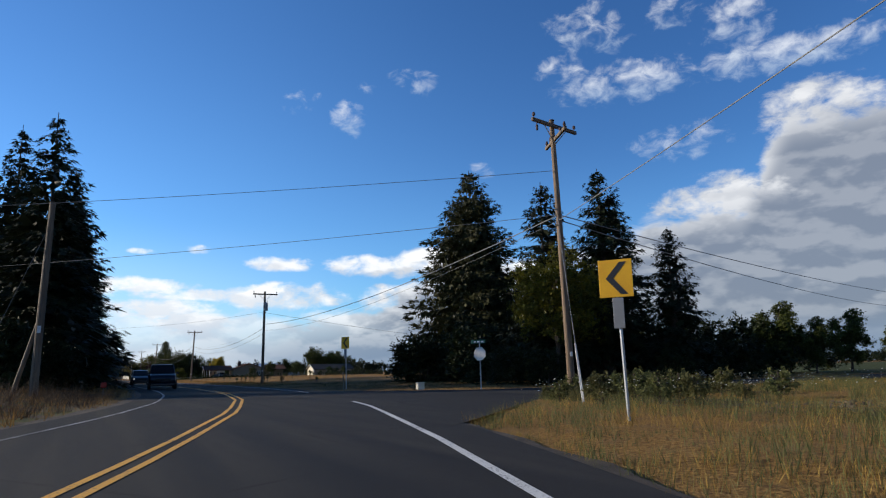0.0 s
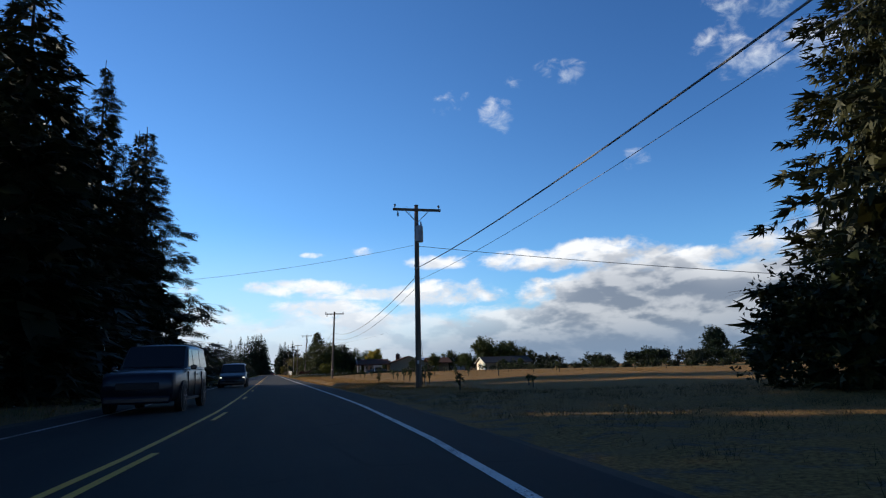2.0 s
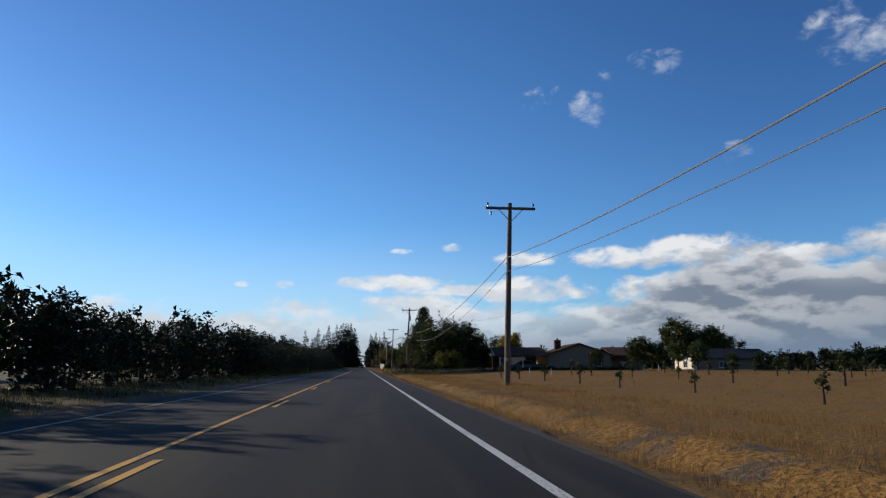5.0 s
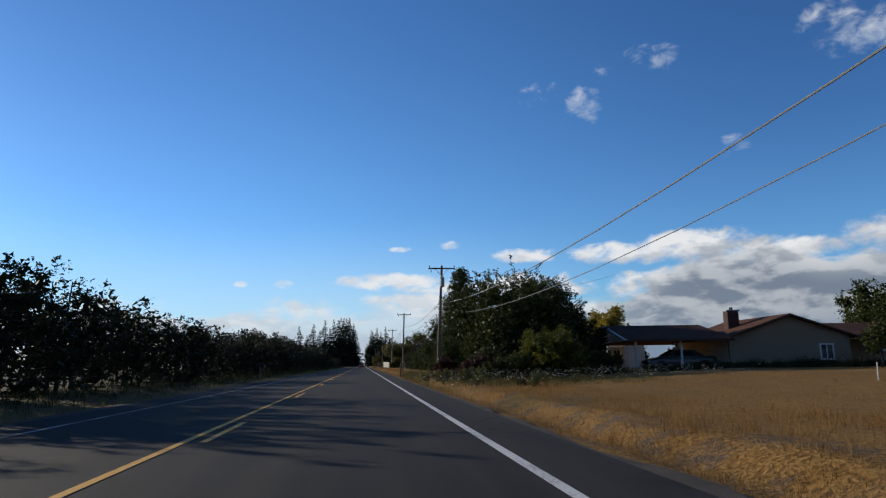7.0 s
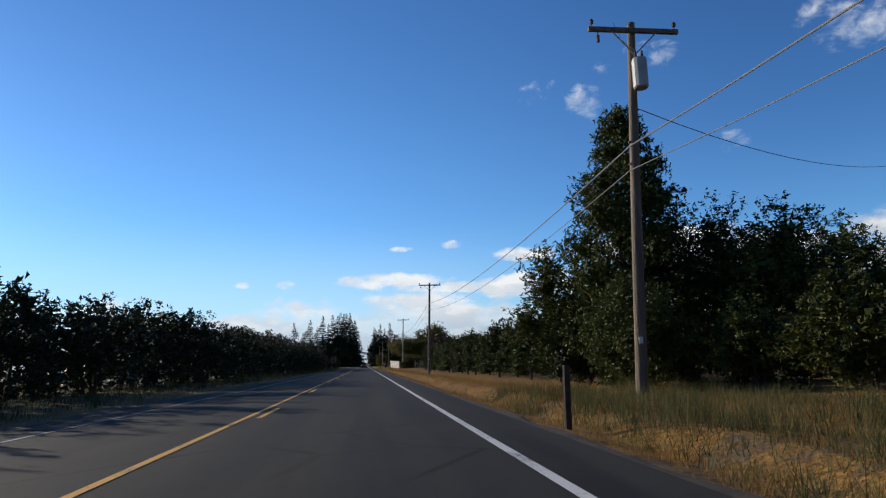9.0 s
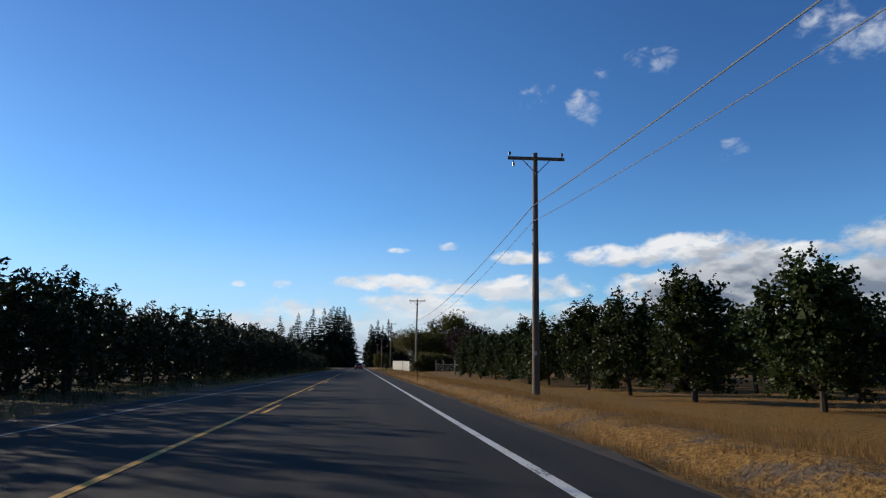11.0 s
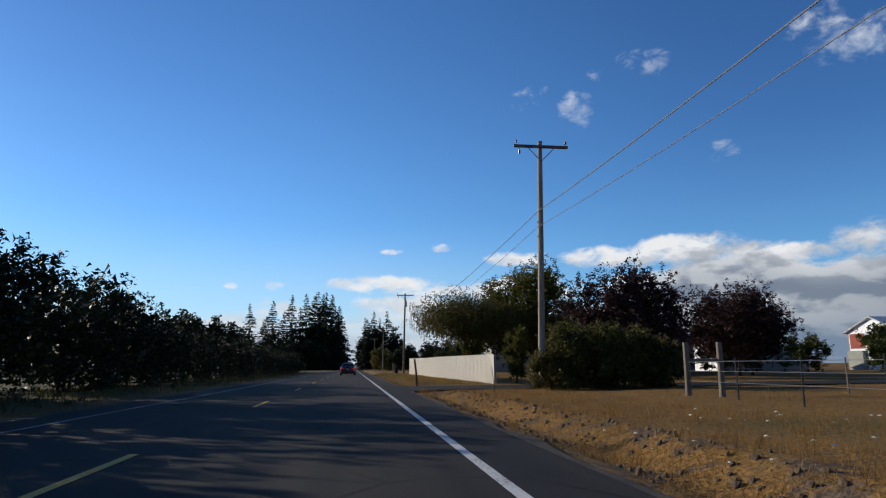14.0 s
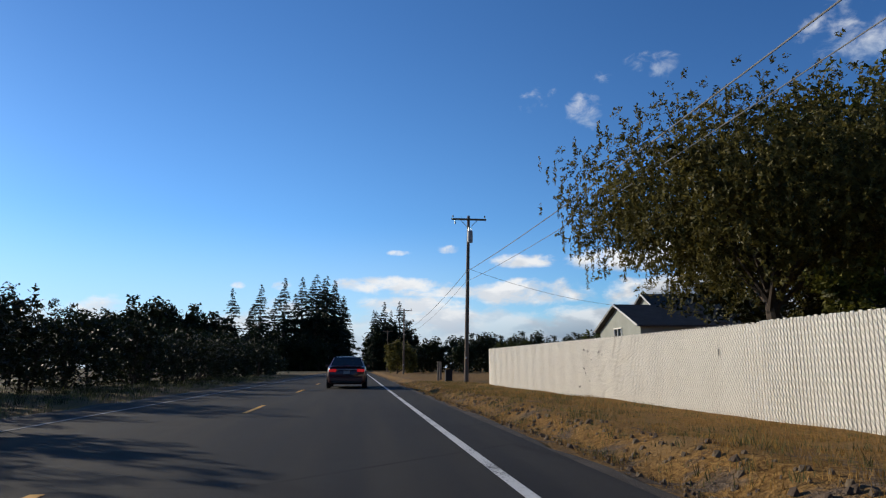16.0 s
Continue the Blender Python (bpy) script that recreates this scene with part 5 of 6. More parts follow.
# orchard on the near side
orch_a = broadleaf("orchard_tree", 90, 4.45, 1.62, 0.62, ORCHARD, "green orchard tree with upright shoots", 0.105, 6400, kite=True, lobes=24, stems=1, squash=1.28, ragged=0.25, core=0.95, skirt=True, group="orchard rows", cone=0.35)
orch_b = broadleaf("orchard_tree", 91, 4.1, 1.66, 0.62, ORCHARD, "rounded green orchard tree on a short trunk", 0.105, 6000, kite=True, lobes=22, ragged=0.25, core=0.95, squash=1.2, skirt=True, group="orchard rows", cone=0.2)
k = 0
for i in range(15):
    model = (orch_a, orch_b)[k % 2]
    gx, gy, s = 11.6 + rng.uniform(-0.25, 0.25), 216.4 + i * 5.95 + rng.uniform(-0.25, 0.25), rng.uniform(0.93, 1.04)
    if k < 2:
        settle(model, gx, gy, s)
    else:
        put(model, gx, gy, s, rng.uniform(0, 360))
    k += 1

orch_back = broadleaf("orchard_tree", 99, 4.2, 1.7, 0.5, ORCHARD, "green orchard tree in the rows behind", 0.16, 1900, kite=True, core=0.9, lobes=16, skirt=True, group="orchard rows")
settle(orch_back, 17.5, 216.4, 1.0)
for x in (17.5, 23.4, 29.3):
    for i in range(15):
        if x > 18 or i:
            put(orch_back, x + rng.uniform(-0.3, 0.3), 216.4 + 5.95 * i + rng.uniform(-0.4, 0.4), rng.uniform(0.9, 1.05), rng.uniform(0, 360))

# round the slatted fence
maple = broadleaf("purple_tree", 92, 8.0, 5.0, 0.9, PURPLE, "dark purple-leaved maple in the paddock", 0.12, 19000, lobes=20, core=0.8, group="purple maples")
settle(maple, 19.8, 349.0)
put(maple, 29.8, 351.0, 0.88, 70)
put(maple, 32.8, 354.0, 0.80, 150)
put(maple, 25.0, 360.0, 0.85, 200)
gate_bush = broadleaf("shrub", 93, 2.7, 1.75, 0.02, OLIVE, "loose olive-green bush round the pole's foot", 0.075, 14000, lobes=16, core=0.85, skirt=True, ragged=0.5, category="shrub", group="fence shrubs")
settle(gate_bush, 9.9, 331.0, 1.08)
put(gate_bush, 12.0, 331.0, 1.02, 100)
put(gate_bush, 8.5, 330.2, 0.62, 200)
put(gate_bush, 13.6, 331.4, 0.85, 30)
yard_bush = broadleaf("shrub", 94, 4.2, 1.7, 0.1, YELLOW_GREEN, "upright yellow-green bush behind the fence", 0.09, 7000, lobes=9, squash=1.1, category="shrub", group="fence shrubs")
settle(yard_bush, 9.5, 340.4, 0.55, 0, 0.78)
put(yard_bush, 12.0, 368.0, 0.9, 40)
willow = broadleaf("willow_tree", 95, 9.4, 7.0, 3.5, OLIVE, "large spreading willow hanging over the slatted fence", 0.066, 70000, BARK, 26, 0.9, 0.9, 2, strands=1100, ragged=0.3, core=0.6)
settle(willow, 12.4, 372.0, 1.0, 20, sz=0.9)
walnut = broadleaf("leafy_tree", 96, 12.5, 6.0, 2.0, WALNUT, "tall tree with large yellowing compound leaves", 0.15, 19000, lobes=17, ragged=0.6, core=0.65)
settle(walnut, 19.8, 374.0)
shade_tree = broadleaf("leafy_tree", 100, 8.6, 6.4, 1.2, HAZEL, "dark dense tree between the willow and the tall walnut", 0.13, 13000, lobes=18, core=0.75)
settle(shade_tree, 18.6, 379.0)
put(shade_tree, 26.5, 383.0, 0.92, 90)
put(shade_tree, 24.8, 371.5, 0.72, 200)
put(shade_tree, 29.0, 372.0, 0.78, 300)
far_yard = broadleaf("leafy_tree", 97, 5.4, 3.2, 0.1, GREEN, "green tree by the farm sheds", 0.17, 4500, lobes=11, skirt=True, group="farm trees")
settle(far_yard, 58.0, 368.0)
for x, y, s in ((51.0, 372.0, 0.8), (46.0, 376.0, 0.9), (40.5, 372.0, 0.9), (36.0, 376.0, 0.8), (28.5, 368.5, 1.0), (31.5, 366.0, 0.8), (61.5, 372.0, 0.7), (69.0, 366.0, 0.5), (66.0, 368.0, 0.45), (34.0, 412.0, 1.2), (24.5, 418.0, 0.9), (18.0, 430.0, 0.8)):
    put(far_yard, x, y, s, rng.uniform(0, 360))


# saplings in the open field
verge_tree = broadleaf("leafy_tree", 101, 6.0, 2.6, 0.2, OLIVE, "olive-green bushy tree beside the road", 0.15, 6500, lobes=12, skirt=True)
settle(verge_tree, 6.6, 468.0)
put(verge_tree, 8.6, 474.0, 0.8, 70)
sapling = broadleaf("sapling", 98, 1.0, 0.20, 0.32, ORCHARD, "thin young sapling planted in dry grass", 0.065, 150, lobes=4, group="saplings")
guard = tube(B(), [(0, 0, 0), (0, 0, 0.27)], 0.032, 6)
part("trunk_guard", guard, SIGN_WHITE, sapling, "short white trunk guard")
settle(sapling, 10.5, 96.0)
for i in range(7):
    for j in range(11):
        if i or j:
            put(sapling, 10.5 + 5.2 * i + rng.uniform(-0.4, 0.4), 86 + 6.0 * j + rng.uniform(-0.6, 0.6), rng.uniform(0.6, 1.15), rng.uniform(0, 360))
for x, y, s in ((7.0, 65.3, 1.5), (10.4, 65.1, 1.1), (11.1, 67.4, 1.1), (6.0, 82.0, 1.2), (9.4, 81.3, 1.5), (8.2, 78.3, 1.6), (9.4, 82.9, 1.2)):
    put(sapling, x, y, s * 0.62, rng.uniform(0, 360), sz=s * 0.52, label="short leafy sapling at the field's edge")


# ---- grass and weeds ----
def blades(name, seed, count, x0, x1, y0, y1, h, material, label, keep, width=0.018, tuft=5, lean=0.35):
    """Loose grass as one object: narrow bent blades in tufts."""
    g = np.random.default_rng(seed)
    k = count // tuft
    cx, cy = g.uniform(x0, x1, k), g.uniform(y0, y1, k)
    ok = np.array([keep(a, b) for a, b in zip(cx, cy)])
    cx, cy = cx[ok], cy[ok]
    zz = np.array([land(a, b) for a, b in zip(cx, cy)])
    tall = h * g.uniform(0.45, 1.25, len(cx)) * np.array([max(0.3, 0.72 + 0.8 * noise.noise((a * 0.3, b * 0.3, seed)) + 0.9 * noise.noise((a * 1.1, b * 0.8, seed + 5))) for a, b in zip(cx, cy)])
    cx, cy, zz, tall = (np.repeat(q, tuft) for q in (cx, cy, zz, tall))
    m = len(cx)
    bx, by = cx + g.normal(size=m) * 0.09, cy + g.normal(size=m) * 0.09
    a = g.uniform(0, 2 * math.pi, m)
    dx, dy = np.cos(a) * width / 2, np.sin(a) * width / 2
    t = tall * g.uniform(0.6, 1.15, m)
    lx, ly = g.normal(size=m) * lean * t, g.normal(size=m) * lean * t
    v = np.stack([np.stack([bx - dx, by - dy, zz - 0.03], 1), np.stack([bx + dx, by + dy, zz - 0.03], 1), np.stack([bx + lx, by + ly, zz + t], 1)], 1).reshape(-1, 3)
    return tagged(soup(name, v, np.arange(3 * m).reshape(-1, 3), material), label, "grass", kind="stuff")


def open_verge(x, y):
    d = far_from_road(x, y)
    mouth = x > -5 and np.interp(x, (-3.9, 3.2, 7, 14, 60), (12.0, 18.6, 20.8, 21.6, 21.8)) - 0.15 < y < np.interp(x, (1.0, 4.2, 7, 14, 60), (37.5, 30.6, 28.2, 27.2, 27.2)) + 0.15
    return d > 5.0 and not mouth and not (330.5 < y < 338) and not (x > 23 and 178 < y < 195)


blades("dry_grass", 1, 180000, 2.6, 8.0, 62, 330, 0.18, STRAW, "tall dry golden grass along the verge", open_verge, 0.008, 9, 0.42)
blades("dry_grass", 2, 100000, 7.0, 34.0, 70, 178, 0.10, STRAW, "dry golden grass in the open field", open_verge, 0.009, 10, 0.55)
blades("dry_grass", 3, 40000, 7.5, 30.0, 212, 345, 0.13, STRAW, "short dry grass between orchard rows and paddock", open_verge, 0.014, 8)
blades("dry_grass", 4, 60000, 2.6, 7.6, 336, 400, 0.10, STRAW, "short mown dry grass below the slatted fence", open_verge, 0.010, 8)
blades("weeds", 12, 26000, 3.0, 7.6, 337, 402, 0.13, WEED, "sparse greenish weeds below the slatted fence", open_verge, 0.012, 9)
blades("weeds", 5, 80000, -6.0, 26.0, -4, 22, 0.36, WEED, "tall green and straw weeds at the junction", lambda x, y: open_verge(x, y) and noise.noise((x * 0.35, y * 0.35, 9)) > -0.22, 0.009, 8, 0.3)
blades("dry_grass", 14, 36000, -6.0, 24.0, -4, 22, 0.28, STRAW, "dry straw among the weeds at the junction", lambda x, y: open_verge(x, y) and noise.noise((x * 0.5, y * 0.5, 2)) > -0.15, 0.009, 8, 0.4)
blades("weeds", 13, 9000, 2.6, 9.5, 16.2, 20.8, 0.55, WEED, "tall tangled weeds round the junction pole", open_verge, 0.012, 9, 0.3)
blades("weeds", 15, 45000, -13.5, -7.6, 96, 420, 0.42, SHADE_WEED, "weeds coloured dark for the shade at the orchard row's foot", lambda x, y: True, 0.016, 8)
blades("weeds", 6, 30000, -11.5, -6.4, 55, 420, 0.35, WEED, "rough green weeds beside the far lane", lambda x, y: far_from_road(x, y) < -4.2, 0.014)
blades("weeds", 7, 9000, -16, -6.5, 4, 60, 0.45, STRAW, "dry tangled grass on the bank by the bend", lambda x, y: far_from_road(x, y) < -4.4, 0.014)
blades("dead_brush", 16, 26000, -22, -7.5, 2, 40, 0.75, DEAD_BRUSH, "dead brown brush tangled on the bank by the bend", lambda x, y: far_from_road(x, y) < -5.0, 0.014, 9, 0.7)
weed_plant = broadleaf("weed_plant", 110, 0.75, 0.42, 0.03, WEED, "tall flowering roadside weed", 0.045, 650, lobes=9, ragged=0.7, skirt=True, core=0.5, group="roadside weeds", category="plant")
settle(weed_plant, 4.4, 18.6)
weed_rng = random.Random(11)
for i in range(46):
    x, y = (weed_rng.uniform(1.8, 9.0), weed_rng.uniform(12.5, 20.5)) if i < 22 else (weed_rng.uniform(3.4, 9.5), weed_rng.uniform(164, 178.5))
    if open_verge(x, y):
        put(weed_plant, x, y, weed_rng.uniform(0.5, 1.15), weed_rng.uniform(0, 360))
blades("weeds", 8, 13000, 2.8, 13, 165, 189, 0.5, WEED, "weedy strip before the house", open_verge, 0.011, 8)
blades("weeds", 9, 34000, 3.0, 24, 29.5, 62, 0.17, SHADE_WEED, "weeds coloured dark for the shade under the corner trees", open_verge, 0.009, 7, 0.7)
blades("weeds", 11, 16000, 3.2, 10, 186, 203, 0.42, WEED, "yellow-green weeds round the pole by the house", open_verge, 0.013, 8)


def clods(seed, count, x0, x1, y0, y1, size):
    """Loose lumps of earth pressed into the ground, as one object."""
    g = np.random.default_rng(seed)
    V, F = [], []
    for i in range(count):
        x, y, r = g.uniform(x0, x1), g.uniform(y0, y1), size * g.uniform(0.4, 1.3)
        z = land(x, y)
        k = len(V)
        V += [(x + r * math.cos(a) * g.uniform(0.7, 1.2), y + r * math.sin(a) * g.uniform(0.7, 1.2), z - 0.02) for a in (0, 1.26, 2.51, 3.77, 5.03)]
        V += [(x + r * 0.5 * math.cos(a), y + r * 0.5 * math.sin(a), z + r * g.uniform(0.35, 0.75)) for a in (0.4, 2.5, 4.6)]
        F += [(k, k + 1, k + 5), (k + 1, k + 2, k + 6, k + 5), (k + 2, k + 3, k + 6), (k + 3, k + 4, k + 7, k + 6), (k + 4, k, k + 5, k + 7), (k + 5, k + 6, k + 7)]
    tagged(soup("earth_clods", V, F, EARTH), "dry brown earth clods along the ditch edge", "earth clods", kind="stuff")


clods(1, 1500, 2.75, 4.2, 339, 402, 0.055)
clods(2, 600, 2.8, 4.4, 296, 328, 0.055)
clods(3, 700, 3.0, 6.0, 8, 20, 0.06)


def flower_heads(seed, count, x0, x1, y0, y1, h):
    g = np.random.default_rng(seed)
    V, F = [], []
    for i in range(count):
        x, y = g.uniform(x0, x1), g.uniform(y0, y1)
        if not open_verge(x, y):
            continue
        z = land(x, y) + h * g.uniform(0.6, 1.2)
        r = g.uniform(0.012, 0.030)
        k = len(V)
        V += [(x + r * math.cos(a), y + r * math.sin(a), z + g.uniform(-0.01, 0.01)) for a in (radians(60 * j) for j in range(6))]
        V.append((x, y, z + r * 0.4))
        F += [(k + j, k + (j + 1) % 6, k + 6) for j in range(6)]
    tagged(soup("wild_flowers", V, F, FLOWER), "white flat wild flower heads above the grass", "flowers", kind="stuff")


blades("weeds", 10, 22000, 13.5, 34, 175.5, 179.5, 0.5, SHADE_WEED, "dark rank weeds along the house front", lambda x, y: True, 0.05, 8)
flower_heads(4, 500, 13, 34, 174.5, 179, 0.5)
flower_heads(1, 1300, 2.8, 14, 160, 179, 0.55)
flower_heads(2, 420, 0.5, 14, 12, 20.6, 0.55)
flower_heads(3, 120, 3.0, 6.0, 296, 312, 0.35)


# ---- buildings ----
def roof_slabs_x(x0, x1, y0, y1, eave, ridge, over=0.4, thick=0.14, ry=None):
    """Two sloping slabs with the ridge along x."""
    ry = (y0 + y1) / 2 if ry is None else ry
    made = []
    for ya, s in ((y0, -1), (y1, 1)):
        k = (ridge - eave) / abs(ry - ya)
        yo = ya + s * over
        zo = eave - over * k
        made.append(prism(B(), [(yo, zo), (ry, ridge), (ry, ridge + thick), (yo, zo + thick)], x0 - over, x1 + over, "x"))
    return made


def roof_slabs_y(x0, x1, y0, y1, eave, ridge, over=0.4, thick=0.14):
    rx = (x0 + x1) / 2
    made = []
    for xa, s in ((x0, -1), (x1, 1)):
        k = (ridge - eave) / abs(rx - xa)
        xo, zo = xa + s * over, eave - over * (ridge - eave) / abs(rx - xa)
        made.append(prism(B(), [(xo, zo), (rx, ridge), (rx, ridge + thick), (xo, zo + thick)], y0 - over, y1))
    return made


def window(parent, c, w, h, facing="y", sill=True):
    """A framed window standing proud of a wall, with panes."""
    def sz(a, d, b):
        return (a, d, b) if facing == "y" else (d, a, b)

    def mv(a, d, b):
        return (c[0] + a, c[1] + d, c[2] + b) if facing == "y" else (c[0] + d, c[1] + a, c[2] + b)
    bm = B()
    for a, b, ww, hh in ((0, h / 2, w + 0.14, 0.09), (0, -h / 2, w + 0.14, 0.09), (-w / 2, 0, 0.09, h), (w / 2, 0, 0.09, h), (0, 0, 0.05, h)):
        box(bm, mv(a, -0.03, b), sz(ww, 0.07, hh))
    fr = part("window", bm, TRIM_WHITE, parent, "white framed window")
    for s in (-1, 1):
        part("pane", box(B(), mv(s * w / 4, 0.0, 0), sz(w / 2 - 0.06, 0.012, h - 0.08)), DARK_GLASS, fr)
    if sill:
        part("sill", box(B(), mv(0, -0.08, -h / 2 - 0.06), sz(w + 0.2, 0.14, 0.04), None, 0.01), TRIM_WHITE, fr)


def brown_house():
    h = thing("house", (0, 0, -0.06), "low tan house with brown shingle roofs and an open carport", "house")
    pivot = Matrix.Translation((17.0, 180.4, 0))
    h.matrix_basis = Matrix.Translation((0, 0, -0.06)) @ pivot @ Matrix.Rotation(radians(-5), 4, "Z") @ pivot.inverted()
    e = 2.46
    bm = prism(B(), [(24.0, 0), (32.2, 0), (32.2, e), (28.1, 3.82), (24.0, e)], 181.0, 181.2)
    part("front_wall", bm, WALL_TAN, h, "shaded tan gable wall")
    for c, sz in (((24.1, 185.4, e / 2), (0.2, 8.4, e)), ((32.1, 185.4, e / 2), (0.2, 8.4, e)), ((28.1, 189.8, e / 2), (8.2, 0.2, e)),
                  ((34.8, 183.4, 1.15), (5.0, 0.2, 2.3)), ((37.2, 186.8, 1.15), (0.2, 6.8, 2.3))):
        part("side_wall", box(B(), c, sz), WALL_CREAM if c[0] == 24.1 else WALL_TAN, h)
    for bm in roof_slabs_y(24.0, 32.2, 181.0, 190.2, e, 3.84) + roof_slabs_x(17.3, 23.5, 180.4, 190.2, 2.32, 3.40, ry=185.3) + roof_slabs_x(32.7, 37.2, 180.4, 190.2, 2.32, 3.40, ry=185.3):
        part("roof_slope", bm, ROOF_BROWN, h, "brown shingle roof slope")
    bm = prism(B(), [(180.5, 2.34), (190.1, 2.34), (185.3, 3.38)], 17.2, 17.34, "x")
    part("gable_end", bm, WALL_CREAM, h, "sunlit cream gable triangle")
    for y0, z0, y1, z1 in ((180.0, 2.20, 185.3, 3.42), (190.6, 2.20, 185.3, 3.42)):
        bm = tube(B(), [(16.88, y0, z0 + 0.07), (16.88, y1, z1 + 0.07)], 0.075, 4)
        part("bargeboard", bm, TRIM_WHITE, h)
    for x0, z0, x1, z1 in ((23.6, 2.33, 28.1, 3.82), (32.6, 2.33, 28.1, 3.82)):
        part("bargeboard", tube(B(), [(x0, 180.57, z0 + 0.05), (x1, 180.57, z1 + 0.05)], 0.07, 4), ROOF_BROWN, h)
    part("gutter", box(B(), (20.3, 179.96, 2.27), (7.2, 0.10, 0.11), None, 0.01), ROOF_BROWN, h)
    for x, y in ((17.6, 180.6), (20.6, 180.6), (17.6, 189.8)):
        post = part("post", box(B(), (x, y, 1.14), (0.13, 0.13, 2.3), None, 0.01), TRIM_WHITE, h, "white carport post")
    bm = B()
    box(bm, (26.0, 184.6, 3.75), (0.80, 0.70, 1.35), None, 0.02)
    ch = part("chimney", bm, BRICK, h, "brown brick chimney")
    for i in range(8):
        part("brick_course", box(B(), (26.0, 184.6, 3.25 + 0.14 * i), (0.835, 0.735, 0.10), None, 0.008), BRICK, ch)
    part("cap", box(B(), (26.0, 184.6, 4.47), (0.95, 0.85, 0.10), None, 0.015), GREY_METAL, ch)
    part("flue", tube(B(), [(26.0, 184.6, 4.5), (26.0, 184.6, 4.72)], 0.17, 10), GREY_METAL, ch)
    window(h, (30.55, 180.99, 1.44), 0.85, 0.98)
    bm = B()
    box(bm, (23.98, 183.6, 1.02), (0.06, 0.95, 2.04), None, 0.01)
    d = part("door", bm, TRIM_WHITE, h, "white panelled door")
    part("door_handle", tube(B(), [(23.94, 183.3, 1.0), (23.86, 183.3, 1.0)], 0.03, 8), STEEL, d)
    return h


brown_house()


def patio_shed():
    p = thing("garden_shed", (21.6, 195.4, 0.12), "small cream garden shed with a white patio cover", "shed", turn=26)
    part("body", box(B(), (1.4, 0, 1.2), (2.6, 3.0, 2.4), None, 0.02), WALL_CREAM, p)
    part("shed_roof", prism(B(), [(-1.8, 2.3), (0, 3.0), (1.8, 2.3), (1.8, 2.42), (0, 3.12), (-1.8, 2.42)], -0.2, 2.9, "x"), ROOF_BROWN, p)
    part("door", box(B(), (0.07, 0.6, 1.0), (0.08, 0.9, 2.0), None, 0.01), TRIM_WHITE, p, "white shed door")
    window(p, (0.06, -0.7, 1.4), 0.8, 0.8, "x", False)
    part("patio_cover", box(B(), (-1.5, -0.6, 2.22), (2.8, 3.6, 0.10), None, 0.02), TRIM_WHITE, p, "flat white patio cover")
    for x, y in ((-2.7, -2.2), (-2.7, 1.0), (-0.2, -2.2)):
        part("post", box(B(), (x, y, 1.1), (0.10, 0.10, 2.2)), TRIM_WHITE, p)


patio_shed()


def plain_house(at, x1, y1, eave, ridge, wall, roof, label, end=None, windows=()):
    """A gabled house with its ridge along x, from its near left corner."""
    x0, y0 = at
    h = thing("house", (x0, y0, -0.06), label, "house")
    w, d = x1 - x0, y1 - y0
    for yy in (0.1, d - 0.1):
        part("long_wall", box(B(), (w / 2, yy, eave / 2), (w, 0.2, eave)), wall, h)
    for x, nm in ((0.0, "gable_wall"), (w - 0.2, "gable_wall")):
        part(nm, prism(B(), [(0.2, 0), (d - 0.2, 0), (d - 0.2, eave), (d / 2, ridge - 0.03), (0.2, eave)], x, x + 0.2, "x"), end or wall, h)
    for k, bm in enumerate(roof_slabs_x(0, w, 0, d, eave, ridge)):
        part("roof_slope", bm, roof, h)
    for y0b, y1b in ((-0.4, d / 2), (d + 0.4, d / 2)):
        part("bargeboard", tube(B(), [(-0.42, y0b, eave - 0.4 * (ridge - eave) / (d / 2) + 0.06), (-0.42, y1b, ridge + 0.06)], 0.08, 4), TRIM_WHITE, h)
    for f, c, ww, hh in windows:
        window(h, c, ww, hh, f)
    return h


# tan long walls carry their shade in the colour; the sunlit gable is cream
plain_house((48.0, 187.0), 59.6, 194.0, 2.1, 3.4, WALL_TAN, ROOF_GREY, "long low house across the field, long walls coloured tan for shade, gable pale", WALL_CREAM,
            (("x", (-0.01, 3.5, 1.2), 1.2, 1.0), ("y", (4.0, -0.01, 1.2), 1.2, 0.9), ("y", (10.0, -0.01, 1.2), 1.2, 0.9)))
plain_house((20.9, 401.2), 29.0, 409.5, 4.2, 5.95, WALL_GREY, ROOF_GREY, "grey-green gabled house behind the slatted fence", None,
            (("x", (-0.01, 4.3, 3.75), 1.5, 0.8), ("y", (4.0, -0.01, 3.3), 1.4, 0.9)))
plain_house((25.0, 404.5), 35.0, 414.0, 4.6, 7.3, WALL_GREY, ROOF_GREY, "wide grey-roofed house behind the gabled one")
grey_house = plain_house((30.5, 376.5), 40.0, 385.0, 3.6, 5.4, WALL_GREY, ROOF_GREY, "dark grey house roof behind the willow")
part("flue_pipe", tube(B(), [(0.5, 1.5, 3.8), (0.5, 1.5, 6.35), (0.5, 1.5, 6.4)], [0.11, 0.11, 0.14], 12), STEEL, grey_house, "tall galvanised flue pipe")
# long walls greyed to show them shaded, gable and roof left white
shed = plain_house((68.7, 378.0), 100.0, 387.0, 5.1, 6.95, WALL_DIM, WALL_WHITE, "large white-roofed farm shed with pale gable and long walls greyed for shade", WALL_WHITE)
part("red_panel", box(B(), (-0.04, 7.3, 3.9), (0.06, 2.6, 2.0)), BARN_RED, shed, "red-brown upper panel")
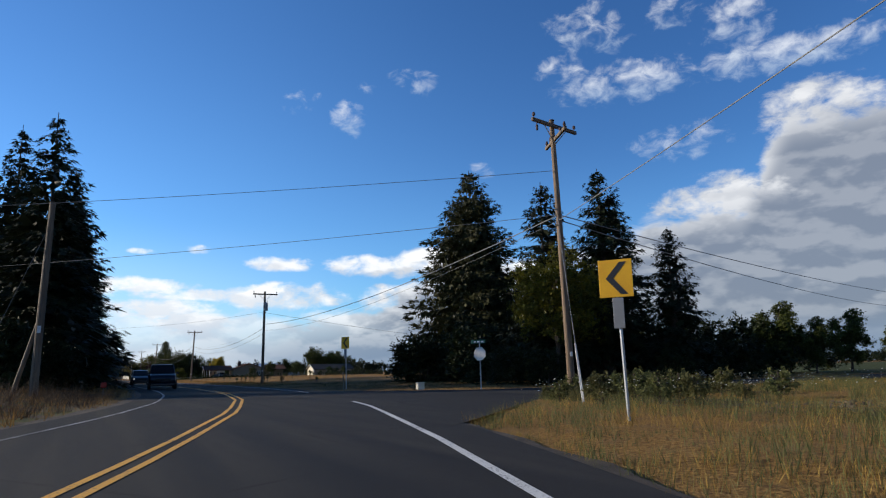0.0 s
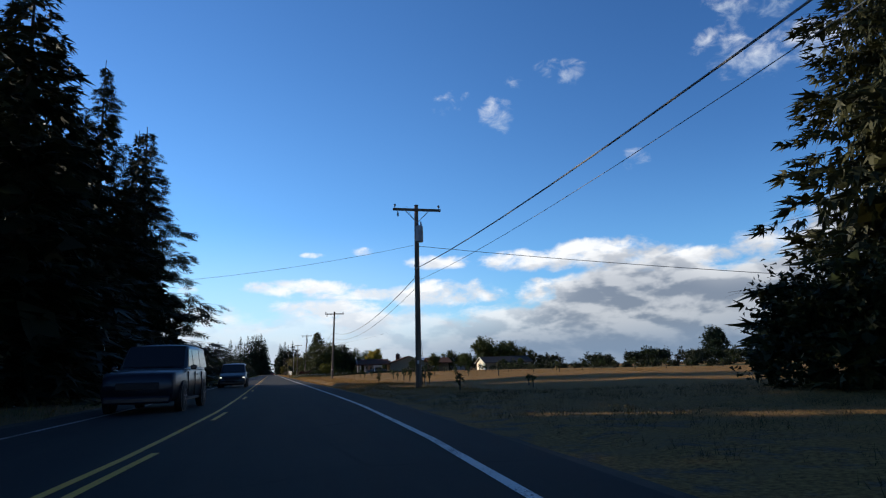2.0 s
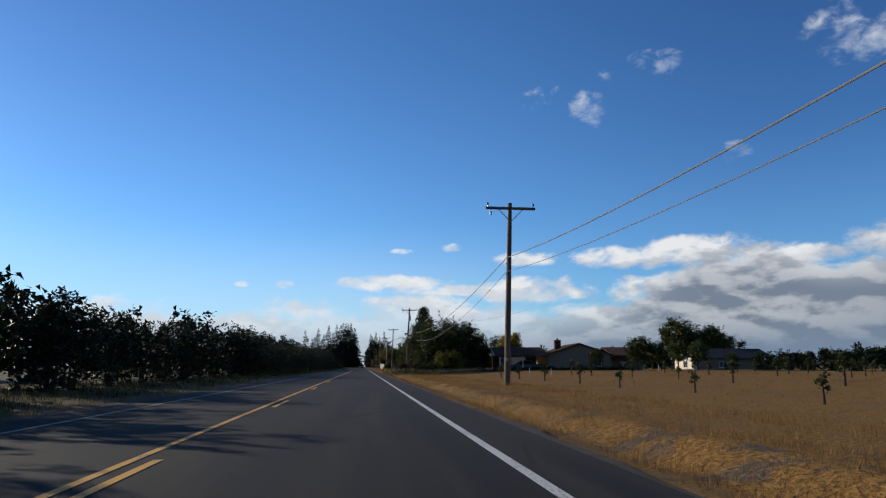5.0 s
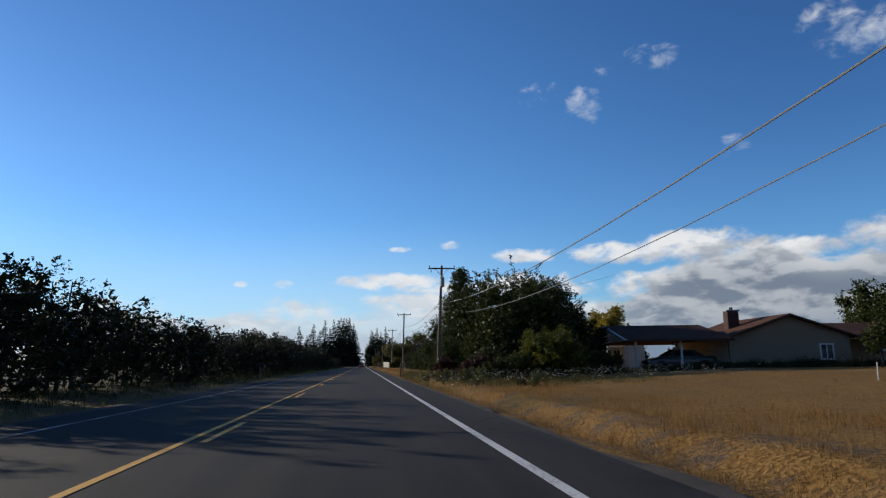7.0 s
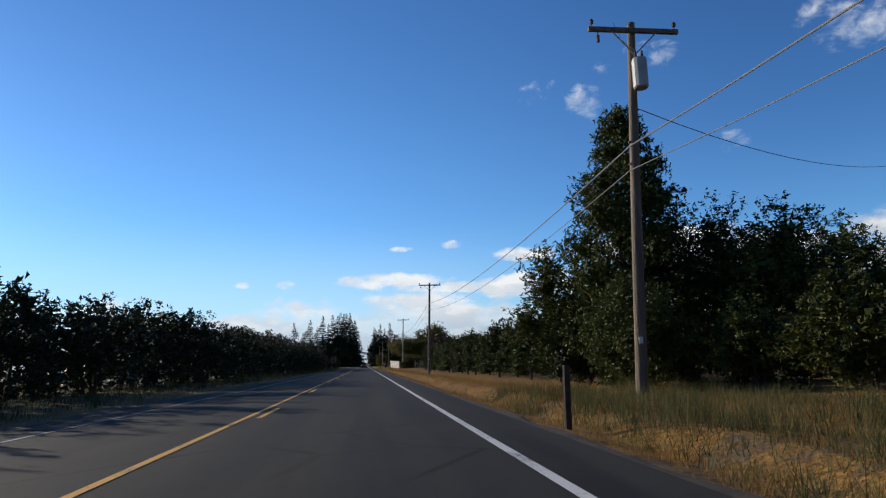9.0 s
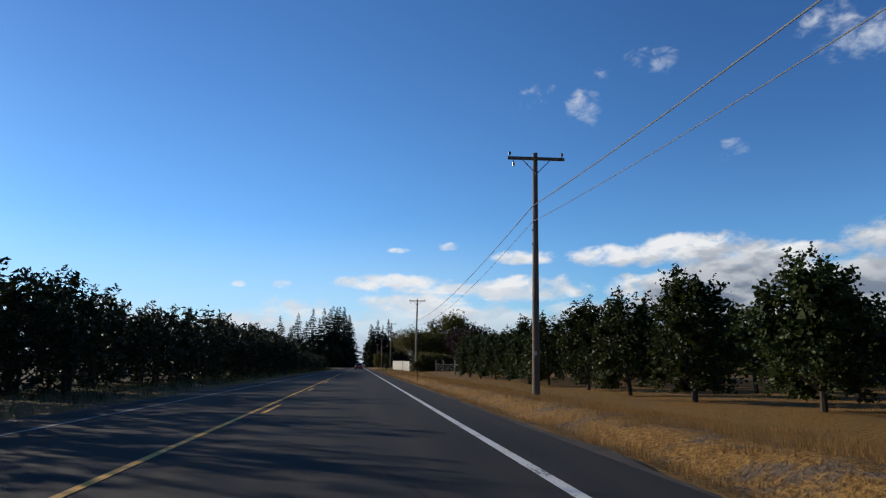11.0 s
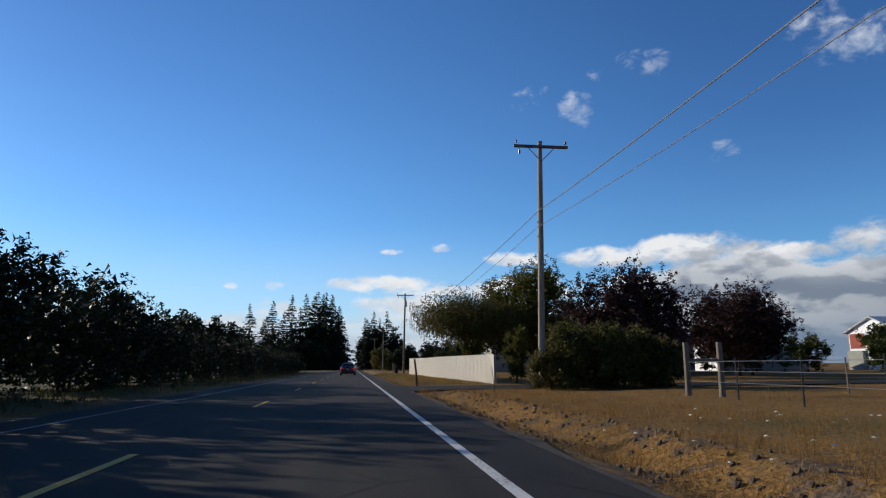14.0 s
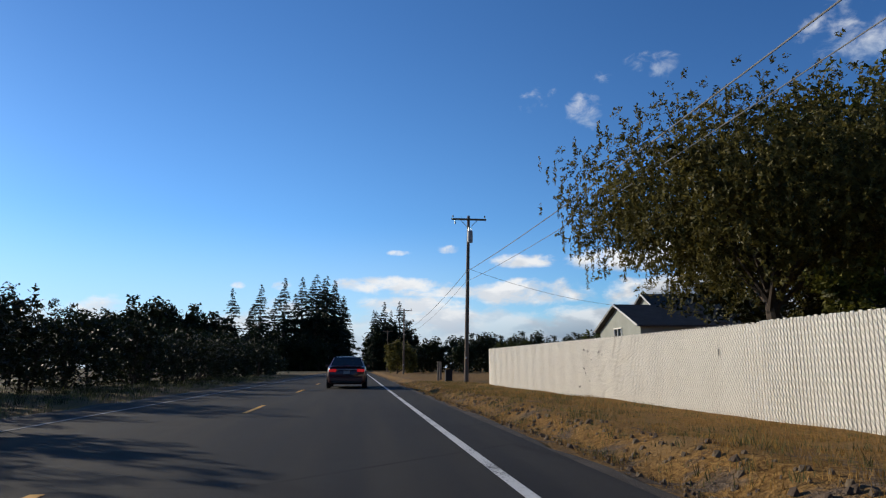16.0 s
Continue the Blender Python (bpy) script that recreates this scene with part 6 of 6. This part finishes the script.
for y in (1.7, 4.5):
    d = part("sliding_door", box(B(), (-0.06, y, 2.3), (0.08, 2.6, 4.4), None, 0.01), WALL_WHITE, shed, "tall white sliding door")
    for dy in (-1.3, 1.3):
        part("door_edge", box(B(), (-0.11, y + dy, 2.3), (0.04, 0.07, 4.4)), WALL_DIM, d)
part("low_lean_to", box(B(), (-0.35, 7.3, 1.3), (0.5, 2.8, 2.6), None, 0.02), WALL_GREY, shed, "dark low lean-to")
plain_house((48.0, 384.0), 60.0, 392.0, 3.4, 4.4, WALL_GREY, WALL_WHITE, "low pale-roofed farm shed behind the maples", WALL_WHITE)
plain_house((31.5, 383.0), 37.5, 391.0, 3.8, 5.4, BARN_RED, ROOF_GREY, "small red barn beyond the paddock", BARN_RED)
plain_house((31.0, 41.0), 42.0, 49.0, 2.2, 3.2, WALL_WHITE, ROOF_GREY, "pale low house hidden behind the corner firs")


# ---- fences and posts ----
def slatted_fence():
    f = thing("slatted_fence", (7.80, 338.5, -0.06), "cream slatted chain-link fence along the verge", "fence")
    long = 54.6

    def top(s):
        return 1.66 + 0.50 * s / long
    for i in range(19):
        s = long * i / 18
        part("post", tube(B(), [(0.09, s, -0.2), (0.09, s, top(s) - 0.03)], 0.03, 8), STEEL, f)
    part("top_rail", tube(B(), [(0.05, 0, top(0) - 0.07), (0.05, long, top(long) - 0.07)], 0.021, 8), STEEL, f)
    # crossed wires on the road side
    V, F = [], []
    pitch = 0.092
    for i in range(int(long / pitch)):
        for s in (-1, 1):
            a = i * pitch
            b = a + (1.25 if s > 0 else -0.9)
            wide = 0.013 if s > 0 else 0.004
            if not 0 <= b <= long:
                continue
            k = len(V)
            V += [(-0.022, a, 0.05), (-0.022, a + wide, 0.05), (-0.022, b + wide, top(b) - 0.02), (-0.022, b, top(b) - 0.02)]
            F.append((k, k + 1, k + 2, k + 3))
    tagged(soup("link_mesh", V, F, LINK, f), "crossed steel mesh wires", kind="stuff")
    return f, long, top


FENCE, FENCE_LONG, FENCE_TOP = slatted_fence()


def board_fence(x0, x1, y, h):
    """A grey upright-board fence with two rails behind."""
    p = thing("board_fence", (x0, y, land(x0, y)), "old grey upright-board fence in shade behind firs", "fence")
    g = random.Random(31)
    n = int((x1 - x0) / 0.155)
    for i in range(n):
        top = h + g.uniform(-0.05, 0.04)
        part("board", box(B(), (0.155 * i + 0.07, g.uniform(-0.006, 0.006), top / 2 - 0.15), (0.14, 0.02, top + 0.1)), GREY_WOOD, p)
    for z in (0.3, h - 0.35):
        part("rail", box(B(), ((x1 - x0) / 2, 0.035, z), (x1 - x0, 0.045, 0.09)), GREY_WOOD, p)
    for i in range(5):
        part("post", box(B(), ((x1 - x0) * i / 4, 0.10, h / 2 - 0.1), (0.09, 0.09, h + 0.2), None, 0.006), GREY_WOOD, p)


board_fence(21.8, 30.4, 38.6, 1.75)


def short_post(name, x, y, h, r, lean, label, material=None, group="roadside posts"):
    return post_thing(name, (x, y, land(x, y)), h, r, material or BARK, label, "post", group, lean)


short_post("marker_post", 2.95, 192.7, 0.95, 0.06, (0.02, 0), "short dark wooden post at the verge")
short_post("marker_post", 1.70, 32.9, 1.05, 0.03, (-0.10, 0.04), "leaning grey marker post at the side road", GREY_WOOD)
short_post("marker_post", 3.62, 274.3, 0.95, 0.025, (0.02, 0), "thin dark metal stake in dry grass")
short_post("marker_post", 3.52, 337.4, 1.42, 0.055, (-0.16, 0.02), "leaning dark wooden post before the fence")
short_post("marker_post", 4.43, 302.0, 1.15, 0.025, (0, 0), "thin dark metal stake by the ditch")
short_post("reflector_stake", 5.5, 327.6, 0.95, 0.012, (-0.12, 0), "thin bent driveway stake with reflector")
for x, y in ((14.5, 146.2), (15.8, 158.0), (25.0, 150.0)):
    short_post("survey_stake", x, y, 0.55, 0.018, (0.02, 0), "short pale survey stake in dry grass", SIGN_WHITE)


def brace(x0, y0, x1, y1, h):
    p = thing("brace_fence", (x0, y0, land(x0, y0)), "weathered wooden corner brace of a paddock fence", "fence", "paddock braces")
    dx, dy = x1 - x0, y1 - y0
    for a, b in ((0, 0), (dx, dy)):
        part("post", tube(B(), [(a, b, -0.3), (a + 0.02, b, h * 0.6), (a + 0.01, b, h)], [0.10, 0.095, 0.085], 9), GREY_WOOD, p)
    part("rail", tube(B(), [(0.02, 0, h * 0.66), (dx, dy, h * 0.66)], 0.055, 8), GREY_WOOD, p)
    return p


brace(10.46, 304.3, 10.80, 302.3, 1.72)
brace(10.36, 322.2, 11.35, 322.0, 1.62)
brace(6.4, 407.0, 6.9, 409.5, 1.5)


def wire_fence():
    p = thing("wire_fence", (10.46, 304.4, 0), "thin wire paddock fence on dark metal stakes", "fence")
    for i, y in enumerate((4.4, 7.2, 10.1, 12.6, 15.2)):
        part("stake", tube(B(), [(-0.05, y, -0.3), (-0.06 + 0.03 * (i % 2), y, 1.12)], 0.024, 6), BLACK_PLASTIC, p)
    for z in (0.45, 0.75, 1.02):
        part("wire", tube(B(), [(0, 0, z), (-0.05, 9.0, z - 0.02), (-0.1, 17.8, z)], 0.006, 4), STEEL, p)
    for z in (0.5, 0.8, 1.05):
        part("wire", tube(B(), [(0.9, 17.6, z), (14.0, 18.4, z - 0.03), (30.0, 19.6, z)], 0.006, 4), STEEL, p)
    for x in (5.5, 11.5, 17.5, 23.5, 29.5):
        part("stake", tube(B(), [(x, 17.7 + x * 0.065, -0.3), (x, 17.7 + x * 0.065, 1.12)], 0.03, 6), GREY_WOOD, p)
    return p


wire_fence()


def white_cross():
    p = thing("yard_post", (33.4, 178.5, 0.28), "pale wooden cross-shaped yard post", "post")
    part("upright", box(B(), (0, 0, 0.62), (0.09, 0.09, 1.25), None, 0.01), TRIM_WHITE, p)
    part("arm", box(B(), (0, -0.05, 1.1), (0.8, 0.05, 0.12), None, 0.01), TRIM_WHITE, p)


white_cross()


def mailbox(x, y, material, label, turn=0):
    p = thing("mailbox", (x, y, land(x, y)), label, "mailbox", "", turn)
    part("post", box(B(), (0, 0, 0.45), (0.09, 0.09, 1.0), None, 0.008), GREY_WOOD, p)
    bm = B()
    pts = [(-0.10, 0.95), (0.10, 0.95), (0.10, 1.10)] + [(0.10 * math.cos(a), 1.10 + 0.10 * math.sin(a)) for a in (radians(30 * k) for k in range(1, 6))] + [(-0.10, 1.10)]
    prism(bm, pts, -0.25, 0.25)
    b = part("box", bm, material, p)
    part("flag", box(B(), (0.115, -0.05, 1.16), (0.01, 0.05, 0.18)), PLASTIC_RED, b, "small red flag")
    return p


mailbox(-7.5, 189.0, BLACK_PLASTIC, "grey mailbox on a wooden post by the far lane", 90)
mailbox(47.0, 30.0, WALL_WHITE, "white mailbox on a post by the side road", 0)


def newspaper_box(x, y):
    p = thing("newspaper_box", (x, y, land(x, y)), "small red plastic newspaper box on a stake", "newspaper box")
    part("stake", tube(B(), [(0, 0, -0.2), (0, 0, 0.55)], 0.025, 6), GREY_WOOD, p)
    part("box", box(B(), (0, 0, 0.62), (0.24, 0.42, 0.24), None, 0.03), PLASTIC_RED, p)


newspaper_box(-8.95, 36.0)


def pedestal(x, y, label, material, s=(0.32, 0.25, 0.62)):
    p = thing("utility_box", (x, y, land(x, y)), label, "utility box")
    part("cabinet", box(B(), (0, 0, s[2] / 2), s, None, 0.03), material, p)
    part("lid", box(B(), (0, 0, s[2] + 0.02), (s[0] + 0.04, s[1] + 0.04, 0.06), None, 0.015), material, p)


pedestal(5.15, 31.4, "small pale utility box beside the side road", WALL_CREAM, (0.36, 0.28, 0.32))
pedestal(6.55, 401.8, "dark utility box beside the far pole", BLACK_PLASTIC, (0.5, 0.4, 0.8))


def old_pole():
    b = Vector((-11.6, 34.0, land(-11.6, 34.0)))
    p = thing("old_pole", b, "leaning pale pole stub with guy wires before the firs", "pole")
    part("shaft", tube(B(), [(0, 0, -0.4), (0.03, 0, 3.2), (0.12, 0, 8.5)], [0.17, 0.155, 0.12], 12), POLE_WOOD, p)
    part("brace_pole", tube(B(), [(-0.9, 0.5, -0.3), (0.05, 0, 3.6)], [0.10, 0.08], 8), POLE_WOOD, p)
    part("guy_wire", tube(B(), [(0.1, 0, 7.5), (-2.6, 1.0, 0)], 0.012, 5), CABLE, p)
    part("pole_tag", box(B(), (0.02, -0.17, 2.9), (0.14, 0.02, 0.3)), SIGN_WHITE, p)


old_pole()


# ---- vehicles ----
def loft(stations):
    """A car body from stations along y, each a list of (half width, z) from sill to roof; mirrored."""
    bm = B()
    rows = []
    for y, ring in stations:
        pts = [(w, z) for w, z in ring] + [(-w, z) for w, z in ring[::-1]]
        rows.append([bm.verts.new((w, y, z)) for w, z in pts])
    k = len(rows[0])
    for a, b in zip(rows, rows[1:]):
        for i in range(k):
            bm.faces.new((a[i], a[(i + 1) % k], b[(i + 1) % k], b[i]))
    bm.faces.new(rows[0][::-1])
    bm.faces.new(rows[-1])
    bmesh.ops.recalc_face_normals(bm, faces=bm.faces[:])
    return bm


def quad(a, b, c, d, thick=0.012):
    """A thin pane with the given corners."""
    bm = B()
    a, b, c, d = (Vector(q) for q in (a, b, c, d))
    n = (b - a).cross(d - a).normalized() * thick
    lo = [bm.verts.new(q) for q in (a, b, c, d)]
    hi = [bm.verts.new(q + n) for q in (a, b, c, d)]
    bm.faces.new(lo[::-1])
    bm.faces.new(hi)
    for i in range(4):
        bm.faces.new((lo[i], lo[(i + 1) % 4], hi[(i + 1) % 4], hi[i]))
    return bm


def car(name, at, turn, length, width, height, material, label, style, lit_tail=False, lit_head=False):
    """Front towards local +y. style: sedan, van or suv."""
    p = thing(name, at, label, "car", "", turn)
    L, W, H = length / 2, width / 2, height
    belt = {"sedan": 0.68, "van": 0.60, "suv": 0.62}[style] * H
    clear = {"sedan": 0.20, "van": 0.20, "suv": 0.28}[style]
    roofw = {"sedan": 0.70, "van": 0.80, "suv": 0.82}[style] * W
    # fractions along the length (rear -1 .. front 1): deck or bonnet height, roof share
    if style == "sedan":
        prof = [(-1.0, 0.90, 0), (-0.97, 0.99, 0), (-0.72, 1.02, 0.0), (-0.66, 1.0, 0.05), (-0.36, 1.0, 0.93), (-0.12, 1.0, 1.0), (0.12, 1.0, 0.96), (0.46, 1.0, 0.04), (0.52, 0.98, 0), (0.86, 0.86, 0), (0.97, 0.72, 0), (1.0, 0.58, 0)]
    elif style == "van":
        prof = [(-1.0, 0.95, 0.0), (-0.985, 1.0, 0.15), (-0.90, 1.0, 0.94), (-0.6, 1.0, 1.0), (0.0, 1.0, 0.99), (0.22, 1.0, 0.90), (0.56, 1.0, 0.06), (0.62, 0.99, 0), (0.88, 0.84, 0), (0.975, 0.68, 0), (1.0, 0.52, 0)]
    else:
        prof = [(-1.0, 0.95, 0.0), (-0.985, 1.0, 0.12), (-0.93, 1.0, 0.94), (-0.6, 1.0, 1.0), (0.0, 1.0, 1.0), (0.14, 1.0, 0.94), (0.36, 1.0, 0.05), (0.42, 1.0, 0), (0.90, 0.94, 0), (0.98, 0.86, 0), (1.0, 0.66, 0)]
    st = []
    for f, b, r in prof:
        taper = 1 - 0.10 * max(0, abs(f) - 0.75) / 0.25
        zb = belt * b
        zr = zb + (H - belt) * r
        wr = W * 0.93 * taper + (roofw - W * 0.93 * taper) * (r if r > 0 else 0.12)
        st.append((f * L, [(W * 0.80 * taper, clear), (W * 0.96 * taper, clear + 0.10), (W * taper, (clear + zb) * 0.52), (W * 0.975 * taper, zb - 0.06), (W * 0.93 * taper, zb), (wr, zr + 0.002), (wr * 0.82, zr + 0.035 * (1 if r > 0.5 else 0.4)), (wr * 0.3, zr + 0.055 * (1 if r > 0.5 else 0.4))]))
    bm = loft(st)
    sharp = [e for e in bm.edges if len(e.link_faces) == 2 and e.calc_face_angle() > 0.30]
    bmesh.ops.bevel(bm, geom=sharp, offset=0.035, segments=2, affect="EDGES", clamp_overlap=True)
    body = part("body", bm, material, p, smooth=True)
    top = H

    def edge(f0, r0):
        zb = belt
        return f0 * L, zb + (H - belt) * r0
    # windscreen and rear window follow the slopes of the cabin
    slopes = {"sedan": ((-0.655, 0.06), (-0.37, 0.90), (0.13, 0.93), (0.45, 0.06)), "van": ((-0.984, 0.2), (-0.905, 0.90), (0.23, 0.87), (0.55, 0.08)), "suv": ((-0.984, 0.2), (-0.935, 0.9), (0.145, 0.91), (0.355, 0.08))}[style]
    (rb, rt, ft, fb) = slopes
    for (lo, hi, nm) in ((rb, rt, "rear_window"), (fb, ft, "windscreen")):
        y0, z0 = edge(*lo)
        y1, z1 = edge(*hi)
        wl = W * 0.93 + (roofw - W * 0.93) * lo[1] - 0.08
        wh = W * 0.93 + (roofw - W * 0.93) * hi[1] - 0.06
        s = -1 if nm == "rear_window" else 1
        o = 0.03
        zt = 0.03
        c = [(-wl, y0 + s * o, z0 + zt), (wl, y0 + s * o, z0 + zt), (wh, y1 + s * o, z1 + zt + 0.02), (-wh, y1 + s * o, z1 + zt + 0.02)]
        if s > 0:
            c = c[::-1]
        part(nm, quad(*c), DARK_GLASS, p, "dark glass")
    for s in (-1, 1):
        spans = ((rt[0] + 0.03, -0.02), (0.01, ft[0] + 0.10)) if style == "sedan" else ((-0.86, -0.46), (-0.42, -0.02), (0.02, ft[0] + 0.10))
        for a, b in spans:
            f = 0.12, 0.86
            xa = s * (W * 0.93 + (roofw - W * 0.93) * f[0] + 0.012)
            xb = s * (W * 0.93 + (roofw - W * 0.93) * f[1] + 0.012)
            za, zb = belt + (H - belt) * f[0], belt + (H - belt) * f[1]
            rear, front = (a, b) == spans[0], (a, b) == spans[-1]
            c = [(xa, a * L - (0.12 if rear else 0), za), (xa, b * L + (0.14 if front else 0), za), (xb, b * L - (0.22 if front else 0), zb), (xb, a * L + (0.10 if rear else 0), zb)]
            if s < 0:
                c = c[::-1]
            part("side_window", quad(*c), DARK_GLASS, p, "dark glass")
        for f in ((-0.44, 0.0, 0.40) if style != "sedan" else (-0.30, 0.0, 0.38)):
            part("door_seam", box(B(), (s * (W * 0.985), f * L, (belt + clear) / 2 + 0.03), (0.05, 0.010, (belt - clear) * 0.78)), BLACK_PLASTIC, p)
        part("belt_trim", box(B(), (s * (W * 0.945), -0.10 * L, belt + 0.012), (0.03, L * 1.25, 0.022), None, 0.006), STEEL, p, "bright strip below the side windows")
        part("sill_trim", box(B(), (s * (W * 0.93), 0.0, clear + 0.03), (0.06, L * 1.05, 0.09), None, 0.02), BLACK_PLASTIC, p)
        part("mirror", box(B(), (s * (W + 0.09), ft[0] * L + 0.42, belt + 0.06), (0.18, 0.10, 0.13), None, 0.03), material, p)
        part("door_handle", box(B(), (s * (W + 0.0), -0.15 * L, belt - 0.14), (0.03, 0.16, 0.03), None, 0.008), material, p)
        r = 0.33 if style != "suv" else 0.38
        for f in (-0.60, 0.62):
            bm = B()
            c = Vector((s * (W - 0.085), f * L, r))
            part("wheel_arch", tube(B(), [c + Vector((-s * 0.05, 0, 0.02)), c + Vector((s * 0.094, 0, 0.02))], r * 1.16, 20), BLACK_PLASTIC, p, "black wheel arch lining")
            tube(bm, [c + Vector((-s * 0.11, 0, 0)), c + Vector((-s * 0.09, 0, 0)), c + Vector((s * 0.09, 0, 0)), c + Vector((s * 0.115, 0, 0))], [r * 0.9, r, r, r * 0.9], 18)
            w = part("wheel", bm, RUBBER, p, "black tyre")
            part("rim", tube(B(), [c + Vector((s * 0.095, 0, 0)), c + Vector((s * 0.118, 0, 0))], [r * 0.64, r * 0.58], 16), BLACK_PLASTIC, w, "dark rim well")
            bm = B()
            for k in range(5):
                turn = Matrix.Rotation(radians(72 * k), 3, "X")
                box(bm, c + Vector((s * 0.122, 0, 0)) + turn @ Vector((0, 0, r * 0.30)), (0.015, r * 0.16, r * 0.56), turn)
            part("spokes", bm, RIM, w, "five alloy spokes")
        # lamps
        tz = belt * (0.84 if style == "sedan" else 0.92)
        th = 0.13 if style == "sedan" else 0.42
        lamp = part("tail_lamp", box(B(), (s * W * 0.70, -L - 0.0, tz), (W * 0.38 if style == "sedan" else 0.16, 0.10, th), None, 0.03), TAIL_RED if lit_tail else TAIL_DIM, p, "red tail lamp")
        lw = W * (0.40 if style == "sedan" else 0.15)
        part("head_lamp", box(B(), (s * (W * 0.88 - lw / 2), L * 0.955, belt * 0.72), (lw, 0.16, 0.11 if style == "sedan" else 0.08), None, 0.025), HEAD_LIT if lit_head else GREY_METAL, p, "head lamp")
    part("rear_bumper", box(B(), (0, -L - 0.015, 0.44), (W * 1.72, 0.12, 0.24), None, 0.04), material, p)
    part("bumper_insert", box(B(), (0, -L - 0.045, 0.30), (W * 1.5, 0.10, 0.13), None, 0.03), BLACK_PLASTIC, p)
    part("number_plate", box(B(), (0, -L - 0.03 if style != "sedan" else -L - 0.02, belt * 0.76), (0.30, 0.05, 0.15), None, 0.006), GREY_METAL, p, "plain grey plate")
    part("trunk_trim", box(B(), (0, -L - 0.035, belt * 0.885), (W * 1.02, 0.05, 0.03), None, 0.008), STEEL, p, "chrome strip")
    part("grille", box(B(), (0, L - 0.01, belt * 0.62), (W * 1.1, 0.06, 0.20), None, 0.02), BLACK_PLASTIC, p)
    part("front_bumper", box(B(), (0, L - 0.02, 0.36), (W * 1.7, 0.14, 0.20), None, 0.05), material, p)
    if style == "sedan":
        part("lip", box(B(), (0, -L * 0.97, belt * 1.02), (W * 1.5, 0.12, 0.025), None, 0.008), material, p)
        part("brake_lamp", box(B(), (0, -L * 0.64, belt + 0.06), (0.3, 0.03, 0.025)), TAIL_RED if lit_tail else TAIL_DIM, p)
    else:
        for s in (-1, 1):
            part("roof_rail", tube(B(), [(s * roofw * 0.86, -L * 0.75, H + 0.05), (s * roofw * 0.86, L * 0.05, H + 0.05)], 0.02, 6), BLACK_PLASTIC, p)
    return p


car("sedan", (-0.42, 388.2, 0), 0, 4.85, 1.86, 1.46, CAR_MAROON, "dark maroon sedan with lit red tail lamps on the road", "sedan", lit_tail=True)
car("minivan", (-3.85, 90.3, 0), 180, 5.0, 1.98, 1.75, CAR_NAVY, "dark blue-grey minivan with lit head lamps in the far lane", "van", lit_head=True)
car("large_suv", (-4.35, 58.5, 0), 176, 5.2, 2.0, 1.86, CAR_BLUE, "dark blue large off-road wagon in the far lane", "suv")
car("parked_car", (21.3, 182.3, 0.22), 85, 4.6, 1.78, 1.42, CAR_SILVER, "dark grey car parked under the carport", "sedan")


# ---- slats of the fence ----
def slats():
    bm = box(B(), (0, 0, 0.5), (0.022, 0.076, 1.0), None, 0.004)
    me = mesh_of("slat", bm, SLAT)
    V, F = [], []
    pitch, count = 0.092, int(FENCE_LONG / 0.092)
    for i in range(count):
        s = 0.04 + i * pitch
        h = FENCE_TOP(s) - 0.04 + 0.012 * math.sin(i * 78.233)
        wob = 0.006 * math.sin(i * 12.9898)
        if i < 300:
            ob = new("slat", me)
            ob.parent = FENCE
            ob.matrix_basis = Matrix.Translation((wob, s, 0.03)) @ Matrix.Diagonal((1, 1, h, 1))
        else:
            k = len(V)
            V += [(wob + a, s + b, z) for z in (0.03, h) for a, b in ((-0.011, -0.038), (0.011, -0.038), (0.011, 0.038), (-0.011, 0.038))]
            F += [(k, k + 4, k + 7, k + 3), (k + 4, k + 5, k + 6, k + 7), (k, k + 1, k + 5, k + 4), (k + 3, k + 7, k + 6, k + 2), (k + 1, k + 2, k + 6, k + 5)]
    tagged(soup("far_slats", V, F, SLAT, FENCE), kind="stuff")


slats()


def fence_damage():
    # dark strips laid on in place of holes in the slats, a round reflector
    for s, z, w, h, tilt in ((37.7, 1.55, 0.10, 0.05, 20), (37.3, 1.50, 0.04, 0.10, 0), (36.3, 1.45, 0.16, 0.04, -35), (36.0, 1.36, 0.03, 0.10, 10), (37.0, 1.22, 0.12, 0.03, 0),
                             (37.75, 0.93, 0.14, 0.05, 10), (37.6, 0.76, 0.03, 0.10, -20), (37.25, 0.52, 0.05, 0.05, 0), (38.25, 0.31, 0.16, 0.05, -15), (29.1, 1.28, 0.03, 0.14, 15)):
        bm = box(B(), (-0.027, s, z + 0.06), (0.006, w, h), Matrix.Rotation(radians(tilt), 3, "X"))
        part("slat_hole_patch", bm, BLACK_PLASTIC, FENCE, "dark strip standing in for a hole in the slats")
    bm = tube(B(), [(-0.036, 2.15, 0.56), (-0.026, 2.15, 0.56)], 0.05, 12)
    part("reflector", bm, TAIL_DIM, FENCE, "small round red reflector")


fence_damage()
